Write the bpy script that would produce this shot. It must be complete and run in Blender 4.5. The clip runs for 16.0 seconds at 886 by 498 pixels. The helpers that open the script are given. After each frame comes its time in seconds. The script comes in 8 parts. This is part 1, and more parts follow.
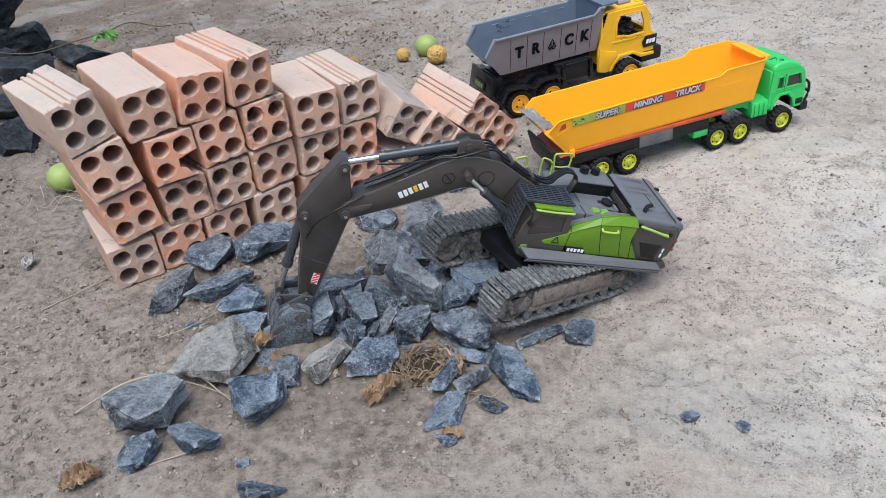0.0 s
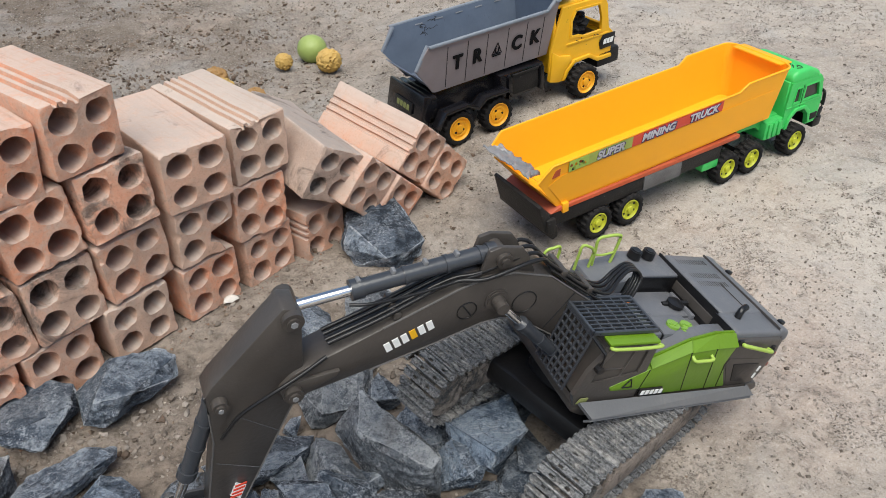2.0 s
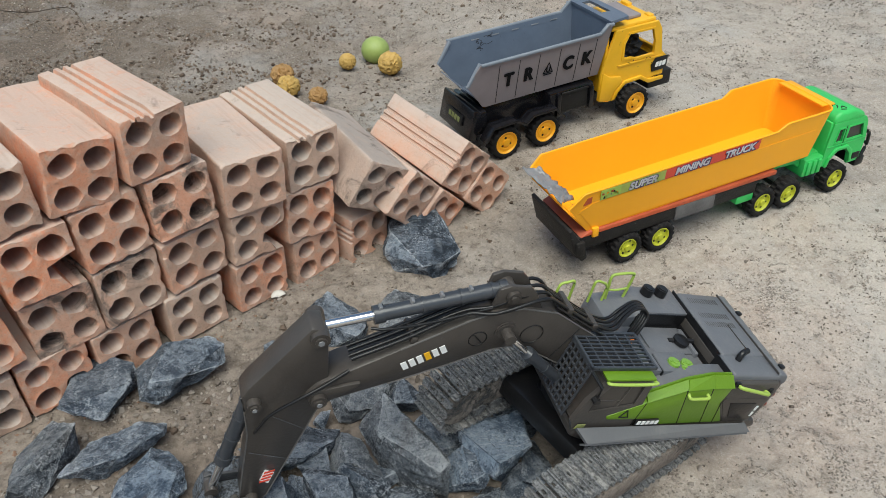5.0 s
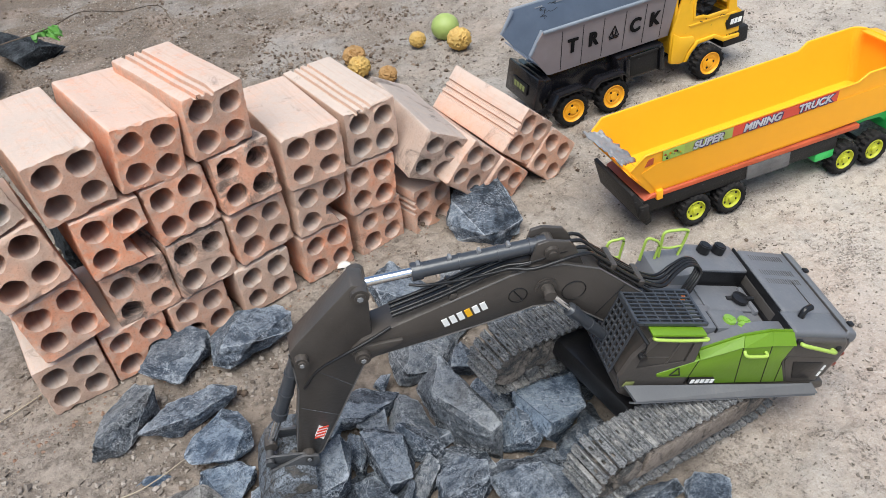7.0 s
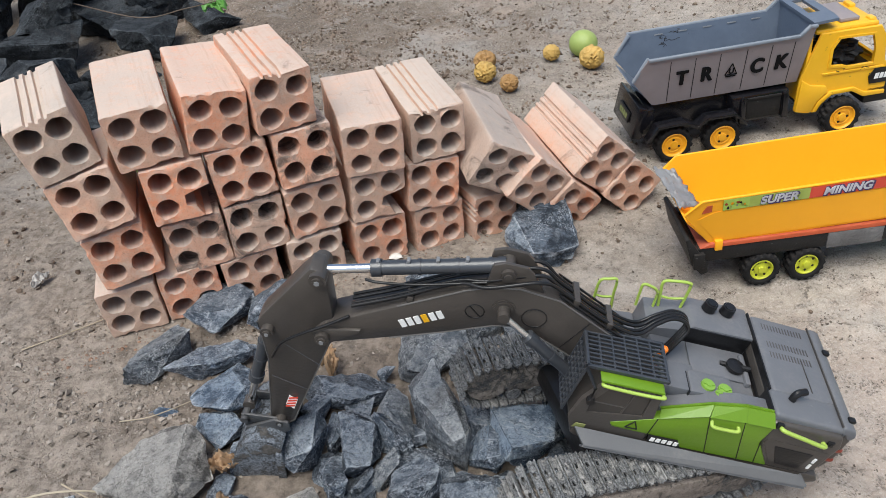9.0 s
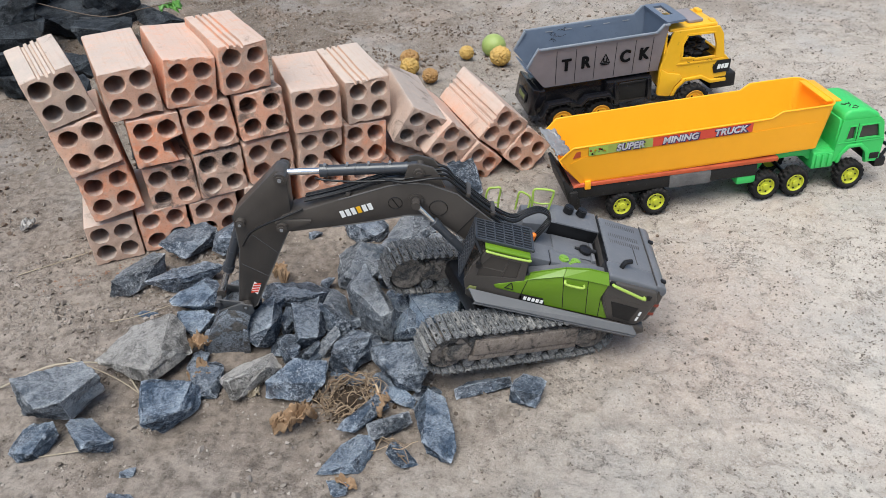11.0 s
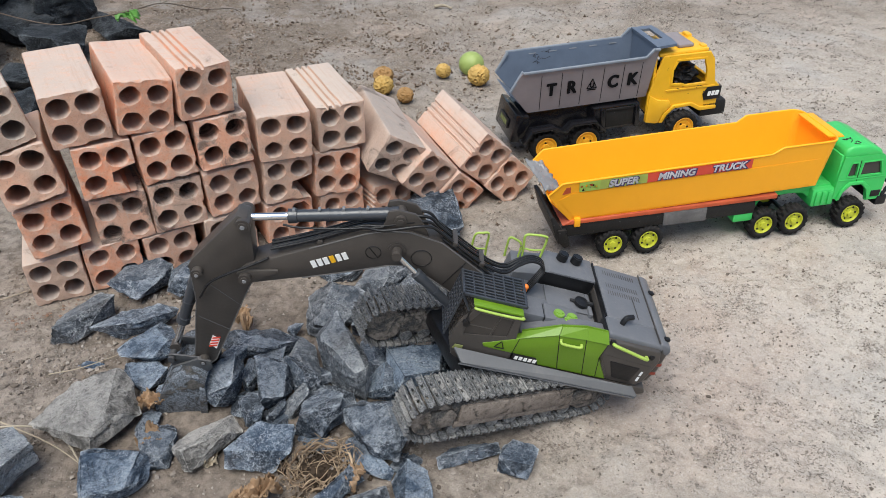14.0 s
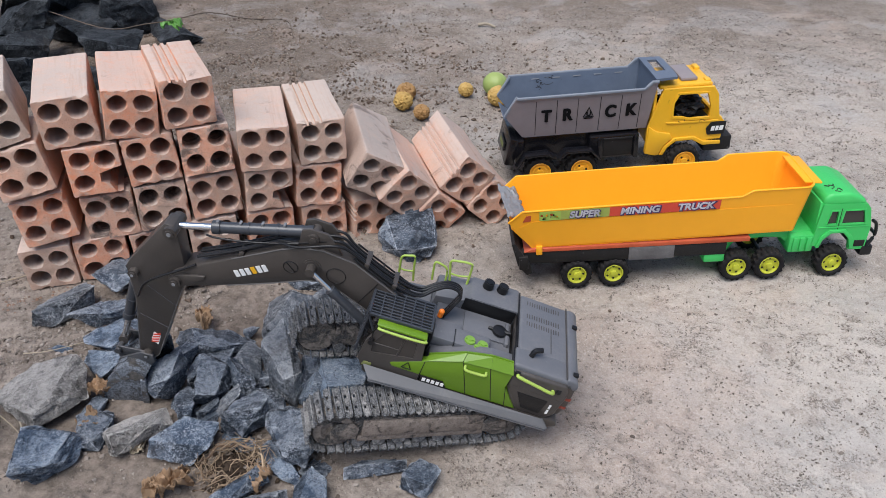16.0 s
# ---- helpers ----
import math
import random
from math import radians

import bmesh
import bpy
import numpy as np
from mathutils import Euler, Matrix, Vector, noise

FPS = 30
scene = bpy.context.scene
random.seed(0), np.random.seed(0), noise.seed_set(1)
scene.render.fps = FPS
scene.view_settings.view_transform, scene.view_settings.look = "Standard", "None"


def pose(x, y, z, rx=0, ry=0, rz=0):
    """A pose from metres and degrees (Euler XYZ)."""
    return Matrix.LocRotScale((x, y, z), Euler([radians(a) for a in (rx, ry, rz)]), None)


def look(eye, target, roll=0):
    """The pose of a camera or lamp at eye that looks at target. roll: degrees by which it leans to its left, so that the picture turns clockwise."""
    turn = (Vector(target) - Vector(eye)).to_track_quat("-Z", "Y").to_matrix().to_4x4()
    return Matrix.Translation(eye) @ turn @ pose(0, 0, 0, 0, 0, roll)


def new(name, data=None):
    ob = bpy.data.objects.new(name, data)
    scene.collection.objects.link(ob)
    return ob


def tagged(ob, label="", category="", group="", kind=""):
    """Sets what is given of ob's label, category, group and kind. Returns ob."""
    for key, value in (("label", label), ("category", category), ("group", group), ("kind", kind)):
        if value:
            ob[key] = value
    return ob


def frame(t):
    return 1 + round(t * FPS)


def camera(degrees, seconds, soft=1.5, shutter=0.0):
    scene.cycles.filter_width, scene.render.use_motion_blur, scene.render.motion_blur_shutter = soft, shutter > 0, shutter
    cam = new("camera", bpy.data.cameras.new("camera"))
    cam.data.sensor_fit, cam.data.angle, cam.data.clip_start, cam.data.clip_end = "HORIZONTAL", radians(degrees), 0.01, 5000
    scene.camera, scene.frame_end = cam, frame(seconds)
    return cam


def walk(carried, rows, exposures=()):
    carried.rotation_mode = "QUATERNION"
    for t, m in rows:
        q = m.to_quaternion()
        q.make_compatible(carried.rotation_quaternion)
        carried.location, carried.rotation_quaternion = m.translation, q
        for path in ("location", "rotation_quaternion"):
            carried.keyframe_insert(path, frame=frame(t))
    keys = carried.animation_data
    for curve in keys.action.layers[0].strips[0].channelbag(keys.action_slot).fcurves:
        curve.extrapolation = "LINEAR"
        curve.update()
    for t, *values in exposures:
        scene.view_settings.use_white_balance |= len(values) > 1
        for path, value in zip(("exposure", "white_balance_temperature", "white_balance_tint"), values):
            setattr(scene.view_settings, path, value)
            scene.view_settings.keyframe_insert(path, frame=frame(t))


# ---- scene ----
cam = camera(60.7, 16.0, soft=0.6)
PATH = [
    (0, (-0.0176, 0.0448, 0.7624), (0.0432, 1.3792, -0.1184), -3.8),
    (0.5, (-0.0688, 0.1040, 0.7520), (0.0656, 1.4376, -0.1224), -2.2),
    (1, (-0.0976, 0.2304, 0.7232), (0.1088, 1.5504, -0.1568), -1.8),
    (1.5, (-0.0880, 0.4280, 0.6760), (0.1608, 1.7296, -0.2200), -2.2),
    (2, (-0.1152, 0.5376, 0.6576), (0.2512, 1.7944, -0.2624), -0.4),
    (2.5, (-0.2000, 0.6216, 0.6440), (0.2672, 1.8160, -0.3120), 2.0),
    (3, (-0.2384, 0.6560, 0.6280), (0.2648, 1.8128, -0.3568), 3.5),
    (3.2, (-0.2488, 0.6416, 0.6376), (0.2600, 1.7984, -0.3440), 4.0),
    (5.3, (-0.0808, 0.4872, 0.7416), (0.0792, 1.7592, -0.2160), -1.1),
    (5.5, (-0.0856, 0.4808, 0.7304), (0.0200, 1.7496, -0.2392), -2.8),
    (6, (-0.0848, 0.4768, 0.7256), (-0.0536, 1.7408, -0.2544), -6.1),
    (6.5, (-0.0744, 0.4720, 0.7152), (-0.0424, 1.7408, -0.2584), -7.0),
    (7, (-0.0392, 0.4712, 0.7208), (-0.0040, 1.7424, -0.2504), -6.2),
    (7.5, (-0.0016, 0.5424, 0.6968), (-0.0616, 1.7944, -0.2976), -6.2),
    (8, (0.1024, 0.5760, 0.7080), (-0.1544, 1.8136, -0.2736), -6.4),
    (8.2, (0.1544, 0.5576, 0.7056), (-0.2360, 1.7696, -0.2624), -7.1),
    (10.3, (0.1592, 0.2712, 0.7400), (-0.0480, 1.5944, -0.1352), -1.7),
    (10.5, (0.1776, 0.2232, 0.7392), (-0.0360, 1.5432, -0.1392), -1.6),
    (11, (0.2272, 0.1680, 0.7488), (0.0288, 1.4808, -0.1440), -2.0),
    (11.5, (0.2432, 0.1728, 0.7456), (0.0952, 1.4920, -0.1480), -2.0),
    (12, (0.2336, 0.2000, 0.7376), (0.1016, 1.5176, -0.1616), -2.0),
    (12.5, (0.2144, 0.2432, 0.7280), (0.0720, 1.5472, -0.1888), -2.2),
    (13, (0.2008, 0.2760, 0.7168), (0.0520, 1.5664, -0.2176), -2.0),
    (13.5, (0.2000, 0.2872, 0.7272), (0.0672, 1.5912, -0.1904), -1.1),
    (14, (0.1912, 0.2824, 0.7392), (0.0632, 1.6104, -0.1440), 0.2),
    (14.5, (0.2064, 0.3088, 0.7328), (0.0632, 1.6408, -0.1424), 1.6),
    (15, (0.3072, 0.3224, 0.7504), (0.1488, 1.6568, -0.1176), 2.7),
    (15.5, (0.3880, 0.3088, 0.7616), (0.1616, 1.6352, -0.1048), 2.1),
    (16, (0.4000, 0.3000, 0.7728), (0.0880, 1.6072, -0.0960), 0.2),
]
walk(cam, [(t, look(eye, target, roll)) for t, eye, target, roll in PATH], [(0, 0.75, 5750, 5), (0.5, 0.62, 5720, 4), (1, 0.66, 6000, 5), (1.5, 0.74, 6150, 4), (2, 0.68, 6280, 5), (2.5, 0.62, 6400, 1), (3.2, 0.68, 6120, -4), (5.5, 0.50, 6200, 1), (6.5, 0.72, 6200, 2), (7, 0.95, 6100, 5), (7.5, 0.76, 5600, 0), (8, 0.77, 6200, 4), (10.5, 0.80, 6050, 5), (13, 0.80, 6100, 5), (14.5, 0.71, 6150, 5), (15, 0.84, 6200, 5), (15.5, 0.86, 6430, 7), (16, 0.60, 5950, 10)])

from mathutils import geometry

# ---- light ----
world = bpy.data.worlds.new("sky")
scene.world = world
world.use_nodes = True
wn = world.node_tree.nodes
sky = wn.new("ShaderNodeTexSky")
sky.sky_type = "NISHITA"
sky.sun_disc = False
sky.sun_elevation, sky.sun_rotation = radians(66), radians(194)
sky.air_density, sky.dust_density = 1.0, 3.0
wn["Background"].inputs["Strength"].default_value = 0.085
world.node_tree.links.new(sky.outputs[0], wn["Background"].inputs["Color"])
sun = new("sun", bpy.data.lights.new("sun", "SUN"))
sun.data.energy, sun.data.angle, sun.data.color = 2.1, radians(45), (1.0, 0.945, 0.87)
sun.matrix_world = look((-0.3, -1.25, 2.9), (0, 0, 0))


# ---- materials ----
def mixed(nt, fac, a, b):
    m = nt.nodes.new("ShaderNodeMix")
    m.data_type = "RGBA"
    for sock, v in ((m.inputs[0], fac), (m.inputs[6], a), (m.inputs[7], b)):
        if hasattr(v, "is_output"):
            nt.links.new(v, sock)
        elif isinstance(v, (int, float)):
            sock.default_value = v
        else:
            sock.default_value = (*v, 1)
    return m.outputs[2]


def maths(nt, op, a, b=0.0, c=0.0):
    m = nt.nodes.new("ShaderNodeMath")
    m.operation = op
    for sock, v in zip(m.inputs, (a, b, c)):
        if hasattr(v, "is_output"):
            nt.links.new(v, sock)
        else:
            sock.default_value = v
    return m.outputs[0]


def noisy(nt, vec, scale, detail=4.0, rough=0.6, distort=0.0):
    n = nt.nodes.new("ShaderNodeTexNoise")
    n.inputs["Scale"].default_value, n.inputs["Detail"].default_value = scale, detail
    n.inputs["Roughness"].default_value, n.inputs["Distortion"].default_value = rough, distort
    nt.links.new(vec, n.inputs["Vector"])
    return n.outputs["Fac"]


def ramp(nt, fac, lo, hi):
    m = nt.nodes.new("ShaderNodeMapRange")
    m.inputs["From Min"].default_value, m.inputs["From Max"].default_value = lo, hi
    nt.links.new(fac, m.inputs["Value"])
    return m.outputs[0]


def material(name):
    m = bpy.data.materials.new(name)
    m.use_nodes = True
    nt = m.node_tree
    geo = nt.nodes.new("ShaderNodeNewGeometry")
    return m, nt, nt.nodes["Principled BSDF"], geo.outputs["Position"], geo


def bump(nt, bsdf, height, dist, strength=1.0):
    b = nt.nodes.new("ShaderNodeBump")
    b.inputs["Distance"].default_value, b.inputs["Strength"].default_value = dist, strength
    nt.links.new(height, b.inputs["Height"])
    nt.links.new(b.outputs[0], bsdf.inputs["Normal"])


DUST = (0.36, 0.31, 0.27)


def plain(name, c, rough=0.45, metal=0.0, dust=0.25, grain=0.12, relief=0.0004, wear=None, shine=0.5):
    """A moulded, painted or metal surface with faint unevenness, dust in patches and scuffs."""
    m, nt, bsdf, pos, geo = material(name)
    n1, n2 = noisy(nt, pos, 28), noisy(nt, pos, 260, 3)
    dark = tuple(v * (1 - grain) for v in c)
    col = mixed(nt, n1, dark, tuple(min(1, v * (1 + grain)) for v in c))
    if wear:
        col = mixed(nt, maths(nt, "MULTIPLY", ramp(nt, noisy(nt, pos, 90, 5, 0.7), 0.66, 0.72), 0.7), col, wear)
    patch = maths(nt, "MULTIPLY", ramp(nt, noisy(nt, pos, 14, 6, 0.7), 0.45, 0.75), ramp(nt, n2, 0.35, 0.7))
    sep = nt.nodes.new("ShaderNodeSeparateXYZ")
    nt.links.new(geo.outputs["Normal"], sep.inputs[0])
    lying = ramp(nt, sep.outputs["Z"], -0.2, 0.9)
    d = maths(nt, "MULTIPLY", maths(nt, "ADD", patch, 0.25), maths(nt, "MULTIPLY", lying, dust))
    nt.links.new(mixed(nt, d, col, DUST), bsdf.inputs["Base Color"])
    r = maths(nt, "ADD", maths(nt, "MULTIPLY", n1, 0.2), rough - 0.1 + dust * 0.15)
    nt.links.new(r, bsdf.inputs["Roughness"])
    bsdf.inputs["Metallic"].default_value = metal
    bsdf.inputs["Specular IOR Level"].default_value = shine
    if relief:
        bump(nt, bsdf, n2, relief, 0.6)
    return m


def stone(name, c1, c2, vein, dust):
    """Split granite: mottled grain, pale scratch marks in patches, dust and painted light on what lies upwards."""
    m, nt, bsdf, pos, geo = material(name)
    info = nt.nodes.new("ShaderNodeObjectInfo")
    rnd = info.outputs["Random"]
    big, mid, fine = noisy(nt, pos, 16, 5, 0.62, 0.6), noisy(nt, pos, 85, 8, 0.78, 0.6), noisy(nt, pos, 260, 6, 0.85, 0.3)
    # mottling whose dark hollows also stand in for shading of small relief
    col = mixed(nt, ramp(nt, maths(nt, "ADD", maths(nt, "MULTIPLY", big, 0.45), maths(nt, "MULTIPLY", mid, 0.55)), 0.455, 0.545), c1, c2)
    col = mixed(nt, maths(nt, "MULTIPLY", rnd, 0.35), col, tuple(k * 0.6 for k in c1))
    rust = maths(nt, "MULTIPLY", ramp(nt, noisy(nt, pos, 11, 5, 0.65, 0.6), 0.58, 0.68), 0.35)
    col = mixed(nt, rust, col, (0.13, 0.105, 0.085))
    # hairline scratches and bruises, thick in some patches and absent in others
    patch = ramp(nt, noisy(nt, pos, 21, 4, 0.6, 0.4), 0.42, 0.58)
    warp = nt.nodes.new("ShaderNodeTexNoise")
    warp.inputs["Scale"].default_value, warp.inputs["Detail"].default_value = 70, 4
    nt.links.new(pos, warp.inputs["Vector"])
    bent = nt.nodes.new("ShaderNodeVectorMath")
    bent.operation, bent.inputs[1].default_value = "MULTIPLY_ADD", (0.022, 0.022, 0.022)
    nt.links.new(warp.outputs["Color"], bent.inputs[0])
    nt.links.new(pos, bent.inputs[2])
    v = None
    for scale, wide in ((48, 0.035), (120, 0.05)):
        cell = nt.nodes.new("ShaderNodeTexVoronoi")
        cell.feature = "DISTANCE_TO_EDGE"
        cell.inputs["Scale"].default_value = scale
        nt.links.new(bent.outputs[0], cell.inputs["Vector"])
        line = maths(nt, "SUBTRACT", 1.0, ramp(nt, cell.outputs["Distance"], wide * 0.3, wide))
        v = line if v is None else maths(nt, "MAXIMUM", v, line)
    v = maths(nt, "MULTIPLY", v, ramp(nt, noisy(nt, pos, 130, 4, 0.7), 0.46, 0.58))
    bruise = ramp(nt, noisy(nt, pos, 170, 7, 0.86, 1.0), 0.565, 0.61)
    col = mixed(nt, maths(nt, "MULTIPLY", maths(nt, "MULTIPLY", maths(nt, "MAXIMUM", v, bruise), patch), 0.75), col, vein)
    mp = nt.nodes.new("ShaderNodeMapping")
    mp.inputs["Rotation"].default_value = (0.5, 0.7, 0.6)
    mp.inputs["Scale"].default_value = (0.18, 1.0, 1.0)
    nt.links.new(pos, mp.inputs["Vector"])
    streak = maths(nt, "MULTIPLY", ramp(nt, noisy(nt, mp.outputs[0], 300, 4, 0.7, 0.5), 0.58, 0.63), ramp(nt, big, 0.44, 0.60))
    col = mixed(nt, maths(nt, "MULTIPLY", streak, 0.6), col, vein)
    # dark crystals and cracks
    col = mixed(nt, maths(nt, "MULTIPLY", ramp(nt, fine, 0.45, 0.39), 0.5), col, tuple(k * 0.35 for k in c1))
    crack = maths(nt, "ABSOLUTE", maths(nt, "SUBTRACT", noisy(nt, pos, 22, 6, 0.6, 1.0), 0.5))
    col = mixed(nt, maths(nt, "MULTIPLY", maths(nt, "SUBTRACT", 1.0, ramp(nt, crack, 0.002, 0.009)), 0.6), col, tuple(k * 0.3 for k in c1))
    # pale dust on upward faces, made stronger to paint light onto the tops
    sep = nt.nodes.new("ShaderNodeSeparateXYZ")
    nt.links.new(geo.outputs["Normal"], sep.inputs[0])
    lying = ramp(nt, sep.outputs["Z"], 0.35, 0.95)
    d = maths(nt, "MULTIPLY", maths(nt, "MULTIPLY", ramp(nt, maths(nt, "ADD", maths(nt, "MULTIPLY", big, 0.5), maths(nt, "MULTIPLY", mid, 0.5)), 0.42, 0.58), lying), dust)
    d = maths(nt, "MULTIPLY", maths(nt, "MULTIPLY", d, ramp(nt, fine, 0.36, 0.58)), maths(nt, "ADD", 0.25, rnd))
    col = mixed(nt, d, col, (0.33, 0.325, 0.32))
    fleck = noisy(nt, pos, 480, 3, 0.75, 0.4)
    col = mixed(nt, maths(nt, "MULTIPLY", maths(nt, "MULTIPLY", ramp(nt, fleck, 0.57, 0.63), patch), 0.55), col, vein)
    col = mixed(nt, maths(nt, "MULTIPLY", ramp(nt, fleck, 0.43, 0.37), 0.5), col, tuple(k * 0.3 for k in c1))
    # pale bruised edges
    worn = maths(nt, "MULTIPLY", ramp(nt, geo.outputs["Pointiness"], 0.512, 0.57), ramp(nt, fine, 0.40, 0.52))
    col = mixed(nt, maths(nt, "MULTIPLY", worn, 0.85), col, vein)
    nt.links.new(col, bsdf.inputs["Base Color"])
    bsdf.inputs["Roughness"].default_value = 0.7
    bsdf.inputs["Specular IOR Level"].default_value = 0.16
    h = maths(nt, "ADD", maths(nt, "MULTIPLY", mid, 0.50), maths(nt, "MULTIPLY", fine, 0.40))
    h = maths(nt, "ADD", h, maths(nt, "MULTIPLY", ramp(nt, crack, 0.0, 0.02), 0.12))
    h = maths(nt, "ADD", h, maths(nt, "MULTIPLY", noisy(nt, pos, 42, 3, 0.5, 1.4), 0.6))
    bump(nt, bsdf, h, 0.010, 1.0)
    return m


def clay(name, smoke=0.0, grey=0.0):
    m, nt, bsdf, pos, geo = material(name)
    info = nt.nodes.new("ShaderNodeObjectInfo")
    big, mid, fine = noisy(nt, pos, 11, 5, 0.65, 0.4), noisy(nt, pos, 60, 7, 0.74), noisy(nt, pos, 230, 5, 0.8)
    rnd = info.outputs["Random"]
    other = maths(nt, "FRACT", maths(nt, "MULTIPLY", rnd, 7.31))
    a = mixed(nt, rnd, (0.77, 0.30, 0.160), (0.66, 0.40, 0.285))
    a = mixed(nt, maths(nt, "MULTIPLY", maths(nt, "MULTIPLY", other, other), 0.85), a, (0.56, 0.45, 0.36))
    col = mixed(nt, maths(nt, "MULTIPLY", ramp(nt, mid, 0.40, 0.66), 0.6), a, (0.67, 0.425, 0.305))
    col = mixed(nt, maths(nt, "MULTIPLY", ramp(nt, big, 0.48, 0.60), 0.6), col, (0.44, 0.33, 0.26))
    col = mixed(nt, maths(nt, "MULTIPLY", ramp(nt, noisy(nt, pos, 34, 6, 0.7, 0.5), 0.57, 0.66), 0.6), col, (0.58, 0.43, 0.34))
    # pale dusty skin on what lies upwards, soot stains here and there
    sep = nt.nodes.new("ShaderNodeSeparateXYZ")
    nt.links.new(geo.outputs["Normal"], sep.inputs[0])
    skin = maths(nt, "MULTIPLY", ramp(nt, sep.outputs["Z"], 0.4, 0.8), ramp(nt, mid, 0.12, 0.5))
    pale = mixed(nt, other, (0.575, 0.412, 0.335), (0.49, 0.425, 0.372))
    tc = nt.nodes.new("ShaderNodeTexCoord")
    mp = nt.nodes.new("ShaderNodeMapping")
    mp.inputs["Scale"].default_value = (1.0, 0.05, 1.0)
    nt.links.new(tc.outputs["Object"], mp.inputs["Vector"])
    drag = noisy(nt, mp.outputs[0], 130, 5, 0.6, 0.2)
    pale = mixed(nt, maths(nt, "MULTIPLY", ramp(nt, drag, 0.52, 0.68), 0.5), pale, (0.42, 0.28, 0.21))
    pale = mixed(nt, maths(nt, "MULTIPLY", ramp(nt, big, 0.42, 0.62), maths(nt, "MULTIPLY", rnd, 0.45)), pale, (0.40, 0.375, 0.35))
    col = mixed(nt, maths(nt, "MULTIPLY", skin, 0.92), col, pale)
    col = mixed(nt, maths(nt, "MULTIPLY", grey, maths(nt, "ADD", 0.45, maths(nt, "MULTIPLY", mid, 0.7))), col, (0.27, 0.24, 0.22))
    edge = 0.60 - 0.10 * smoke
    soot = maths(nt, "MULTIPLY", ramp(nt, noisy(nt, pos, 17, 7, 0.72, 0.9), edge, edge + 0.10), 0.55 + 0.3 * smoke)
    col = mixed(nt, soot, col, (0.11, 0.09, 0.078))
    pit = noisy(nt, pos, 400, 3, 0.75)
    col = mixed(nt, maths(nt, "MULTIPLY", ramp(nt, pit, 0.58, 0.64), maths(nt, "SUBTRACT", 0.30, maths(nt, "MULTIPLY", skin, 0.24))), col, (0.26, 0.15, 0.11))
    col = mixed(nt, maths(nt, "MULTIPLY", ramp(nt, pit, 0.42, 0.37), 0.25), col, (0.66, 0.50, 0.41))
    # mortar and chipped, paler edges
    chip = maths(nt, "MULTIPLY", ramp(nt, geo.outputs["Pointiness"], 0.52, 0.60), ramp(nt, mid, 0.42, 0.56))
    col = mixed(nt, maths(nt, "MULTIPLY", chip, 0.75), col, (0.62, 0.47, 0.385))
    bare = maths(nt, "SUBTRACT", 1.0, maths(nt, "MULTIPLY", skin, 0.85))
    col = mixed(nt, maths(nt, "MULTIPLY", ramp(nt, fine, 0.55, 0.66), maths(nt, "MULTIPLY", bare, 0.26)), col, (0.28, 0.15, 0.10))
    col = mixed(nt, maths(nt, "MULTIPLY", ramp(nt, fine, 0.46, 0.37), maths(nt, "MULTIPLY", bare, 0.25)), col, (0.64, 0.46, 0.36))
    nt.links.new(col, bsdf.inputs["Base Color"])
    bsdf.inputs["Roughness"].default_value = 0.9
    bsdf.inputs["Specular IOR Level"].default_value = 0.1
    h = maths(nt, "ADD", maths(nt, "MULTIPLY", mid, 1.0), maths(nt, "MULTIPLY", fine, 0.35))
    h = maths(nt, "MULTIPLY", h, maths(nt, "SUBTRACT", 1.0, maths(nt, "MULTIPLY", skin, 0.7)))
    bump(nt, bsdf, h, 0.0027, 1.0)
    return m


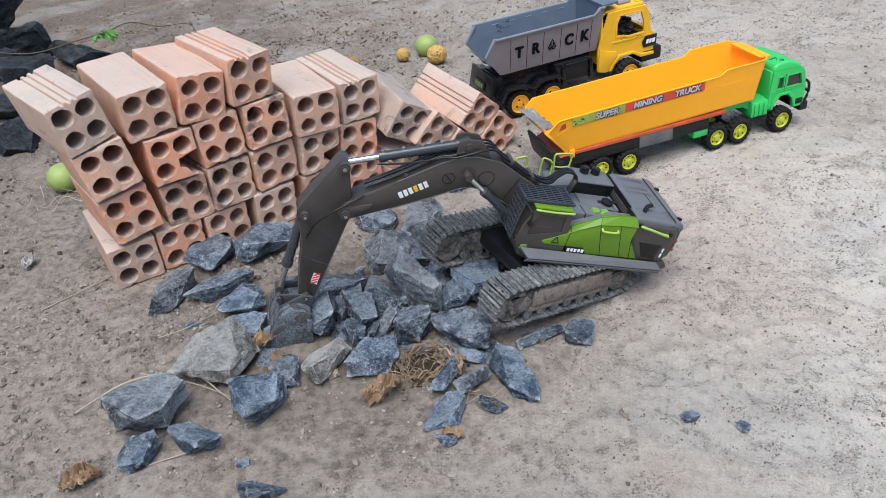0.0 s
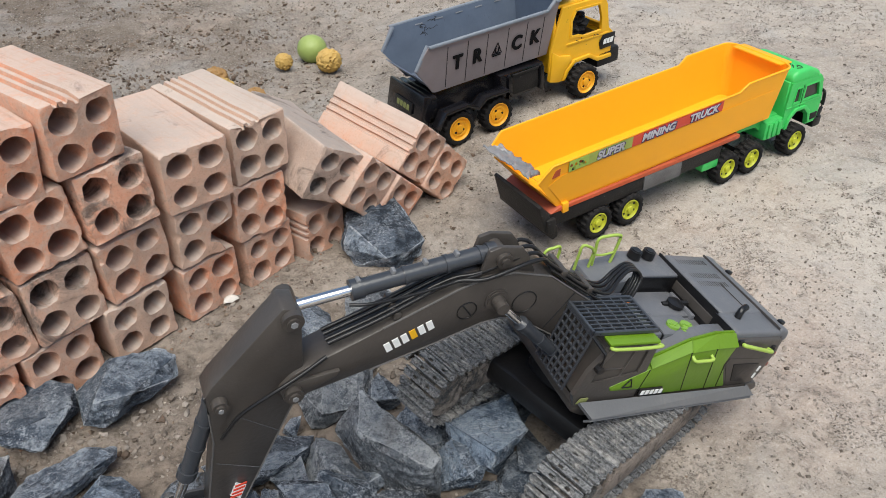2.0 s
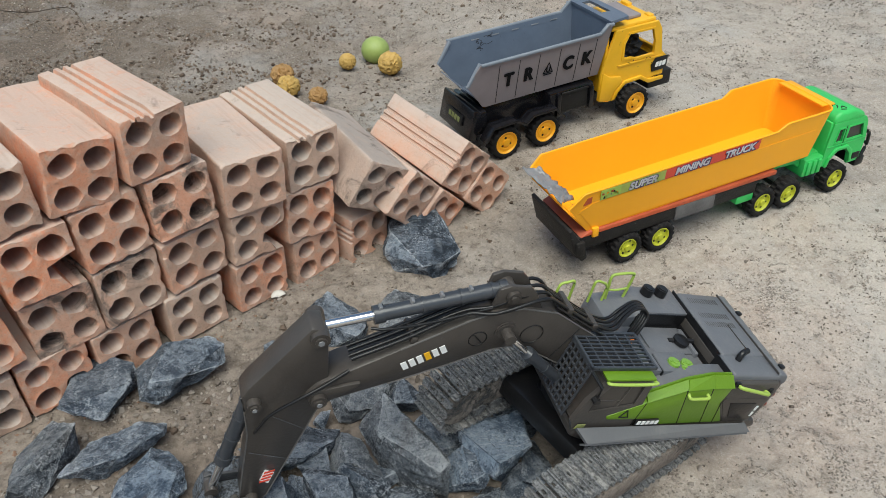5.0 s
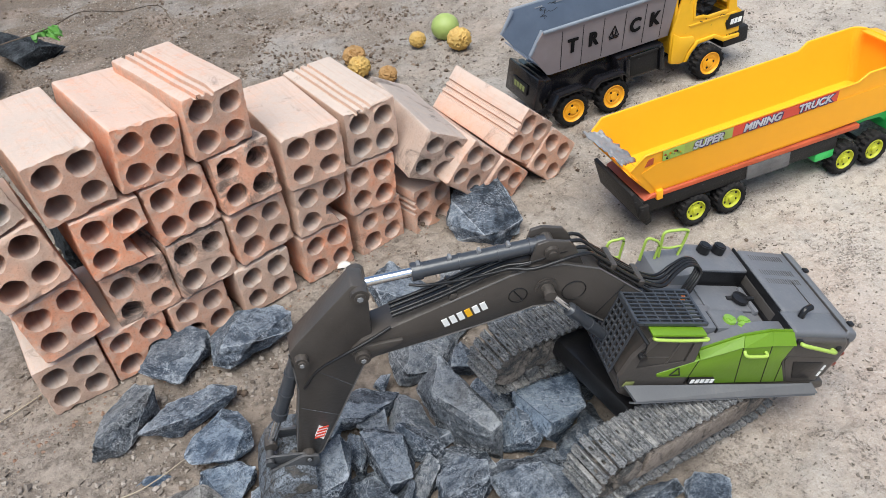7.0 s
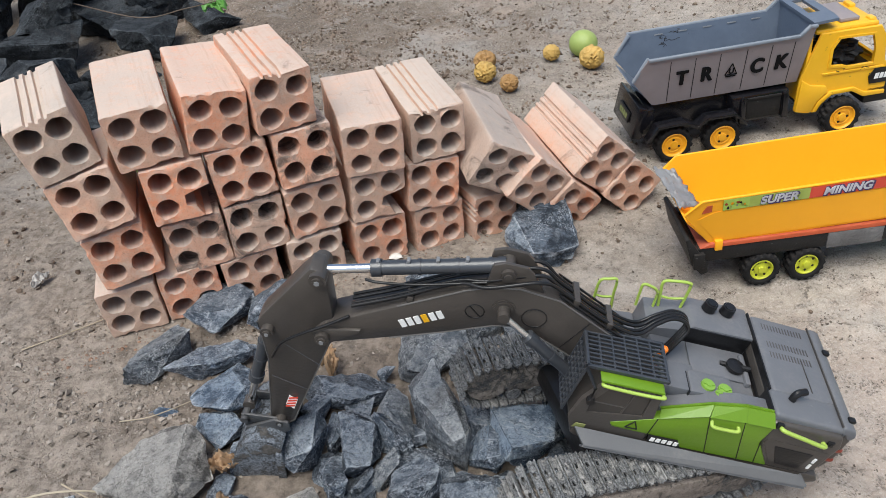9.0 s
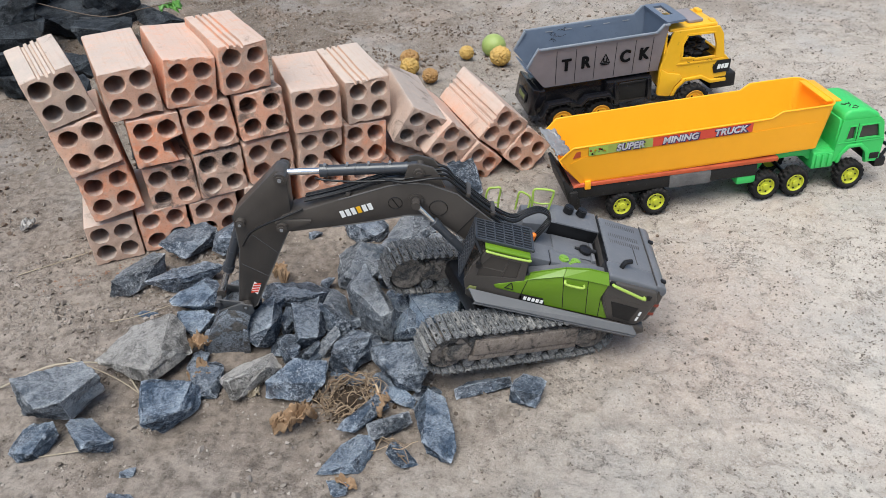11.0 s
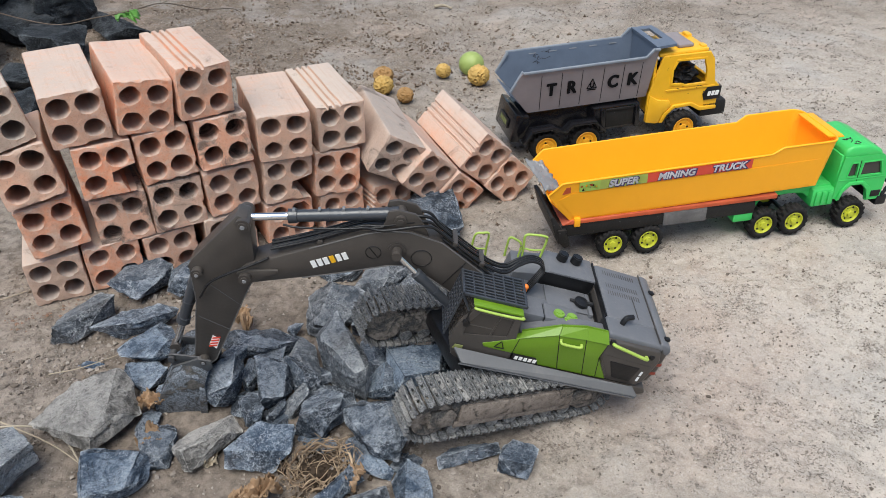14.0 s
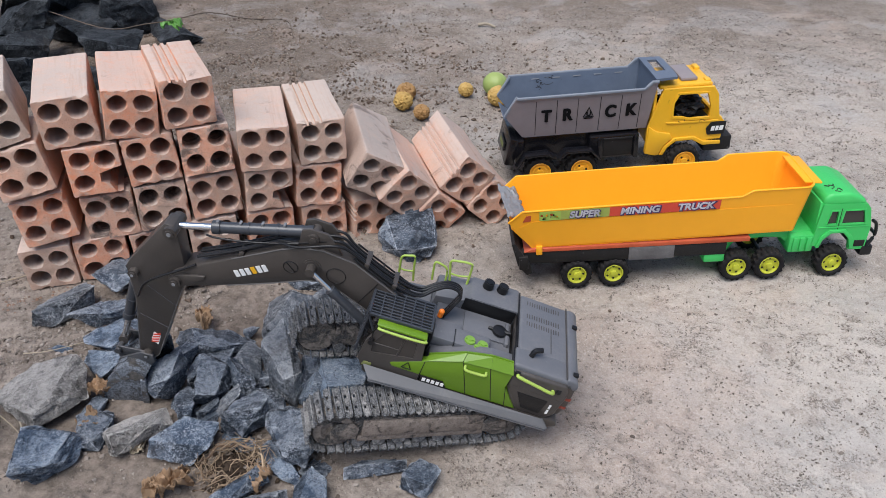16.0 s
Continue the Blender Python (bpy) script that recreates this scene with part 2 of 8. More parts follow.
def soil(name):
    m, nt, bsdf, pos, geo = material(name)
    big, mid, fine, grit = noisy(nt, pos, 2.3, 6, 0.62, 0.5), noisy(nt, pos, 15, 8, 0.7), noisy(nt, pos, 58, 7, 0.74), noisy(nt, pos, 230, 5, 0.78)
    col = mixed(nt, ramp(nt, big, 0.34, 0.66), (0.33, 0.282, 0.234), (0.465, 0.412, 0.352))
    patch = ramp(nt, noisy(nt, pos, 7.5, 7, 0.66, 0.8), 0.40, 0.62)
    col = mixed(nt, maths(nt, "MULTIPLY", patch, 0.35), col, (0.54, 0.482, 0.418))
    # dry, trodden pale earth in the open, browner and looser elsewhere
    dist = nt.nodes.new("ShaderNodeVectorMath")
    dist.operation = "DISTANCE"
    dist.inputs[1].default_value = (0.96, 0.80, 0)
    nt.links.new(pos, dist.inputs[0])
    open_ = ramp(nt, maths(nt, "ADD", dist.outputs["Value"], maths(nt, "MULTIPLY", maths(nt, "SUBTRACT", mid, 0.5), 0.9)), 0.80, 0.30)
    col = mixed(nt, maths(nt, "MULTIPLY", open_, 0.85), col, (0.565, 0.515, 0.452))
    # a reddish brick-dust stain beside the excavator
    red = nt.nodes.new("ShaderNodeVectorMath")
    red.operation = "DISTANCE"
    red.inputs[1].default_value = (0.46, 1.08, 0)
    nt.links.new(pos, red.inputs[0])
    rs = ramp(nt, maths(nt, "ADD", red.outputs["Value"], maths(nt, "MULTIPLY", maths(nt, "SUBTRACT", mid, 0.5), 0.5)), 0.26, 0.05)
    col = mixed(nt, maths(nt, "MULTIPLY", rs, 0.35), col, (0.45, 0.30, 0.235))
    col = mixed(nt, maths(nt, "MULTIPLY", ramp(nt, mid, 0.50, 0.66), 0.50), col, (0.33, 0.275, 0.235))
    col = mixed(nt, maths(nt, "MULTIPLY", ramp(nt, fine, 0.54, 0.62), 0.48), col, (0.24, 0.195, 0.16))
    col = mixed(nt, maths(nt, "MULTIPLY", ramp(nt, grit, 0.56, 0.65), 0.45), col, (0.16, 0.13, 0.11))
    col = mixed(nt, maths(nt, "MULTIPLY", ramp(nt, grit, 0.46, 0.38), 0.50), col, (0.64, 0.58, 0.52))
    # damp, dark earth and litter behind and beside the bricks
    wet = nt.nodes.new("ShaderNodeVectorMath")
    wet.operation = "DISTANCE"
    wet.inputs[1].default_value = (-1.45, 2.45, 0)
    nt.links.new(pos, wet.inputs[0])
    near = maths(nt, "ADD", wet.outputs["Value"], maths(nt, "MULTIPLY", maths(nt, "SUBTRACT", mid, 0.5), 2.2))
    damp_shade = maths(nt, "SUBTRACT", 1.0, ramp(nt, near, 0.85, 2.2))
    foot = nt.nodes.new("ShaderNodeVectorMath")
    foot.operation = "DISTANCE"
    foot.inputs[1].default_value = (-1.02, 1.45, 0)
    nt.links.new(pos, foot.inputs[0])
    near2 = maths(nt, "ADD", foot.outputs["Value"], maths(nt, "MULTIPLY", maths(nt, "SUBTRACT", mid, 0.5), 0.9))
    damp_shade = maths(nt, "MAXIMUM", damp_shade, maths(nt, "SUBTRACT", 1.0, ramp(nt, near2, 0.34, 0.80)))
    # far shadow band, painted into the earth with the damp colours
    rear = nt.nodes.new("ShaderNodeVectorMath")
    rear.operation = "DISTANCE"
    rear.inputs[1].default_value = (0.3, 4.7, 0)
    nt.links.new(pos, rear.inputs[0])
    near3 = maths(nt, "ADD", rear.outputs["Value"], maths(nt, "MULTIPLY", maths(nt, "SUBTRACT", mid, 0.5), 1.6))
    damp_shade = maths(nt, "MAXIMUM", damp_shade, maths(nt, "MULTIPLY", maths(nt, "SUBTRACT", 1.0, ramp(nt, near3, 1.6, 2.5)), 0.85))
    col = mixed(nt, maths(nt, "MULTIPLY", damp_shade, 0.88), col, mixed(nt, ramp(nt, grit, 0.4, 0.62), (0.17, 0.125, 0.09), (0.06, 0.045, 0.035)))
    speck = noisy(nt, pos, 430, 3, 0.75)
    col = mixed(nt, maths(nt, "MULTIPLY", ramp(nt, speck, 0.58, 0.64), 0.25), col, (0.18, 0.145, 0.12))
    col = mixed(nt, maths(nt, "MULTIPLY", ramp(nt, speck, 0.45, 0.39), 0.25), col, (0.64, 0.58, 0.53))
    # grey and pinkish tints; dark crumbs gathered in loose drifts
    col = mixed(nt, maths(nt, "MULTIPLY", ramp(nt, noisy(nt, pos, 4.2, 5, 0.6, 0.7), 0.50, 0.62), 0.30), col, (0.44, 0.425, 0.405))
    col = mixed(nt, maths(nt, "MULTIPLY", ramp(nt, noisy(nt, pos, 5.1, 5, 0.6, 0.4), 0.54, 0.66), 0.28), col, (0.50, 0.395, 0.325))
    drift = ramp(nt, maths(nt, "ADD", maths(nt, "MULTIPLY", noisy(nt, pos, 13, 6, 0.7, 0.6), 0.6), maths(nt, "MULTIPLY", fine, 0.4)), 0.51, 0.57)
    crumb = maths(nt, "MULTIPLY", drift, ramp(nt, noisy(nt, pos, 330, 3, 0.65, 0.3), 0.53, 0.57))
    col = mixed(nt, maths(nt, "MULTIPLY", crumb, 0.70), col, (0.14, 0.115, 0.095))
    pale_crumb = maths(nt, "MULTIPLY", drift, ramp(nt, noisy(nt, pos, 290, 3, 0.65, 0.5), 0.58, 0.62))
    col = mixed(nt, maths(nt, "MULTIPLY", pale_crumb, 0.45), col, (0.66, 0.61, 0.56))
    # brown, kicked-up earth and stone dust round the pile
    kick = nt.nodes.new("ShaderNodeVectorMath")
    kick.operation = "DISTANCE"
    kick.inputs[1].default_value = (-0.50, 0.98, 0)
    nt.links.new(pos, kick.inputs[0])
    near4 = maths(nt, "ADD", kick.outputs["Value"], maths(nt, "MULTIPLY", maths(nt, "SUBTRACT", mid, 0.5), 1.0))
    loose = maths(nt, "MULTIPLY", maths(nt, "SUBTRACT", 1.0, ramp(nt, near4, 0.46, 1.08)), 0.78)
    col = mixed(nt, loose, col, mixed(nt, ramp(nt, fine, 0.42, 0.60), (0.325, 0.275, 0.232), (0.175, 0.144, 0.120)))
    # browner earth within the pile, with the shade between its stones painted in
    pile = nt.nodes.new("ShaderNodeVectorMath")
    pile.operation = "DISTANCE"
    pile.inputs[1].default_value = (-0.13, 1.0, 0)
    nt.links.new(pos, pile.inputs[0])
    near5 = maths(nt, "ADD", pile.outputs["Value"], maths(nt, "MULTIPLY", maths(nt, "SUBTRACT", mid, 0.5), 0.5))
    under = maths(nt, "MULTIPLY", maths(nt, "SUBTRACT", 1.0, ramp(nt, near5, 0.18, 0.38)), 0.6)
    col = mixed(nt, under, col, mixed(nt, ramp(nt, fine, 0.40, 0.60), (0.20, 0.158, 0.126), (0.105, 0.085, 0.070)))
    nt.links.new(col, bsdf.inputs["Base Color"])
    bsdf.inputs["Roughness"].default_value = 0.97
    bsdf.inputs["Specular IOR Level"].default_value = 0.1
    h = maths(nt, "ADD", maths(nt, "MULTIPLY", mid, 0.5), maths(nt, "ADD", maths(nt, "MULTIPLY", fine, 0.40), maths(nt, "MULTIPLY", grit, 0.19)))
    h = maths(nt, "ADD", h, maths(nt, "MULTIPLY", crumb, 0.10))
    bump(nt, bsdf, h, 0.010, 1.0)
    return m


def fibre(name, c1, c2):
    m, nt, bsdf, pos, geo = material(name)
    nt.links.new(mixed(nt, geo.outputs["Random Per Island"], c1, c2), bsdf.inputs["Base Color"])
    bsdf.inputs["Roughness"].default_value = 0.85
    bsdf.inputs["Specular IOR Level"].default_value = 0.1
    return m


def caked(name, bare=((0.022, 0.022, 0.023), (0.080, 0.079, 0.080)), crust=((0.125, 0.110, 0.097), (0.225, 0.200, 0.176)), lo=0.46):
    """Dark metal under flaking, pale dried mud; lo says how little of it is bare."""
    m, nt, bsdf, pos, geo = material(name)
    info = nt.nodes.new("ShaderNodeObjectInfo")
    shift = nt.nodes.new("ShaderNodeVectorMath")
    shift.operation, shift.inputs[1].default_value = "MULTIPLY_ADD", (3.0, 7.0, 5.0)
    nt.links.new(info.outputs["Random"], shift.inputs[0])
    nt.links.new(pos, shift.inputs[2])
    pos = shift.outputs[0]
    flake, mid, fine = noisy(nt, pos, 32, 6, 0.68, 0.8), noisy(nt, pos, 110, 6, 0.75, 0.4), noisy(nt, pos, 420, 4, 0.75)
    tan = mixed(nt, ramp(nt, mid, 0.38, 0.62), *crust)
    metal = mixed(nt, ramp(nt, fine, 0.40, 0.62), *bare)
    cover = ramp(nt, maths(nt, "ADD", maths(nt, "MULTIPLY", flake, 0.7), maths(nt, "MULTIPLY", mid, 0.3)), lo, lo + 0.07)
    col = mixed(nt, cover, metal, tan)
    col = mixed(nt, maths(nt, "MULTIPLY", ramp(nt, fine, 0.46, 0.38), 0.5), col, (0.03, 0.027, 0.025))
    nt.links.new(col, bsdf.inputs["Base Color"])
    nt.links.new(maths(nt, "ADD", maths(nt, "MULTIPLY", cover, 0.5), 0.42), bsdf.inputs["Roughness"])
    bsdf.inputs["Specular IOR Level"].default_value = 0.2
    bump(nt, bsdf, maths(nt, "ADD", cover, maths(nt, "MULTIPLY", mid, 0.8)), 0.0012, 1.0)
    return m


SOIL = soil("sandy_soil")
CLAY = clay("fired_clay")
CLAY_SOOTY = clay("smoked_clay", 1.0)
CLAY_GREY = clay("weathered_clay", 0.5, 0.5)
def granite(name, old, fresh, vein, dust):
    """Three looks of one stone: weathered faces, freshly split faces, bruised edges; light and shade are in their
    colours.
    """
    side_shade = tuple(v * 0.42 for v in old)
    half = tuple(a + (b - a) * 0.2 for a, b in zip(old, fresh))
    return [stone(name, side_shade, half, vein, dust * 0.7), stone("lit_split_" + name, old, fresh, vein, dust), stone("bruised_" + name, old, vein, vein, dust)]


# last number: strength of the dust and top light in the colour
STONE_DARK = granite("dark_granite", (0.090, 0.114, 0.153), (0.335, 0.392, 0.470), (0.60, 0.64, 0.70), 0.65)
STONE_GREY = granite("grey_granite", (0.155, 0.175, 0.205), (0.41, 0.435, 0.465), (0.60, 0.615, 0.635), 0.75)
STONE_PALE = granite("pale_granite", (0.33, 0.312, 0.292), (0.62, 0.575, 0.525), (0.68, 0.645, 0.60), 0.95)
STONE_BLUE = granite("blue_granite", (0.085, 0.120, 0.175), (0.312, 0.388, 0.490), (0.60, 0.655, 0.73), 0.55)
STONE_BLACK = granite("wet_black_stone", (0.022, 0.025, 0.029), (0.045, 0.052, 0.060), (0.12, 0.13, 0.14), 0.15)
# the dark end also carries the small shadows that crumbs cast
CLOD = fibre("clods", (0.10, 0.08, 0.065), (0.42, 0.37, 0.32))
CLOD_DAMP = fibre("damp_clods", (0.085, 0.06, 0.045), (0.26, 0.20, 0.155))
CLOD_LOOSE = fibre("loose_clods", (0.14, 0.115, 0.095), (0.36, 0.315, 0.275))
# dark soil, its tone lowered further to paint the depth of the hollow
NEST_SOIL = fibre("shaded_humus", (0.016, 0.012, 0.009), (0.075, 0.054, 0.038))
STRAW = fibre("straw", (0.34, 0.28, 0.20), (0.46, 0.41, 0.33))
TWIG = fibre("dry_roots", (0.13, 0.085, 0.055), (0.50, 0.385, 0.26))
LEAF_DRY = plain("dry_leaf", (0.32, 0.205, 0.115), 0.75, dust=0.2, grain=0.7, relief=0.003, wear=(0.14, 0.08, 0.04))
LEAF_GREEN = plain("green_leaf", (0.10, 0.26, 0.04), 0.5, dust=0.05, grain=0.3)


# ---- mesh helpers ----
def finish(bm, name, mat, smooth=0.0):
    me = bpy.data.meshes.new(name)
    bm.normal_update()
    bm.to_mesh(me)
    bm.free()
    for mm in mat if isinstance(mat, (list, tuple)) else [mat]:
        me.materials.append(mm)
    if smooth:
        me.shade_smooth()
        me.set_sharp_from_angle(angle=radians(smooth))
    return me


def part(name, bm, mat, parent=None, label="", smooth=35.0):
    ob = new(name, finish(bm, name, mat, smooth))
    if parent:
        ob.parent = parent
    return tagged(ob, label)


def empty(name, m, label, category, group=""):
    ob = new(name)
    ob.empty_display_size = 0.02
    ob.matrix_world = m
    return tagged(ob, label, category, group)


def box(bm, x0, x1, y0, y1, z0, z1, bevel=0.0, m=None, seg=2):
    r = bmesh.ops.create_cube(bm, size=1.0, matrix=Matrix.Translation(((x0 + x1) / 2, (y0 + y1) / 2, (z0 + z1) / 2)) @ Matrix.Diagonal((x1 - x0, y1 - y0, z1 - z0, 1)))
    vs = r["verts"]
    if bevel:
        es = list({e for v in vs for e in v.link_edges})
        vs = list({v for f in bmesh.ops.bevel(bm, geom=es, offset=bevel, segments=seg, profile=0.5, affect="EDGES")["faces"] for v in f.verts} | {v for v in vs if v.is_valid})
    if m:
        bmesh.ops.transform(bm, matrix=m, verts=vs)
    return vs


def prism(bm, pts, y0, y1, bevel=0.0, m=None, seg=2):
    """A plate: the outline pts in x and z, from y0 to y1."""
    a = [bm.verts.new((x, y0, z)) for x, z in pts]
    b = [bm.verts.new((x, y1, z)) for x, z in pts]
    n = len(pts)
    fs = [bm.faces.new(a), bm.faces.new(b[::-1])]
    for i in range(n):
        fs.append(bm.faces.new((a[i], b[i], b[(i + 1) % n], a[(i + 1) % n])))
    bmesh.ops.recalc_face_normals(bm, faces=fs)
    vs = a + b
    if bevel:
        es = list({e for f in fs for e in f.edges})
        out = bmesh.ops.bevel(bm, geom=es, offset=bevel, segments=seg, profile=0.5, affect="EDGES", clamp_overlap=True)
        vs = list({v for v in vs if v.is_valid} | set(out["verts"]))
    if m:
        bmesh.ops.transform(bm, matrix=m, verts=vs)
    return vs


def rod(bm, a, b, r, r2=None, n=12, caps=True):
    a, b = Vector(a), Vector(b)
    d = b - a
    m = Matrix.Translation((a + b) / 2) @ d.to_track_quat("Z", "Y").to_matrix().to_4x4()
    return bmesh.ops.create_cone(bm, cap_ends=caps, segments=n, radius1=r, radius2=r if r2 is None else r2, depth=d.length, matrix=m)["verts"]


def pipe(bm, pts, r, n=8, r_end=None):
    """A bent round bar through the points."""
    pts = [Vector(p) for p in pts]
    rings, up = [], Vector((0, 0, 1))
    for i, p in enumerate(pts):
        t = (pts[min(i + 1, len(pts) - 1)] - pts[max(i - 1, 0)]).normalized()
        s = t.cross(up if abs(t.z) < 0.95 else Vector((1, 0, 0))).normalized()
        w = s.cross(t)
        k = r if r_end is None else r + (r_end - r) * i / (len(pts) - 1)
        rings.append([bm.verts.new(p + (s * math.cos(6.2832 * j / n) + w * math.sin(6.2832 * j / n)) * k) for j in range(n)])
    for p, q in zip(rings, rings[1:]):
        for j in range(n):
            bm.faces.new((p[j], p[(j + 1) % n], q[(j + 1) % n], q[j]))
    bm.faces.new(rings[0][::-1])
    bm.faces.new(rings[-1])


def arc(pts, k=6):
    """Points of a smooth curve through pts (Catmull-Rom)."""
    P = [Vector(p) for p in pts]
    P = [P[0] * 2 - P[1]] + P + [P[-1] * 2 - P[-2]]
    out = []
    for i in range(1, len(P) - 2):
        a, b, c, d = P[i - 1:i + 3]
        for j in range(k):
            t = j / k
            out.append(0.5 * (2 * b + (c - a) * t + (2 * a - 5 * b + 4 * c - d) * t * t + (3 * b - a - 3 * c + d) * t ** 3))
    return out + [P[-2]]


# ---- ground ----
def ease(t):
    t = min(1.0, max(0.0, t))
    return t * t * (3 - 2 * t)


def lie(x, y):
    """Height of the ground, which rises gently under the two lorries."""
    v = Vector((x, y, 0.3))
    rise = 0.05 * math.tanh(20 * max(0.0, 0.06 * (x - 0.285) + 0.025 * (y - 1.39))) * ease((x - 0.1) / 0.15) * ease((y - 1.05) / 0.3)
    rough = 0.6 + 0.8 * max(0.0, noise.noise(v * 2.6 + Vector((4, 1, 0))) + 0.2)
    return rise + 0.006 * noise.noise(v * 1.7) + 0.004 * noise.noise(v * 7) - 0.006 * (abs(noise.noise(v * 10)) - 0.2) + rough * (0.0042 * noise.noise(v * 21) - 0.0034 * abs(noise.noise(v * 34)) + 0.0046 * noise.noise(v * 52) + 0.0026 * noise.noise(v * 90)) - 0.001


def ground():
    def axis(lo, hi, step):
        mid = list(np.arange(lo, hi + step / 2, step))
        out = [0.02, 0.05, 0.1, 0.2, 0.4, 0.8, 1.6, 3, 6, 12, 25, 50, 100, 200, 400]
        return [lo - o for o in out[::-1]] + mid + [hi + o for o in out]
    xs, ys = axis(-1.4, 1.5, 0.0062), axis(0.35, 3.2, 0.0068)
    nx = len(xs)
    verts = [(x, y, lie(x, y) if -3 < x < 3 and -1 < y < 6 else 0) for y in ys for x in xs]
    faces = [(j * nx + i, j * nx + i + 1, (j + 1) * nx + i + 1, (j + 1) * nx + i) for j in range(len(ys) - 1) for i in range(nx - 1)]
    me = bpy.data.meshes.new("ground")
    me.from_pydata(verts, [], faces)
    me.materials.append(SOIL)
    me.shade_smooth()
    return tagged(new("ground", me), "bare sandy grey-brown earth with crumbs, darker damp patches and painted shade", "ground", kind="structure")


ground()


# ---- hollow bricks ----
WALL = pose(-0.536, 1.158, 0, 0, 0, 35.4)


def inside(p, loop):
    hit, n = False, len(loop)
    for i in range(n):
        a, b = loop[i], loop[i - 1]
        if (a.y > p.y) != (b.y > p.y) and p.x < (b.x - a.x) * (p.y - a.y) / (b.y - a.y) + a.x:
            hit = not hit
    return hit


def cap(bm, rings, y0, seed):
    """Close a brick's end between its outline and its holes, with a rough, chipped face."""
    flat = [[Vector((v.co.x, v.co.z)) for v in r] for r in rings]
    vs = [v for r in rings for v in r]
    pts = [p for r in flat for p in r]
    edges, k = [], 0
    for r in rings:
        edges += [(k + i, k + (i + 1) % len(r)) for i in range(len(r))]
        k += len(r)
    out = -1.0 if y0 == 0 else 1.0
    step = 0.0048 if y0 == 0 else 0.02
    n = int(0.05 / step)
    for i in range(-n, n + 1):
        for j in range(-n, n + 1):
            p = Vector(((i + 0.5 * (j % 2)) * step, j * step))
            p += Vector((noise.noise(Vector((i * 1.7, j * 1.3, seed))), noise.noise(Vector((i * 1.7, j * 1.3, seed + 9.5))))) * step * 0.35
            if inside(p, flat[0]) and not any(inside(p, r) for r in flat[1:]) and min((p - q).length for q in pts) > 0.0017:
                w = Vector((p.x + seed * 0.37, 0, p.y))
                d = 0.0008 * noise.noise(w * 70) + 0.0007 * noise.noise(w * 190) - 0.006 * max(0, noise.noise(w * 38 + Vector((3, 3, 3))) - 0.38)
                vs.append(bm.verts.new((p.x, y0 + out * d, p.y)))
                pts.append(p)
                k += 1
    cv, ce, cf, ov, oe, of = geometry.delaunay_2d_cdt(pts, edges, [], 0, 1e-7)
    for f in cf:
        src = [ov[i][0] if ov[i] else -1 for i in f]
        if min(src) < 0:
            continue
        mid = (pts[src[0]] + pts[src[1]] + pts[src[2]]) / 3
        if inside(mid, flat[0]) and not any(inside(mid, r) for r in flat[1:]):
            try:
                bm.faces.new([vs[i] for i in src])
            except ValueError:
                pass


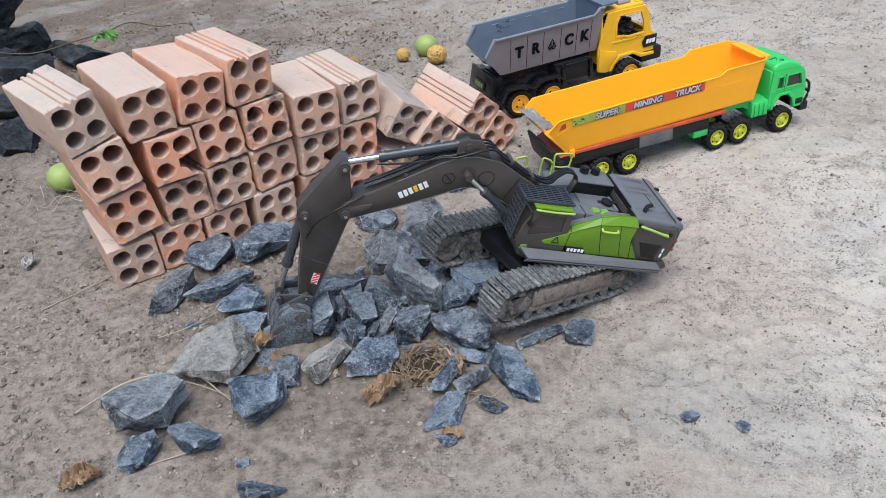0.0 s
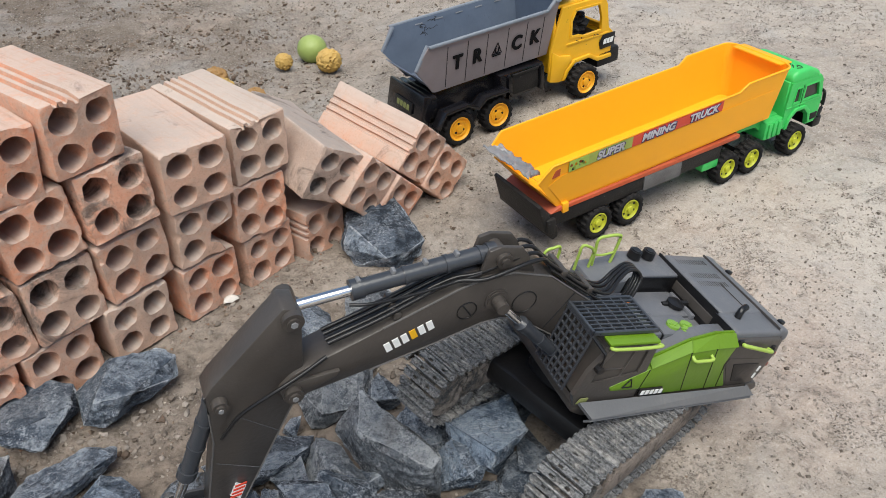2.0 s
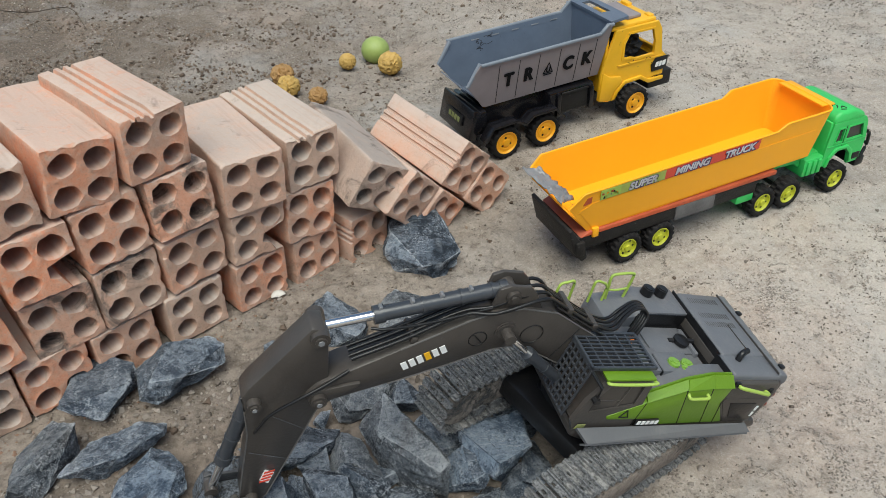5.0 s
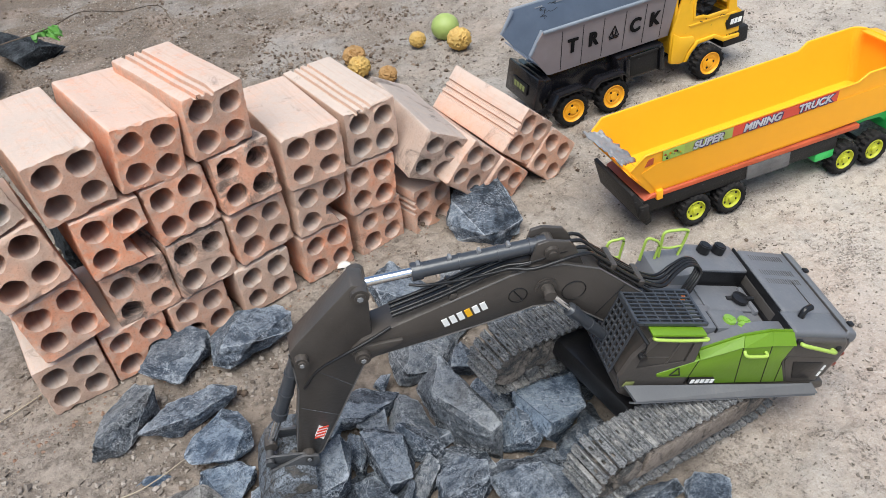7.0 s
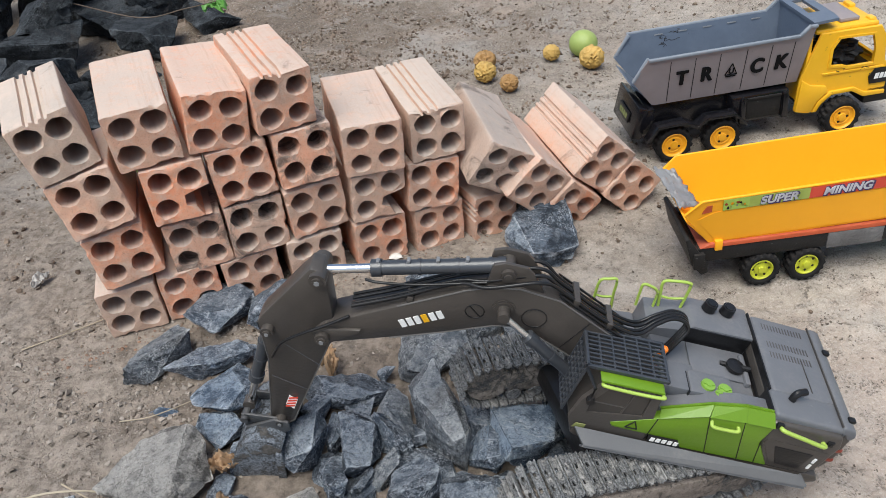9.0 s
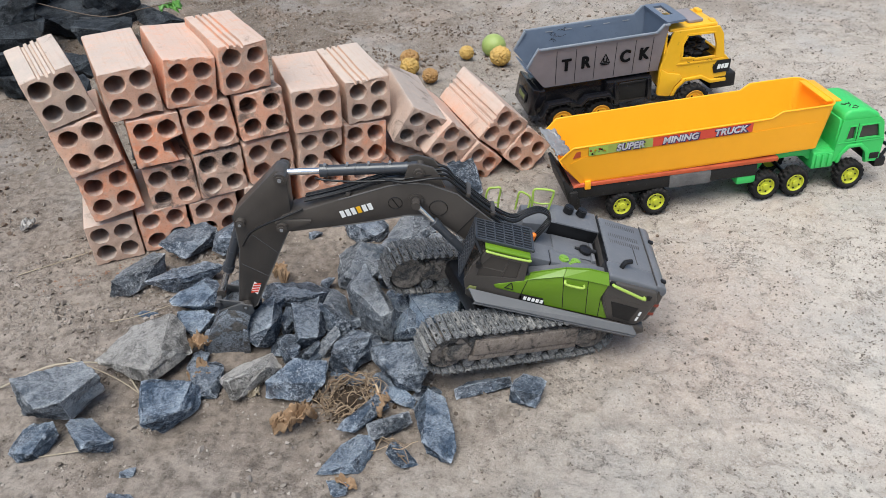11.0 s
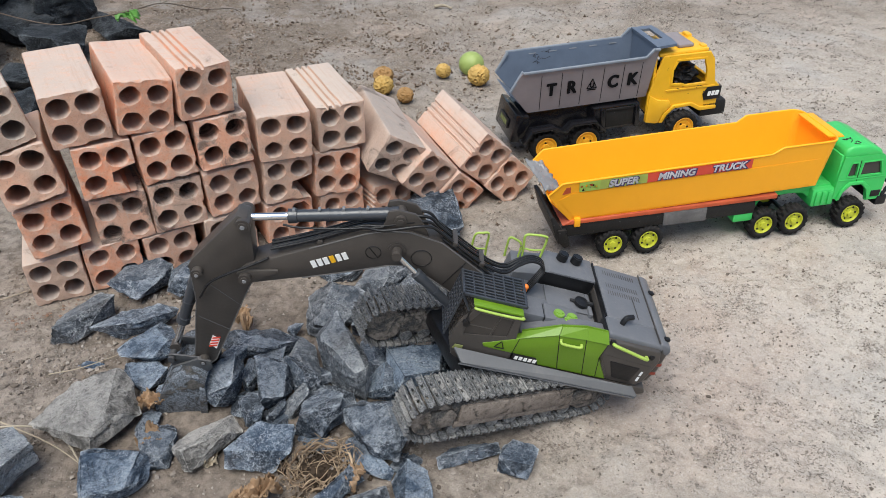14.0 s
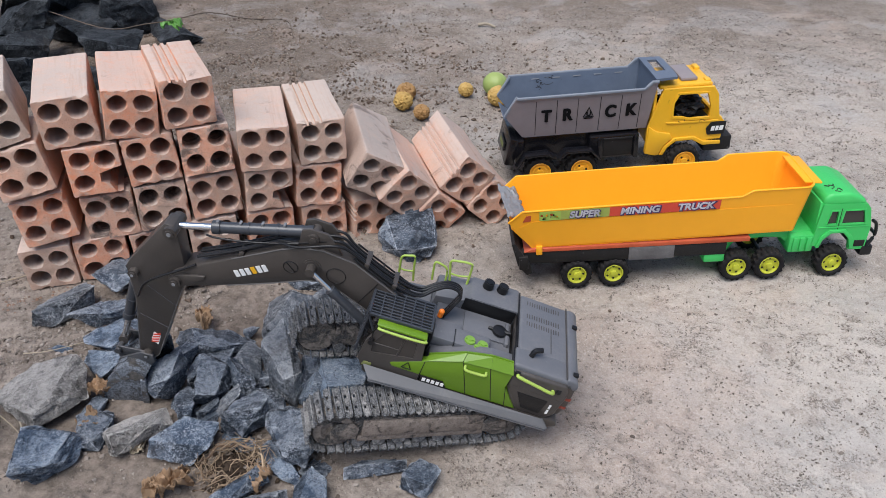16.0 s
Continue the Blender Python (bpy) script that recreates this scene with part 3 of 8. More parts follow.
def brick_mesh(w, h, length, grooves, broken, seed):
    rng = random.Random(seed)
    bm = bmesh.new()
    c, r0 = 0.0030, 0.0160
    k = c * 0.29
    out = []

    def edge(ax, az, bx, bz, n):
        for i in range(n):
            out.append((ax + (bx - ax) * i / n, az + (bz - az) * i / n))

    X, Z = w / 2, h / 2
    edge(-X + c, -Z, X - c, -Z, 22)
    if broken:
        out.extend([(X * 0.62, -Z), (X * 0.42, -Z * 0.62), (X * 0.12, -Z * 0.5), (X * 0.16, -Z * 0.12), (X * 0.55, -Z * 0.02), (X, Z * 0.1)])
        edge(X, Z * 0.2, X, Z - c, 8)
    else:
        out.extend([(X - c, -Z), (X - k, -Z + k)])
        edge(X, -Z + c, X, Z - c, 22)
    out.extend([(X, Z - c), (X - k, Z - k)])
    if grooves:
        out.append((X - c, Z))
        for g in (0.30, 0.02, -0.26) if grooves == 1 else (-0.02, -0.30, -0.58) if grooves == 3 else (0.55, 0.3, 0.05):
            gx = g * X
            out.extend([(gx + 0.0034, Z), (gx + 0.0019, Z - 0.0042), (gx - 0.0019, Z - 0.0042), (gx - 0.0034, Z)])
    else:
        edge(X - c, Z, -X + c, Z, 22)
    out.extend([(-X + c, Z), (-X + k, Z - k)])
    edge(-X, Z - c, -X, -Z + c, 22)
    out.extend([(-X, -Z + c), (-X + k, -Z + k)])
    loops = [out]
    for sx, sz in ((-1, 1), (1, 1), (-1, -1), (1, -1)):
        if broken and (sx, sz) == (1, -1):
            continue
        cx, cz, r = sx * w * 0.235 + rng.uniform(-0.001, 0.001), sz * h * 0.235 + rng.uniform(-0.0015, 0.0015), r0 * rng.uniform(0.9, 1.04)
        n = 26
        loops.append([(cx + r * math.cos(6.2832 * i / n), cz + r * 0.95 * math.sin(6.2832 * i / n)) for i in range(n)])
    stations = [0.0, 0.0022, 0.02, 0.06, 0.11, length - 0.02, length - 0.002, length]
    ends_of = []
    for li, loop in enumerate(loops):
        rings = []
        for si, y in enumerate(stations):
            ring = []
            ends = si in (0, len(stations) - 1)
            for x, z in loop:
                v = Vector((x + seed * 0.37, y, z))
                if li == 0:
                    chip = min(0.0034, max(0, noise.noise(v * 55) - 0.10) * 0.014) + max(0, noise.noise(v * 150)) * 0.0032
                    k = 1 - (0.0006 + chip) / X if ends else 1.0 - (max(0, noise.noise(v * 55) - 0.28) * 0.009 / X if si == 1 else 0)
                else:
                    k = 1.0
                    if ends:
                        cx, cz = sum(p[0] for p in loop) / len(loop), sum(p[1] for p in loop) / len(loop)
                        g = 1.0 + min(0.10, 0.26 * max(0, noise.noise(v * 110) + 0.05)) - 0.06 * max(0, noise.noise(v * 200))
                        x, z = cx + (x - cx) * g, cz + (z - cz) * g
                dx, dz = 0.0011 * noise.noise(v * 26), 0.0011 * noise.noise(v * 26 + Vector((5, 5, 5)))
                ring.append(bm.verts.new((x * k + dx, y + (0.0012 * noise.noise(v * 50) if ends else 0), z * k + dz)))
            rings.append(ring)
        n = len(loop)
        for p, q in zip(rings, rings[1:]):
            for j in range(n):
                bm.faces.new((p[j], p[(j + 1) % n], q[(j + 1) % n], q[j]))
        ends_of.append((rings[0], rings[-1]))
    for side in (0, 1):
        cap(bm, [e[side] for e in ends_of], 0.0 if side == 0 else length, seed)
    bmesh.ops.recalc_face_normals(bm, faces=bm.faces)
    return bm


BRICKS = [0]


def brick(u, v, n, yaw, pitch, roll, w=0.084, h=0.083, length=0.18, grooves=0, broken=False, spin=0, label="fired clay hollow brick with four round holes, dusty top"):
    skin = CLAY_SOOTY if "smoke" in label else CLAY_GREY if "weathered" in label else CLAY
    BRICKS[0] += 1
    me = finish(brick_mesh(w, h, length, grooves, broken, BRICKS[0]), "hollow_brick", skin, 32)
    ob = new("hollow_brick", me)
    ob.matrix_world = WALL @ pose(u, -n, v) @ pose(0, 0, 0, 0, 0, yaw) @ pose(0, 0, 0, pitch) @ pose(0, 0, 0, 0, roll + spin)
    return tagged(ob, label, "brick", "stacked hollow bricks")


SOOTY = "smoke-stained hollow clay brick with four holes in the stack"
GROOVED = "pale hollow clay brick with grooved face lying on the stack"
brick(0.028, 0.308, -0.003, 4.8, 0.1, -10.9, 0.081, 0.084, grooves=1, label=GROOVED)
brick(0.044, 0.223, 0.002, -2.9, -6.0, -9.8)
brick(0.058, 0.133, 0.001, -1.8, -4.3, -7.4)
brick(0.041, 0.038, -0.005, -6.0, 1.0, -1.4, 0.083, 0.08)
brick(0.131, 0.294, 0.000, -0.1, 3.4, -1.6, 0.084, 0.083, 0.182)
brick(0.152, 0.207, 0.003, -2.3, -4.0, -0.3, broken=True, label="hollow clay brick with a broken corner in the stack")
brick(0.157, 0.117, -0.003, -4.0, -2.2, -1.7, 0.083, 0.082, label=SOOTY)
brick(0.128, 0.040, -0.002, 1.0, 0.0, 0.5, 0.084, 0.08)
brick(0.226, 0.293, 0.001, 1.1, 2.7, 6.3, 0.083, 0.084, 0.182)
brick(0.241, 0.210, 0.001, -0.4, -3.8, -2.7)
brick(0.243, 0.122, 0.003, 2.6, -3.6, 1.3, label=SOOTY)
brick(0.219, 0.036, 0.0, 0.5, 0.0, -1.5, 0.084, 0.08)
brick(0.316, 0.303, 0.009, 4.5, 2.5, 1.9, 0.084, 0.084, 0.178, grooves=3, label=GROOVED)
brick(0.330, 0.217, 0.012, -0.9, -5.0, -0.4, label=SOOTY)
brick(0.332, 0.128, 0.009, 1.1, 0.1, -2.2, 0.086, 0.08)
brick(0.318, 0.042, 0.008, 0.0, 0.0, 0.0, 0.085, 0.08)
brick(0.425, 0.209, 0.027, -7.1, 1.5, 1.5, 0.088, 0.081, 0.183)
brick(0.425, 0.126, 0.018, -0.2, 0.9, 3.4, 0.084, 0.08, broken=True, label="hollow clay brick with a broken corner in the stack")
brick(0.421, 0.042, 0.014, 1.0, 0.0, 1.0, 0.084, 0.08)
brick(0.528, 0.202, 0.019, -3.4, 2.4, -0.1, 0.085, 0.084, grooves=3, label=GROOVED)
brick(0.515, 0.117, 0.017, -1.7, -3.0, 4.9, 0.084, 0.081)
brick(0.520, 0.036, 0.014, 1.0, 0.0, 1.0, 0.084, 0.08)
brick(0.612, 0.034, 0.03, 2.0, 0.0, 3.0, 0.083, 0.078, grooves=2, spin=-90)
SLANT = "slipped hollow clay brick leaning at the end of the stack"
brick(0.609, 0.137, 0.062, -7.8, 9.0, 31.4, 0.08, 0.08, 0.176, label="grey weathered hollow brick leaning at the end of the stack")
brick(0.667, 0.095, 0.076, -2.1, 8.0, 44.5, 0.082, 0.081, label=SLANT)
brick(0.726, 0.037, 0.076, -2.1, 8.0, 44.5, 0.082, 0.081, label=SLANT)
brick(0.787, 0.100, 0.076, -3.0, 5.8, 42.0, 0.083, 0.08, 0.186, grooves=1, spin=-90, label="hollow clay brick with grooved side leaning on its neighbour")
brick(0.843, 0.042, 0.078, -2.0, 0.7, 44.6, 0.083, 0.081, label=SLANT)

# ---- broken stones ----
DARK = (STONE_DARK, "dark angular broken granite stone with rough faces", "stone")
GREY = (STONE_GREY, "grey dusty broken granite stone with pale top", "stone")
PALE = (STONE_PALE, "large pale dusty stone with a flat worn top", "stone")
BLUE = (STONE_BLUE, "blue-grey split granite stone with pale scratches", "stone")


def rock_points(seed, block=0):
    """Corners of a broken stone in a unit box, split off flat along one sloping face."""
    r = random.Random(seed)
    pts = []
    for i in range(14 + 2 * block):
        d = [r.gauss(0, 1) for _ in range(3)]
        m = sum(abs(v) ** (4 + block) for v in d) ** (1 / (4 + block))
        k = r.uniform(0.82, 1.0)
        pts.append(Vector([v / m * k * 0.5 for v in d]))
    sx, sy, cut = r.uniform(-0.3, 0.3), r.uniform(-0.45, 0.15), r.uniform(0.16, 0.30)
    for p in pts:
        p.z = min(p.z, cut + sx * p.x + sy * p.y)
    return pts


ROCKS = [0]


def rock(seed, x, y, z, a, b, c, yaw, tilt, look_of=DARK, group="pile of broken stones", cuts=4, block=0):
    """A split stone: a hull of a few corners, chipped edges, rough faces."""
    ROCKS[0] += 1
    bm = bmesh.new()
    turn = pose(0, 0, 0, 0, 0, yaw) @ pose(0, 0, 0, tilt)
    vs = [bm.verts.new(turn @ Vector((p.x * a, p.y * b, p.z * c)) * 1.07) for p in rock_points(seed, block)]
    low = min(v.co.z for v in vs)
    out = bmesh.ops.convex_hull(bm, input=vs)
    junk = [g for g in out["geom_interior"] if isinstance(g, bmesh.types.BMVert)]
    bmesh.ops.delete(bm, geom=junk, context="VERTS")
    bmesh.ops.dissolve_limit(bm, angle_limit=radians(20), verts=bm.verts, edges=bm.edges)
    size = (a * b * c) ** (1 / 3)
    pick = random.Random(seed * 7 + ROCKS[0])
    # the largest face, usually the top, takes the split look coloured as lit
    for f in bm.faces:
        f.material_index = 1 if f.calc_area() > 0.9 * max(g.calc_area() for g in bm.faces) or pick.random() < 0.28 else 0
    sharp = [e for e in bm.edges if e.calc_face_angle(0) > 0.5]
    bmesh.ops.bevel(bm, geom=sharp, offset=size * 0.009, segments=1, affect="EDGES", clamp_overlap=True, material=2)
    for f in bm.faces:
        if f.material_index == 2 and (pick.random() < 0.45 or f.calc_area() > size * size * 0.02):
            f.material_index = 0
    bmesh.ops.triangulate(bm, faces=bm.faces)
    for k in range(cuts):
        lim = size * (0.5, 0.28, 0.16, 0.09)[k]
        long = [e for e in bm.edges if e.calc_length() > lim]
        if long and len(bm.faces) < 4500:
            bmesh.ops.subdivide_edges(bm, edges=long, cuts=1, use_grid_fill=False)
            bmesh.ops.triangulate(bm, faces=bm.faces)
    bm.normal_update()
    off = Vector((ROCKS[0] * 3.1, seed * 1.7, 0))
    moves = []
    for v in bm.verts:
        p = v.co + off
        d = 0.016 * noise.noise(p * (2.4 / size)) - 0.010 * abs(noise.noise(p * (5.5 / size))) + 0.006 * noise.noise(p * (15 / size)) + 0.005 * noise.noise(p * (34 / size))
        step = noise.noise(Vector((p.x * 3, p.y * 1.2, p.z * 7)) * (2.0 / size))
        moves.append(v.normal * (d + 0.017 * round(step * 2.0)) * size)
    for v, d in zip(bm.verts, moves):
        v.co += d
    mat, label, cat = look_of
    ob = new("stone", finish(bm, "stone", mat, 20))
    ob.location = (x, y, z - low)
    return tagged(ob, label, cat, group)


rock(8, -0.406, 0.830, 0.010, 0.096, 0.108, 0.082, 349, -11, GREY)
rock(2, -0.401, 0.758, -0.005, 0.059, 0.047, 0.041, 42, 19, BLUE)
rock(29, -0.331, 0.774, -0.005, 0.080, 0.046, 0.051, 323, 8, BLUE)
rock(12, -0.252, 0.833, -0.005, 0.083, 0.077, 0.068, 27, 13, BLUE)
rock(1, -0.326, 0.930, -0.008, 0.128, 0.100, 0.070, 65, -2, PALE, block=5)
rock(14, -0.222, 0.894, -0.005, 0.055, 0.069, 0.044, 216, -5)
rock(7, -0.163, 0.905, -0.005, 0.092, 0.052, 0.053, 52, -12, PALE)
rock(10, -0.091, 0.896, -0.003, 0.084, 0.078, 0.049, 7, -11, BLUE)
rock(8, -0.037, 0.958, 0.000, 0.066, 0.068, 0.068, 52, -29)
rock(35, -0.071, 0.981, 0.000, 0.028, 0.056, 0.028, 328, 25, GREY)
rock(15, 0.046, 0.950, -0.005, 0.116, 0.070, 0.070, 310, -5)
rock(4, -0.081, 1.068, -0.005, 0.102, 0.048, 0.048, 307, -8, GREY)
rock(23, -0.023, 1.058, -0.005, 0.053, 0.140, 0.118, 34, 4, GREY)
rock(3, -0.060, 1.184, -0.008, 0.099, 0.102, 0.057, 16, 7, GREY)
rock(23, -0.086, 1.307, -0.008, 0.072, 0.095, 0.054, 45, 13)
rock(28, -0.005, 1.274, -0.010, 0.083, 0.140, 0.077, 341, -5, GREY)
rock(0, 0.064, 1.243, -0.010, 0.065, 0.076, 0.051, 274, 14, GREY)
rock(23, 0.057, 1.459, -0.010, 0.114, 0.133, 0.075, 7, 15)
rock(1, -0.395, 1.232, -0.005, 0.094, 0.095, 0.061, 348, 1)
rock(3, -0.293, 1.246, -0.005, 0.119, 0.084, 0.063, 21, -11)
rock(8, -0.442, 1.121, -0.008, 0.107, 0.062, 0.066, 64, -21, GREY)
rock(33, -0.358, 1.130, -0.010, 0.132, 0.062, 0.050, 24, -13)
rock(15, -0.311, 1.079, 0.000, 0.082, 0.088, 0.042, 350, -9, BLUE)
rock(14, -0.295, 1.020, -0.005, 0.073, 0.047, 0.031, 336, 19, BLUE)
rock(32, -0.386, 1.039, -0.008, 0.050, 0.020, 0.017, 5, 20, BLUE)
rock(19, -0.155, 1.101, -0.005, 0.128, 0.066, 0.052, 0, -20)
rock(2, -0.173, 0.995, 0.000, 0.064, 0.055, 0.071, 58, 12)
rock(12, -0.108, 1.006, 0.000, 0.052, 0.088, 0.056, 24, 13)
rock(2, -0.147, 1.027, 0.000, 0.021, 0.059, 0.040, 18, 5)
rock(6, -0.122, 0.956, 0.000, 0.028, 0.056, 0.056, 31, 3)
rock(12, -0.076, 1.031, -0.005, 0.067, 0.032, 0.059, 324, -22)
rock(32, -0.096, 0.961, -0.005, 0.018, 0.051, 0.045, 330, 6)
rock(12, 0.084, 1.046, 0.000, 0.094, 0.078, 0.082, 29, 8, BLUE)
rock(31, 0.038, 1.020, -0.005, 0.044, 0.056, 0.060, 54, 12, BLUE)
rock(32, 0.159, 0.928, -0.010, 0.086, 0.035, 0.034, 23, -27)
rock(35, 0.224, 0.921, -0.006, 0.050, 0.048, 0.036, 349, 1)
rock(7, 0.052, 0.895, -0.003, 0.053, 0.027, 0.026, 338, 24, BLUE)
rock(25, 0.012, 0.842, -0.003, 0.084, 0.031, 0.047, 240, -28, BLUE)
rock(7, 0.047, 0.839, -0.004, 0.065, 0.030, 0.038, 33, -31, GREY)
rock(8, 0.105, 0.841, -0.006, 0.044, 0.121, 0.047, 19, 8, BLUE)
rock(39, 0.001, 0.780, -0.006, 0.086, 0.045, 0.049, 50, -13, BLUE)
rock(34, 0.072, 0.794, -0.005, 0.047, 0.027, 0.023, 324, -27, BLUE)
rock(39, 0.001, 0.742, -0.004, 0.032, 0.033, 0.022, 348, -28, BLUE)
rock(29, -0.236, 0.683, -0.005, 0.063, 0.045, 0.031, 334, -30)

# stones wedged low in the pile
rock(21, -0.178, 1.055, -0.010, 0.058, 0.046, 0.052, 20, 12)
rock(27, -0.205, 1.020, -0.010, 0.048, 0.040, 0.044, 70, -10, BLUE)
rock(36, -0.035, 0.935, -0.010, 0.050, 0.040, 0.036, 15, 10, BLUE)
rock(30, 0.005, 1.045, -0.010, 0.060, 0.045, 0.055, 80, 8)
rock(22, 0.120, 1.095, -0.010, 0.075, 0.060, 0.060, 40, 14)
rock(18, 0.040, 1.115, -0.010, 0.070, 0.055, 0.062, 10, -12)
rock(26, -0.020, 1.150, -0.010, 0.060, 0.055, 0.050, 110, 9)
rock(20, -0.255, 0.985, -0.010, 0.046, 0.040, 0.036, 60, 10, BLUE)
rock(15, -0.140, 0.985, -0.012, 0.053, 0.054, 0.036, 46, -13)
rock(1, -0.100, 0.950, -0.012, 0.055, 0.058, 0.040, 30, -8)
rock(33, -0.060, 1.000, -0.012, 0.064, 0.050, 0.035, 54, -7)
rock(13, -0.020, 1.005, -0.012, 0.069, 0.041, 0.038, 133, 10)
rock(17, 0.005, 0.985, -0.012, 0.050, 0.046, 0.038, 190, -13)
rock(38, 0.020, 0.915, -0.012, 0.048, 0.043, 0.030, 126, 0)
rock(17, -0.130, 1.060, -0.012, 0.052, 0.065, 0.045, 280, 11)
rock(19, -0.050, 1.045, -0.012, 0.045, 0.046, 0.039, 159, 12)
rock(32, 0.060, 0.990, -0.012, 0.055, 0.053, 0.037, 231, -10)
rock(14, 0.100, 1.000, -0.012, 0.063, 0.068, 0.037, 23, -1)
rock(17, 0.130, 1.030, -0.012, 0.070, 0.064, 0.047, 74, 6)
rock(12, 0.020, 1.090, -0.012, 0.056, 0.070, 0.046, 225, -7)
rock(20, -0.020, 0.930, -0.012, 0.038, 0.033, 0.026, 298, 4)
rock(22, -0.260, 0.940, -0.012, 0.050, 0.046, 0.034, 345, -5)
rock(1, 0.085, 0.910, -0.012, 0.042, 0.037, 0.026, 333, -2)
rock(39, 0.000, 0.900, -0.012, 0.043, 0.029, 0.026, 227, -6)
rock(8, -0.240, 1.060, -0.012, 0.046, 0.047, 0.029, 293, -15)
# small sooty lumps on the open ground
rock(6, 0.328, 0.737, -0.003, 0.026, 0.022, 0.014, 20, 0, (STONE_DARK, "small black stone lump lying on the bare earth", "stone"), "scattered lumps", 3)
rock(9, 0.390, 0.708, -0.003, 0.024, 0.02, 0.013, 70, 0, (STONE_DARK, "small black stone lump lying on the bare earth", "stone"), "scattered lumps", 3)
rock(11, -0.176, 1.287, -0.003, 0.026, 0.02, 0.018, 30, 0, (STONE_DARK, "small black stone lump lying on the bare earth", "stone"), "scattered lumps", 3)
rock(14, -0.265, 0.735, -0.003, 0.022, 0.016, 0.012, 10, 0, (STONE_DARK, "small black stone lump lying on the bare earth", "stone"), "scattered lumps", 3)
rock(21, -0.115, 1.14, -0.003, 0.03, 0.026, 0.02, 10, 0, (STONE_DARK, "small black stone lump lying on the bare earth", "stone"), "scattered lumps", 3)
# the large dark heap behind the bricks
FAR = (STONE_BLACK, "large dark boulder in the heap behind the bricks", "boulder")
rock(2, -1.36, 2.12, -0.02, 0.30, 0.24, 0.16, 15, 0, FAR, "heap of boulders")
rock(7, -1.30, 2.42, -0.02, 0.30, 0.20, 0.15, -20, 10, FAR, "heap of boulders")
rock(12, -1.20, 2.50, -0.02, 0.20, 0.16, 0.20, 40, 0, FAR, "heap of boulders")
rock(16, -1.46, 2.42, 0.05, 0.26, 0.26, 0.24, 80, 0, FAR, "heap of boulders")
rock(20, -1.62, 2.25, 0.0, 0.30, 0.28, 0.30, 10, 0, FAR, "heap of boulders")
rock(25, -1.42, 2.72, 0.0, 0.34, 0.26, 0.30, 30, 0, FAR, "heap of boulders")
rock(28, -1.65, 2.60, 0.12, 0.34, 0.26, 0.30, 60, 0, FAR, "heap of boulders")
rock(31, -1.85, 2.40, 0.0, 0.34, 0.30, 0.36, 60, 0, FAR, "heap of boulders")
rock(34, -1.13, 1.93, -0.02, 0.16, 0.13, 0.10, 60, 0, FAR, "heap of boulders")
rock(36, -1.62, 2.0, -0.02, 0.26, 0.22, 0.16, 110, 0, FAR, "heap of boulders")
rock(38, -1.75, 2.9, 0.0, 0.4, 0.34, 0.4, 20, 0, FAR, "heap of boulders")
rock(41, -1.06, 2.07, -0.02, 0.20, 0.15, 0.11, 30, 12, FAR, "heap of boulders")
rock(44, -1.21, 1.98, -0.02, 0.22, 0.17, 0.14, 70, -8, FAR, "heap of boulders")
rock(46, -1.38, 1.90, -0.02, 0.24, 0.20, 0.16, 20, 6, FAR, "heap of boulders")
rock(52, -0.97, 1.84, -0.02, 0.10, 0.17, 0.09, 25, 20, FAR, "heap of boulders")
rock(55, -1.24, 1.76, -0.02, 0.16, 0.14, 0.09, 50, 0, FAR, "heap of boulders")
rock(58, -1.10, 2.26, -0.02, 0.22, 0.18, 0.15, 110, 10, FAR, "heap of boulders")
rock(61, -1.02, 2.48, -0.02, 0.18, 0.16, 0.12, 140, 0, FAR, "heap of boulders")
rock(64, -1.30, 2.20, 0.10, 0.24, 0.18, 0.13, 75, -14, FAR, "heap of boulders")
rock(3, -0.60, 1.52, -0.01, 0.07, 0.12, 0.17, 35, 12, (STONE_BLACK, "dark stone slab standing behind the brick stack", "stone"), "heap of boulders")


# chips of brick and mortar fallen at the foot of the stack
def chips():
    rng = random.Random(21)
    verts, faces = [], []
    tri = [(0, 1, 4), (1, 2, 4), (2, 3, 4), (3, 0, 4), (1, 0, 5), (2, 1, 5), (3, 2, 5), (0, 3, 5)]
    for i in range(500):
        p = WALL @ Vector((rng.uniform(-0.1, 0.95), -abs(rng.gauss(0, 0.022)) - 0.002, 0))
        s, k = 0.0009 + 0.003 * rng.random() ** 4, len(verts)
        z = lie(p.x, p.y)
        for d in ((1, 0, 0), (0, 1, 0), (-1, 0, 0), (0, -1, 0), (0, 0, 1), (0, 0, -0.6)):
            verts.append(tuple(c + v * s * rng.uniform(0.6, 1.3) for c, v in zip((p.x, p.y, z + s * 0.2), d)))
        faces += [tuple(k + j for j in f) for f in tri]
    me = bpy.data.meshes.new("brick_chips")
    me.from_pydata(verts, [], faces)
    me.materials.append(fibre("brick_chips", (0.30, 0.18, 0.125), (0.20, 0.15, 0.12)))
    return tagged(new("brick_chips", me), "crumbs of red clay at the foot of the bricks", "rubble", kind="stuff")


chips()
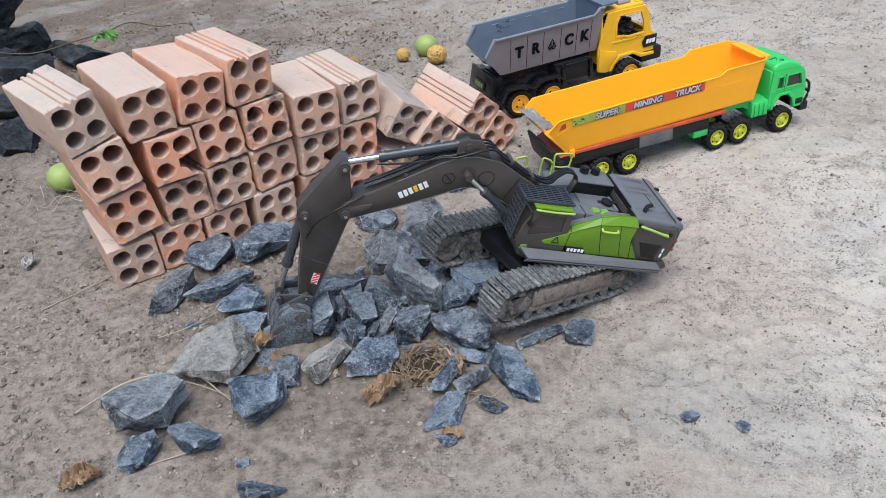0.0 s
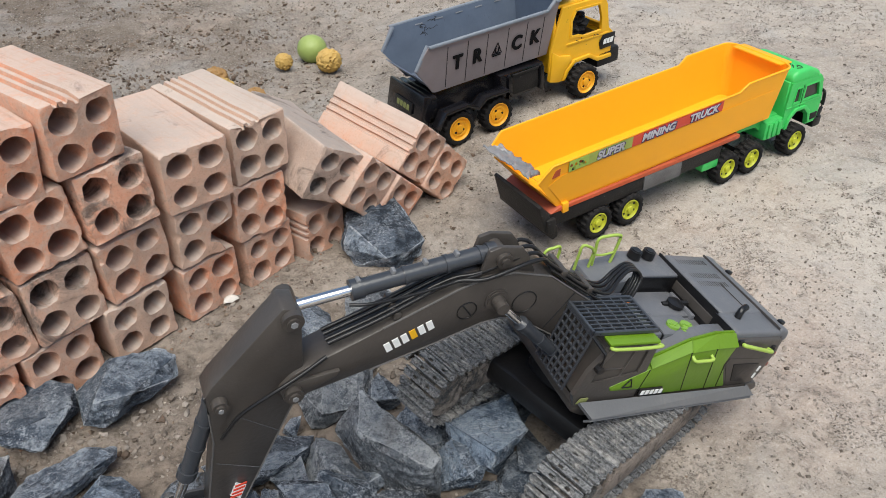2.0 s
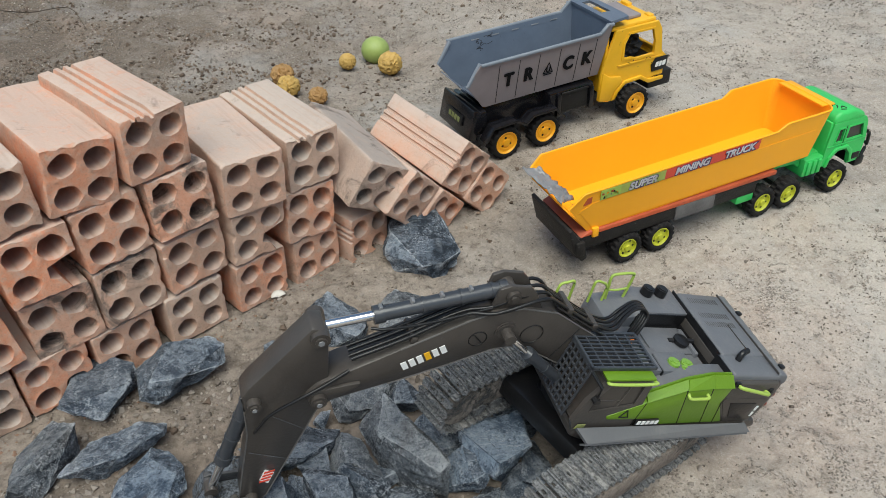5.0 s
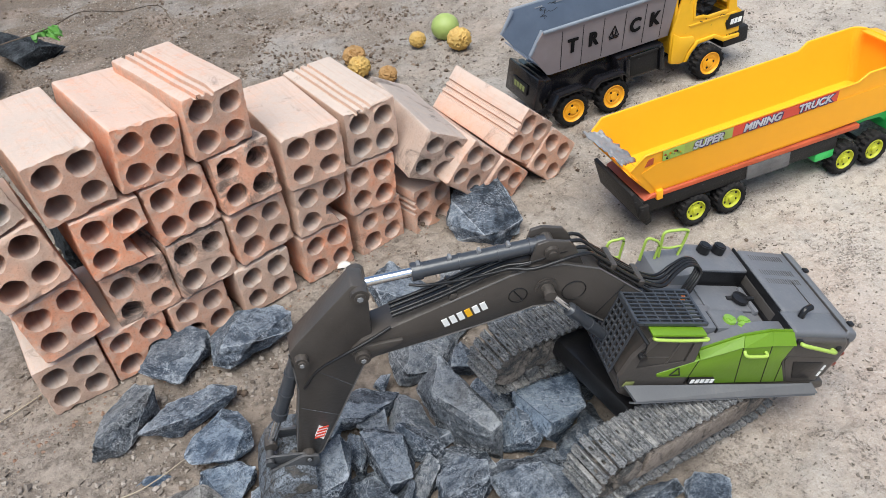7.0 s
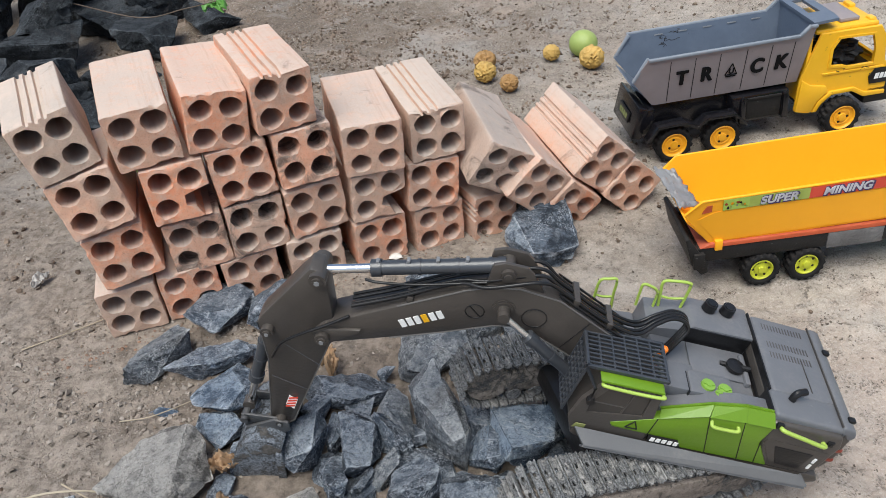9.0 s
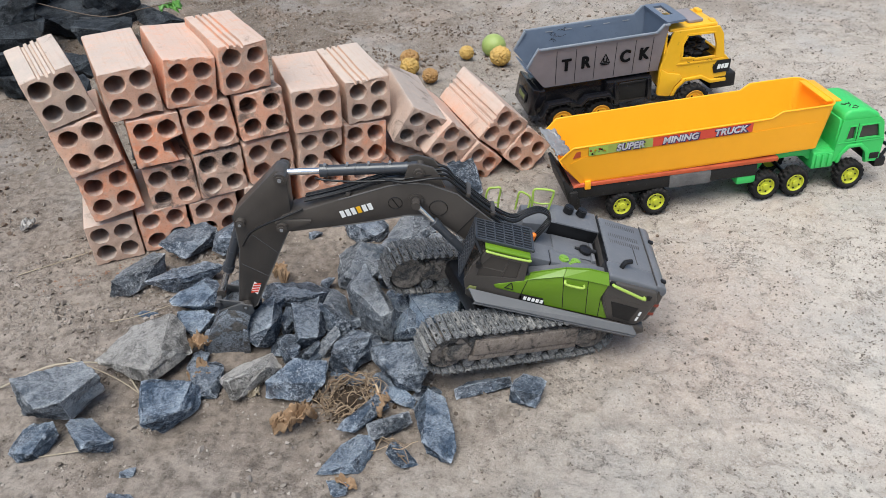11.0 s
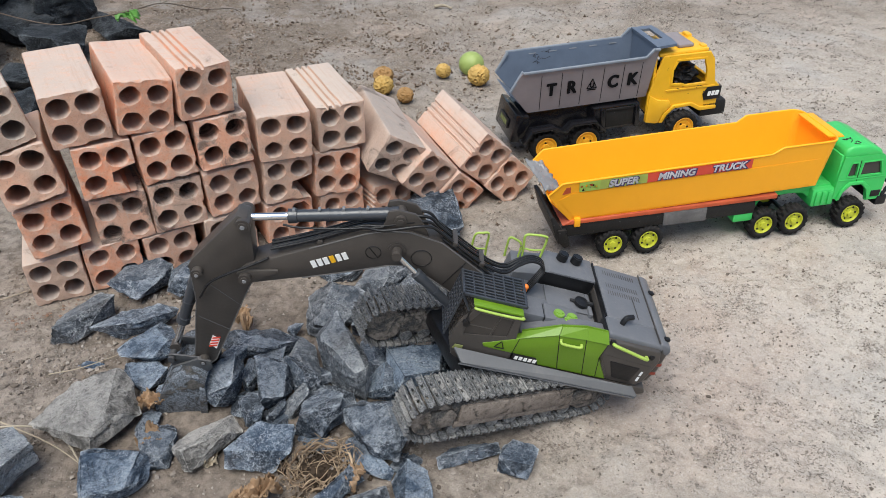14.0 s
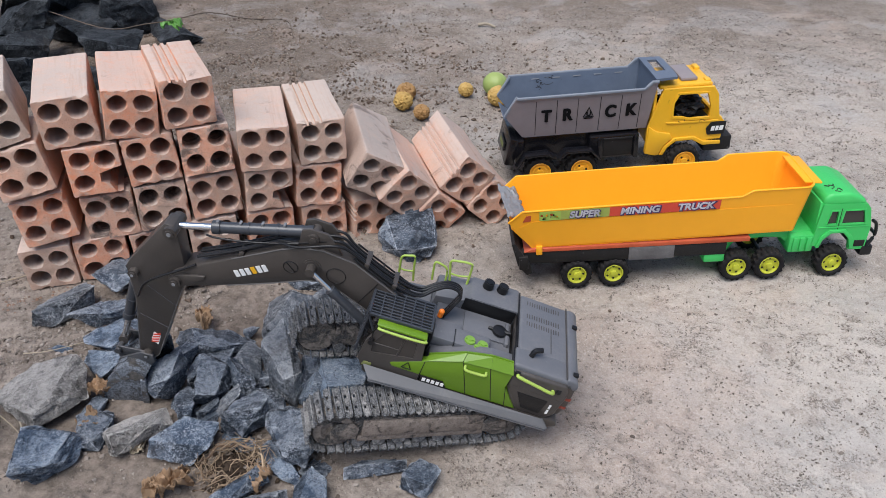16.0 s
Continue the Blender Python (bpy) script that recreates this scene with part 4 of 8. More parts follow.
# ---- loose crumbs, straw, leaves, fruit ----
def crumbs():
    rng = random.Random(5)
    verts, faces = [], []
    shapes = []
    for k in range(40):
        bm = bmesh.new()
        for j in range(9):
            p = Vector([rng.gauss(0, 1) for _ in range(3)]).normalized() * rng.uniform(0.7, 1.2)
            bm.verts.new((p.x, p.y * rng.uniform(0.6, 1.0), p.z * 0.75))
        out = bmesh.ops.convex_hull(bm, input=bm.verts)
        bmesh.ops.delete(bm, geom=[g for g in out["geom_interior"] if isinstance(g, bmesh.types.BMVert)], context="VERTS")
        bm.verts.index_update()
        shapes.append(([v.co.copy() for v in bm.verts], [tuple(v.index for v in f.verts) for f in bm.faces]))
        bm.free()
    spots = []
    for i in range(90000):
        x, y = rng.uniform(-1.2, 1.5), 0.4 + 2.7 * rng.random() ** 1.15
        n = noise.noise(Vector((x * 2.3, y * 2.3, 7))) + 0.8 * noise.noise(Vector((x * 9, y * 9, 3)))
        if rng.random() < 0.30 + 1.1 * n:
            spots.append((x, y))
    for i in range(4200):
        x, y = rng.uniform(-1.1, 1.5), 0.4 + 2.7 * rng.random() ** 1.1
        wide = rng.uniform(0.004, 0.020)
        spots += [(x + rng.gauss(0, wide), y + rng.gauss(0, wide)) for _ in range(int(5 + 45 * rng.random() ** 3))]
    for x, y in spots:
        s = (0.0007 + 0.0020 * rng.random() ** 3) * (1 + 0.25 * max(0, y - 1.2)) + (0.0030 * rng.random() if rng.random() < 0.010 else 0)
        z = lie(x, y)
        a = rng.uniform(0, 6.28)
        ca, sa = math.cos(a) * s, math.sin(a) * s
        k = len(verts)
        pts, tris = shapes[rng.randrange(40)]
        verts += [(x + p.x * ca - p.y * sa, y + p.x * sa + p.y * ca, z + p.z * s + s * 0.25) for p in pts]
        faces += [tuple(k + j for j in f) for f in tris]
    me = bpy.data.meshes.new("soil_crumbs")
    me.from_pydata(verts, [], faces)
    me.materials.append(CLOD)
    return tagged(new("soil_crumbs", me), "scattered soil crumbs and grit on the earth", "grit", kind="stuff")


def clods(name, label, n, spot, size, mat, seed):
    """Lumps of turned earth: spot(rng) gives the place, size(rng) the radius."""
    rng = random.Random(seed)
    verts, faces = [], []
    ico = bmesh.new()
    bmesh.ops.create_icosphere(ico, subdivisions=1, radius=1)
    base = [v.co.copy() for v in ico.verts]
    tris = [tuple(v.index for v in f.verts) for f in ico.faces]
    ico.free()
    for i in range(n):
        x, y = spot(rng)
        s = size(rng)
        if y < 0.4 or n > 1000 and noise.noise(Vector((x * 7, y * 7, 1))) + 0.6 * noise.noise(Vector((x * 19, y * 19, 5))) < rng.uniform(-0.25, 0.25):
            continue
        z, k, q = lie(x, y), len(verts), Vector((i * 0.7, 0, 0))
        for p in base:
            r = s * (0.8 + 1.1 * noise.noise(p * 1.5 + q))
            verts.append((x + p.x * r, y + p.y * r, z + p.z * r * 0.85 + s * 0.3))
        faces += [tuple(k + j for j in f) for f in tris]
    me = bpy.data.meshes.new(name)
    me.from_pydata(verts, [], faces)
    me.materials.append(mat)
    return tagged(new(name, me), label, "earth", kind="stuff")


crumbs()
clods("soil_clods", "brown lumps of loose damp earth", 20000, lambda r: (-0.55 + r.gauss(0, 0.42), 2.15 + r.gauss(0, 0.42)), lambda r: 0.0014 + 0.0050 * r.random() ** 4, CLOD_DAMP, 9)
clods("dry_clods", "small dry clods lying on the trodden earth", 9000, lambda r: (r.uniform(-0.9, 1.4), r.uniform(0.5, 2.8)), lambda r: 0.0009 + 0.0036 * r.random() ** 5, CLOD, 10)
clods("loose_clods", "small lumps of kicked-up earth round the stones", 9000, lambda r: (-0.42 + r.gauss(0, 0.26), 0.98 + r.gauss(0, 0.22)), lambda r: 0.0010 + 0.0050 * r.random() ** 4, CLOD_LOOSE, 12)
clods("nest_soil", "dark crumbly soil inside the tangle of roots, with hollow shade painted in", 520, lambda r: (-0.014 + r.gauss(0, 0.018), 0.882 + r.gauss(0, 0.016)), lambda r: r.uniform(0.0014, 0.0052), NEST_SOIL, 11)


def strands(name, label, cx, cy, z0, n, spread, length, r, seed, mat=STRAW, high=0.03):
    rng = random.Random(seed)
    bm = bmesh.new()
    for i in range(n):
        x, y = cx + rng.gauss(0, spread), cy + rng.gauss(0, spread * 0.8)
        a, L = rng.uniform(0, 6.28), length * rng.uniform(0.5, 1.2)
        z = z0 + abs(rng.gauss(0, high * 0.5))
        bend = rng.uniform(-0.5, 0.5)
        pts = []
        for k in range(5):
            t = k / 4 - 0.5
            aa = a + bend * t
            px, py = x + math.cos(aa) * L * t, y + math.sin(aa) * L * t
            pts.append((px, py, max(lie(px, py) + r, z + high * 0.4 * math.sin(k * 1.3 + i) - 0.2 * high * t)))
        pipe(bm, arc(pts, 3), r * rng.uniform(0.6, 1.3), 5, r * 0.5)
    return tagged(part(name, bm, mat, smooth=60), label, "straw", kind="stuff")


def nest(cx, cy, n, seed):
    """A low ring of tangled roots and dry stalks round a hollow."""
    rng = random.Random(seed)
    bm = bmesh.new()
    for i in range(n):
        a, rad = rng.uniform(0, 6.28), abs(rng.gauss(0.033, 0.009))
        L = rng.uniform(0.012, 0.045)
        turn = a + 1.57 + rng.gauss(0, 0.7)
        x, y = cx + rad * 1.12 * math.cos(a), cy + rad * 0.95 * math.sin(a)
        h = 0.004 + 0.020 * rng.random() * max(0.0, 1 - abs(rad - 0.034) / 0.022)
        bend = rng.uniform(-0.9, 0.9)
        pts = []
        for k in range(5):
            t = k / 4 - 0.5
            px, py = x + math.cos(turn + bend * t) * L * t, y + math.sin(turn + bend * t) * L * t
            pts.append((px, py, lie(px, py) + 0.001 + max(0.0, h + rng.uniform(-0.004, 0.004) + 0.010 * t * rng.uniform(-1, 1))))
        r = rng.choice((0.0003, 0.0004, 0.0005, 0.0008))
        pipe(bm, arc(pts, 3), r, 5, r * 0.6)
    for a0, rad, L, h in ((1.9, 0.030, 0.060, 0.024), (2.6, 0.036, 0.055, 0.018), (0.4, 0.038, 0.050, 0.016), (5.2, 0.036, 0.045, 0.012), (3.7, 0.040, 0.050, 0.014)):
        pts = [(cx + rad * math.cos(a0 + L / rad * (k / 6 - 0.5)), cy + rad * 0.9 * math.sin(a0 + L / rad * (k / 6 - 0.5)), h + 0.004 * math.sin(k * 1.9 + a0)) for k in range(7)]
        pipe(bm, arc(pts, 4), 0.0016, 6, 0.0010)
    return tagged(part("straw_clump", bm, TWIG, smooth=60), "low ring-shaped tangle of dry roots and stalks among the stones", "straw", kind="stuff")


nest(-0.014, 0.882, 150, 3)
strands("straw_clump", "tuft of dry grass caught between the stones", 0.055, 0.80, 0.004, 16, 0.018, 0.035, 0.0008, 8, TWIG, high=0.012)
strands("straw_clump", "few dry grass blades at the foot of the bricks", -0.77, 1.50, 0.003, 14, 0.03, 0.05, 0.0009, 12, high=0.02)


def twig(pts, r, label="long dry pale straw lying on the earth", mat=STRAW):
    bm = bmesh.new()
    pipe(bm, arc([(x, y, lie(x, y) + z) for x, y, z in pts], 6), r, 6, r * 0.6)
    return tagged(part("straw", bm, mat, smooth=60), label, "straw")


twig([(-0.52, 0.86, 0.004), (-0.44, 0.885, 0.03), (-0.36, 0.90, 0.022), (-0.30, 0.855, 0.006), (-0.255, 0.825, 0.003)], 0.0016)
twig([(-0.43, 0.90, 0.03), (-0.34, 0.875, 0.02), (-0.25, 0.83, 0.003)], 0.0012)
twig([(-0.44, 1.02, 0.003), (-0.39, 1.03, 0.008), (-0.33, 1.09, 0.004)], 0.0009)
twig([(-0.66, 1.12, 0.003), (-0.58, 1.20, 0.003), (-0.55, 1.25, 0.003)], 0.0011)
twig([(-0.40, 0.74, 0.003), (-0.35, 0.755, 0.004), (-0.31, 0.77, 0.002)], 0.0011)
twig([(-0.09, 2.86, 0.008), (-0.06, 2.87, 0.01), (-0.03, 2.86, 0.006)], 0.006, "short pale stick lying on the earth")
BARK = plain("bark", (0.09, 0.065, 0.045), 0.85, dust=0.3, grain=0.3)
twig([(-1.25, 2.20, 0.15), (-1.03, 2.16, 0.13), (-0.88, 2.13, 0.160), (-0.79, 2.14, 0.178), (-0.775, 2.30, 0.15), (-0.755, 2.50, 0.085), (-0.70, 2.64, 0.045), (-0.66, 2.60, 0.002)], 0.0017, "thin bare branch arching over the earth", BARK)


def leaf(x, y, z, L, W, yaw, tilt, mat, label, seed, curl=0.5):
    bm = bmesh.new()
    n, k = 30, 16
    crisp = 1.0 if curl > 0.35 else 0.15
    grid = []
    for i in range(n + 1):
        t = i / n
        wd = W * math.sin(math.pi * min(1, 0.04 + t * 0.96)) ** 0.7 * (1 + (0.10 if curl < 0.4 else 0.32) * noise.noise(Vector((i * 0.9, seed * 2.7, 0.4))))
        row = []
        for j in range(k + 1):
            s = j / k - 0.5
            zz = curl * abs(s) * wd + curl * 0.25 * L * math.sin(t * 3) + 0.02 * L / 0.06 * noise.noise(Vector((t * 5, s * 5, seed * 3.3))) + (0.006 if curl < 0.4 else 0.012) * abs(noise.noise(Vector((t * 7, s * 5, seed * 3.3)))) * (1 if curl > 0.2 else 0.3)
            fold = abs(noise.noise(Vector((t * 9 + s * 4, s * 6 - t * 3, seed * 1.9)))) + 0.5 * abs(noise.noise(Vector((t * 22, s * 17, seed * 0.7))))
            rag = 1 + crisp * 0.45 * abs(s) * 2 * noise.noise(Vector((i * 0.55, 3.0 if s > 0 else -3.0, seed * 4.1)))
            row.append(bm.verts.new(((t - 0.5) * L + crisp * 0.1 * W * noise.noise(Vector((t * 8, s * 8, seed))), s * wd * rag, zz + crisp * 0.36 * W * (fold - 0.3))))
        grid.append(row)
    for i in range(n):
        for j in range(k):
            bm.faces.new((grid[i][j], grid[i + 1][j], grid[i + 1][j + 1], grid[i][j + 1]))
    ob = part("leaf", bm, mat, smooth=60)
    so = ob.modifiers.new("thick", "SOLIDIFY")
    so.thickness = 0.0007
    ob.matrix_world = pose(x, y, z, tilt, 0, yaw)
    return tagged(ob, label, "leaf")


DRY = "curled brown dry leaf on the earth"
leaf(-0.074, 0.848, 0.008, 0.036, 0.016, 70, 20, LEAF_DRY, DRY, 14, 0.9)
leaf(-0.095, 0.825, 0.007, 0.032, 0.014, -10, -15, LEAF_DRY, DRY, 15, 0.9)
leaf(-0.078, 0.832, 0.008, 0.060, 0.027, 35, 12, LEAF_DRY, "large crumpled brown dry leaf beside the stalks", 1, 0.7)
leaf(0.035, 0.868, 0.012, 0.035, 0.022, 80, -20, LEAF_DRY, DRY, 4, 0.7)
leaf(-0.197, 1.14, 0.010, 0.045, 0.026, 130, 15, LEAF_DRY, DRY, 2, 0.8)
leaf(-0.235, 0.905, 0.008, 0.04, 0.026, 10, 12, LEAF_DRY, DRY, 12, 0.7)
leaf(-0.262, 0.966, 0.010, 0.05, 0.022, 20, 20, LEAF_DRY, "crumpled pale brown dry leaf between the stones", 3, 0.6)
leaf(0.012, 0.745, 0.006, 0.03, 0.014, -20, 0, LEAF_DRY, DRY, 5, 0.3)
leaf(-0.47, 0.73, 0.006, 0.05, 0.03, 20, 10, LEAF_DRY, "crumpled pale dry leaf on the earth", 6, 0.4)
leaf(-0.155, 0.885, 0.006, 0.022, 0.016, 70, 30, STRAW, "small pale dry leaf beside a stone", 7, 0.4)
leaf(-0.735, 1.272, 0.006, 0.035, 0.02, 80, 10, plain("feather", (0.40, 0.38, 0.36), 0.8, grain=0.4), "small whitish feather on the earth", 9, 0.3)
leaf(-0.775, 2.125, 0.172, 0.062, 0.03, -50, 40, LEAF_GREEN, "fresh green pointed leaf hanging from the branch", 8, 0.15)
leaf(-0.805, 2.130, 0.168, 0.045, 0.02, 210, 50, LEAF_GREEN, "fresh green pointed leaf hanging from the branch", 10, 0.15)


def fruit(x, y, r, mat, rough, seed, label):
    bm = bmesh.new()
    bmesh.ops.create_icosphere(bm, subdivisions=4, radius=r)
    for v in bm.verts:
        p = v.co.normalized()
        d = abs(noise.noise(p * 5.5 + Vector((seed, 0, 0)))) * rough * 2.2 + 0.8 * rough * abs(noise.noise(p * 12 + Vector((0, seed, 0))))
        v.co *= 1 - d
        v.co.z *= 0.94
    ob = part("fruit", bm, mat, smooth=60)
    ob.location = (x, y, lie(x, y) + r * 0.9)
    return tagged(ob, label, "fruit", "fruit on the ground")


def shell(x, y):
    """A small ribbed cockle shell."""
    bm = bmesh.new()
    rows = []
    for i in range(9):
        t = i / 8
        ring = []
        for j in range(33):
            a = math.pi * (j / 32) * 0.92 + 0.13
            r = 0.0105 * t * (1 + 0.035 * math.cos(j * math.pi / 2) * t)
            ring.append(bm.verts.new((r * math.cos(a) * 1.05, r * math.sin(a), 0.0062 * (1 - (1 - t) ** 2) * math.sin(a) ** 0.3 * (1 - 0.6 * t * t))))
        rows.append(ring)
    for p, q in zip(rows, rows[1:]):
        for j in range(32):
            bm.faces.new((p[j], p[j + 1], q[j + 1], q[j]))
    bmesh.ops.remove_doubles(bm, verts=bm.verts, dist=0.0001)
    ob = part("shell", bm, plain("shell_white", (0.66, 0.62, 0.56), 0.5, dust=0.3, grain=0.3), smooth=50)
    ob.modifiers.new("thick", "SOLIDIFY").thickness = 0.0009
    ob.matrix_world = pose(x, y, lie(x, y) + 0.004, 25, 0, 15)
    return tagged(ob, "small white ribbed shell at the foot of the bricks", "shell")


shell(-0.167, 1.391)
PULP = plain("dry_pulp", (0.52, 0.33, 0.085), 0.8, dust=0.25, grain=0.5, relief=0.003, wear=(0.16, 0.085, 0.02))
HUSK = plain("brown_husk", (0.36, 0.20, 0.065), 0.85, dust=0.25, grain=0.5, relief=0.003, wear=(0.13, 0.07, 0.02))
RIND = plain("green_rind", (0.30, 0.38, 0.10), 0.45, dust=0.2, grain=0.25)
SHRUNK = "shrivelled yellow fruit lying on the earth"
fruit(0.003, 2.225, 0.022, PULP, 0.16, 1, SHRUNK)
fruit(0.10, 2.185, 0.031, PULP, 0.15, 2, SHRUNK)
fruit(0.075, 2.275, 0.035, RIND, 0.02, 3, "round green fruit with smooth rind on the earth")
fruit(-0.138, 2.10, 0.028, PULP, 0.18, 4, SHRUNK)
fruit(-0.150, 2.17, 0.029, HUSK, 0.17, 5, "shrivelled brown fruit lying on the earth")
fruit(-0.075, 2.05, 0.023, HUSK, 0.18, 6, "shrivelled brown fruit lying on the earth")
fruit(-0.765, 1.575, 0.034, RIND, 0.02, 7, "round green fruit with smooth rind beside the bricks")

# ---- toy vehicles ----
YELLOW = plain("yellow_plastic", (0.82, 0.44, 0.01), 0.38, dust=0.18, wear=(0.2, 0.12, 0.02))
BIN = plain("orange_plastic", (0.97, 0.42, 0.014), 0.40, dust=0.02, grain=0.05, shine=0.3)
RED = plain("red_orange_plastic", (0.46, 0.072, 0.018), 0.4, dust=0.3, grain=0.4, wear=(0.10, 0.04, 0.02))
GREEN = plain("green_plastic", (0.06, 0.52, 0.11), 0.36, dust=0.10, grain=0.12, relief=0.0008, wear=(0.05, 0.36, 0.08))
LIME = plain("lime_plastic", (0.125, 0.235, 0.008), 0.40, dust=0.03)
PALE_LIME = plain("pale_lime_plastic", (0.36, 0.50, 0.08), 0.4, dust=0.15)
RIM_LIME = plain("rim_lime", (0.52, 0.54, 0.03), 0.45, dust=0.22, grain=0.3, wear=(0.16, 0.15, 0.03))
RIM_YELLOW = plain("rim_yellow", (0.85, 0.40, 0.01), 0.4, dust=0.15)
WORN = plain("worn_black_plastic", (0.013, 0.0125, 0.0125), 0.45, dust=0.10, grain=0.4, relief=0.0012, wear=(0.15, 0.14, 0.14), shine=0.25)
GLOSS = plain("glossy_black_plastic", (0.006, 0.006, 0.008), 0.20, dust=0.015, grain=0.2, wear=(0.03, 0.03, 0.034), shine=0.6)
BED = plain("grey_plastic_bed", (0.255, 0.218, 0.220), 0.5, dust=0.30, grain=0.2, wear=(0.13, 0.12, 0.125))
BED_IN = plain("blue_grey_plastic", (0.098, 0.125, 0.172), 0.42, dust=0.22, grain=0.2, wear=(0.05, 0.05, 0.06))
CAGE = plain("cage_black", (0.036, 0.040, 0.048), 0.30, dust=0.06, shine=0.6)
RIM_WORN = plain("worn_rim_grey", (0.20, 0.225, 0.26), 0.45, dust=0.3, grain=0.3, wear=(0.34, 0.35, 0.37))
CAP_GREEN = plain("cap_green", (0.20, 0.36, 0.045), 0.4, dust=0.08)
BLACK = plain("black_plastic", (0.009, 0.009, 0.010), 0.32, dust=0.04, shine=0.38)
RUBBER = plain("dusty_rubber", (0.011, 0.011, 0.012), 0.65, dust=0.16, shine=0.15, wear=(0.06, 0.055, 0.05))
OLIVE = plain("charcoal_enamel", (0.052, 0.045, 0.040), 0.32, dust=0.10, grain=0.25, shine=0.5, wear=(0.095, 0.088, 0.083))
PLATE = plain("plate_paint", (0.20, 0.22, 0.07), 0.5, dust=0.3, grain=0.3)
HOOD = plain("grey_enamel", (0.120, 0.126, 0.140), 0.40, dust=0.22, grain=0.12, wear=(0.19, 0.19, 0.20), shine=0.4)
STEP = plain("step_grey", (0.115, 0.117, 0.122), 0.5, dust=0.2)
TRACK = caked("dusty_track_metal", bare=((0.080, 0.081, 0.083), (0.235, 0.236, 0.240)), crust=((0.20, 0.195, 0.188), (0.335, 0.325, 0.315)), lo=0.49)
STEEL = plain("bare_steel", (0.065, 0.068, 0.074), 0.38, metal=0.25, dust=0.35, grain=0.6, relief=0.0015, wear=(0.20, 0.21, 0.23))
CHROME = plain("chrome", (0.75, 0.75, 0.76), 0.16, metal=1.0, dust=0.05, relief=0)
SMOKED = plain("smoked_window", (0.045, 0.040, 0.036), 0.14, dust=0.12, relief=0)
AMBER = plain("amber_plastic", (0.9, 0.22, 0.02), 0.3, dust=0.05)
TAIL = plain("tail_red", (0.22, 0.035, 0.018), 0.3, dust=0.1)
WHITE = plain("white_print", (0.8, 0.8, 0.78), 0.5, dust=0.1)
SILVER = plain("silver_tape", (0.23, 0.235, 0.245), 0.45, metal=0.2, dust=0.35, grain=0.5, wear=(0.06, 0.06, 0.065))
STICKER = plain("red_sticker", (0.62, 0.06, 0.03), 0.4, dust=0.05)
STICK_GREEN = plain("green_sticker", (0.35, 0.42, 0.08), 0.4, dust=0.05, grain=0.4)
PURPLE = plain("violet_print", (0.05, 0.025, 0.09), 0.45, dust=0.05)
WARM = plain("warm_grey_enamel", (0.060, 0.053, 0.048), 0.34, dust=0.08, grain=0.2, shine=0.5)
PRINT = plain("black_print", (0.006, 0.006, 0.007), 0.7, dust=0.0, relief=0, shine=0.15)
SILVER_PRINT = plain("silver_print", (0.50, 0.49, 0.52), 0.35, dust=0.05, grain=0.5, wear=(0.07, 0.05, 0.09))
MUD = caked("dried_mud", bare=((0.035, 0.034, 0.034), (0.110, 0.108, 0.106)), crust=((0.16, 0.138, 0.120), (0.27, 0.235, 0.205)), lo=0.45)
MUD_PALE = caked("pale_mud", crust=((0.175, 0.145, 0.122), (0.270, 0.228, 0.196)), lo=0.37)
BUCKET = caked("bucket_metal", bare=((0.060, 0.066, 0.076), (0.215, 0.235, 0.265)), crust=((0.040, 0.037, 0.034), (0.115, 0.106, 0.098)), lo=0.49)
# pale tone for worn edges and the highlight drawn on them
EDGE = plain("worn_highlight", (0.105, 0.100, 0.096), 0.4, dust=0.15, grain=0.4, wear=(0.03, 0.03, 0.03))
FRAME_TAPE = plain("muddy_tape", (0.135, 0.130, 0.128), 0.55, dust=0.3, grain=0.6, relief=0.003, wear=(0.02, 0.02, 0.021), shine=0.2)


def writing(name, body, size, m, mat, parent, depth=0.0006, shear=0.0, weight=0.0):
    cu = bpy.data.curves.new(name, "FONT")
    cu.body, cu.size, cu.extrude, cu.shear, cu.offset = body, size, depth, shear, weight
    cu.align_x, cu.align_y = "CENTER", "CENTER"
    tmp = bpy.data.objects.new(name, cu)
    me = bpy.data.meshes.new_from_object(tmp)
    bpy.data.objects.remove(tmp)
    me.materials.clear()
    me.materials.append(mat)
    ob = new(name, me)
    ob.parent = parent
    ob.matrix_local = m
    return ob


def bold(name, body, size, m, mat, parent, shear, spread):
    """Heavy lettering: one letter thickened by overlaid strokes."""
    ob = writing(name, body, size, m, mat, parent, 0.0004, shear, 0.0007)
    bm = bmesh.new()
    for i, (dx, dy) in enumerate(((0, 0), (spread, 0), (-spread, 0), (0, spread * 0.4), (0, -spread * 0.4))):
        k = len(bm.verts)
        bm.from_mesh(ob.data)
        bm.verts.ensure_lookup_table()
        bmesh.ops.translate(bm, vec=(dx, dy, i * 0.00004), verts=bm.verts[k:])
    bm.to_mesh(ob.data)
    bm.free()
    return ob


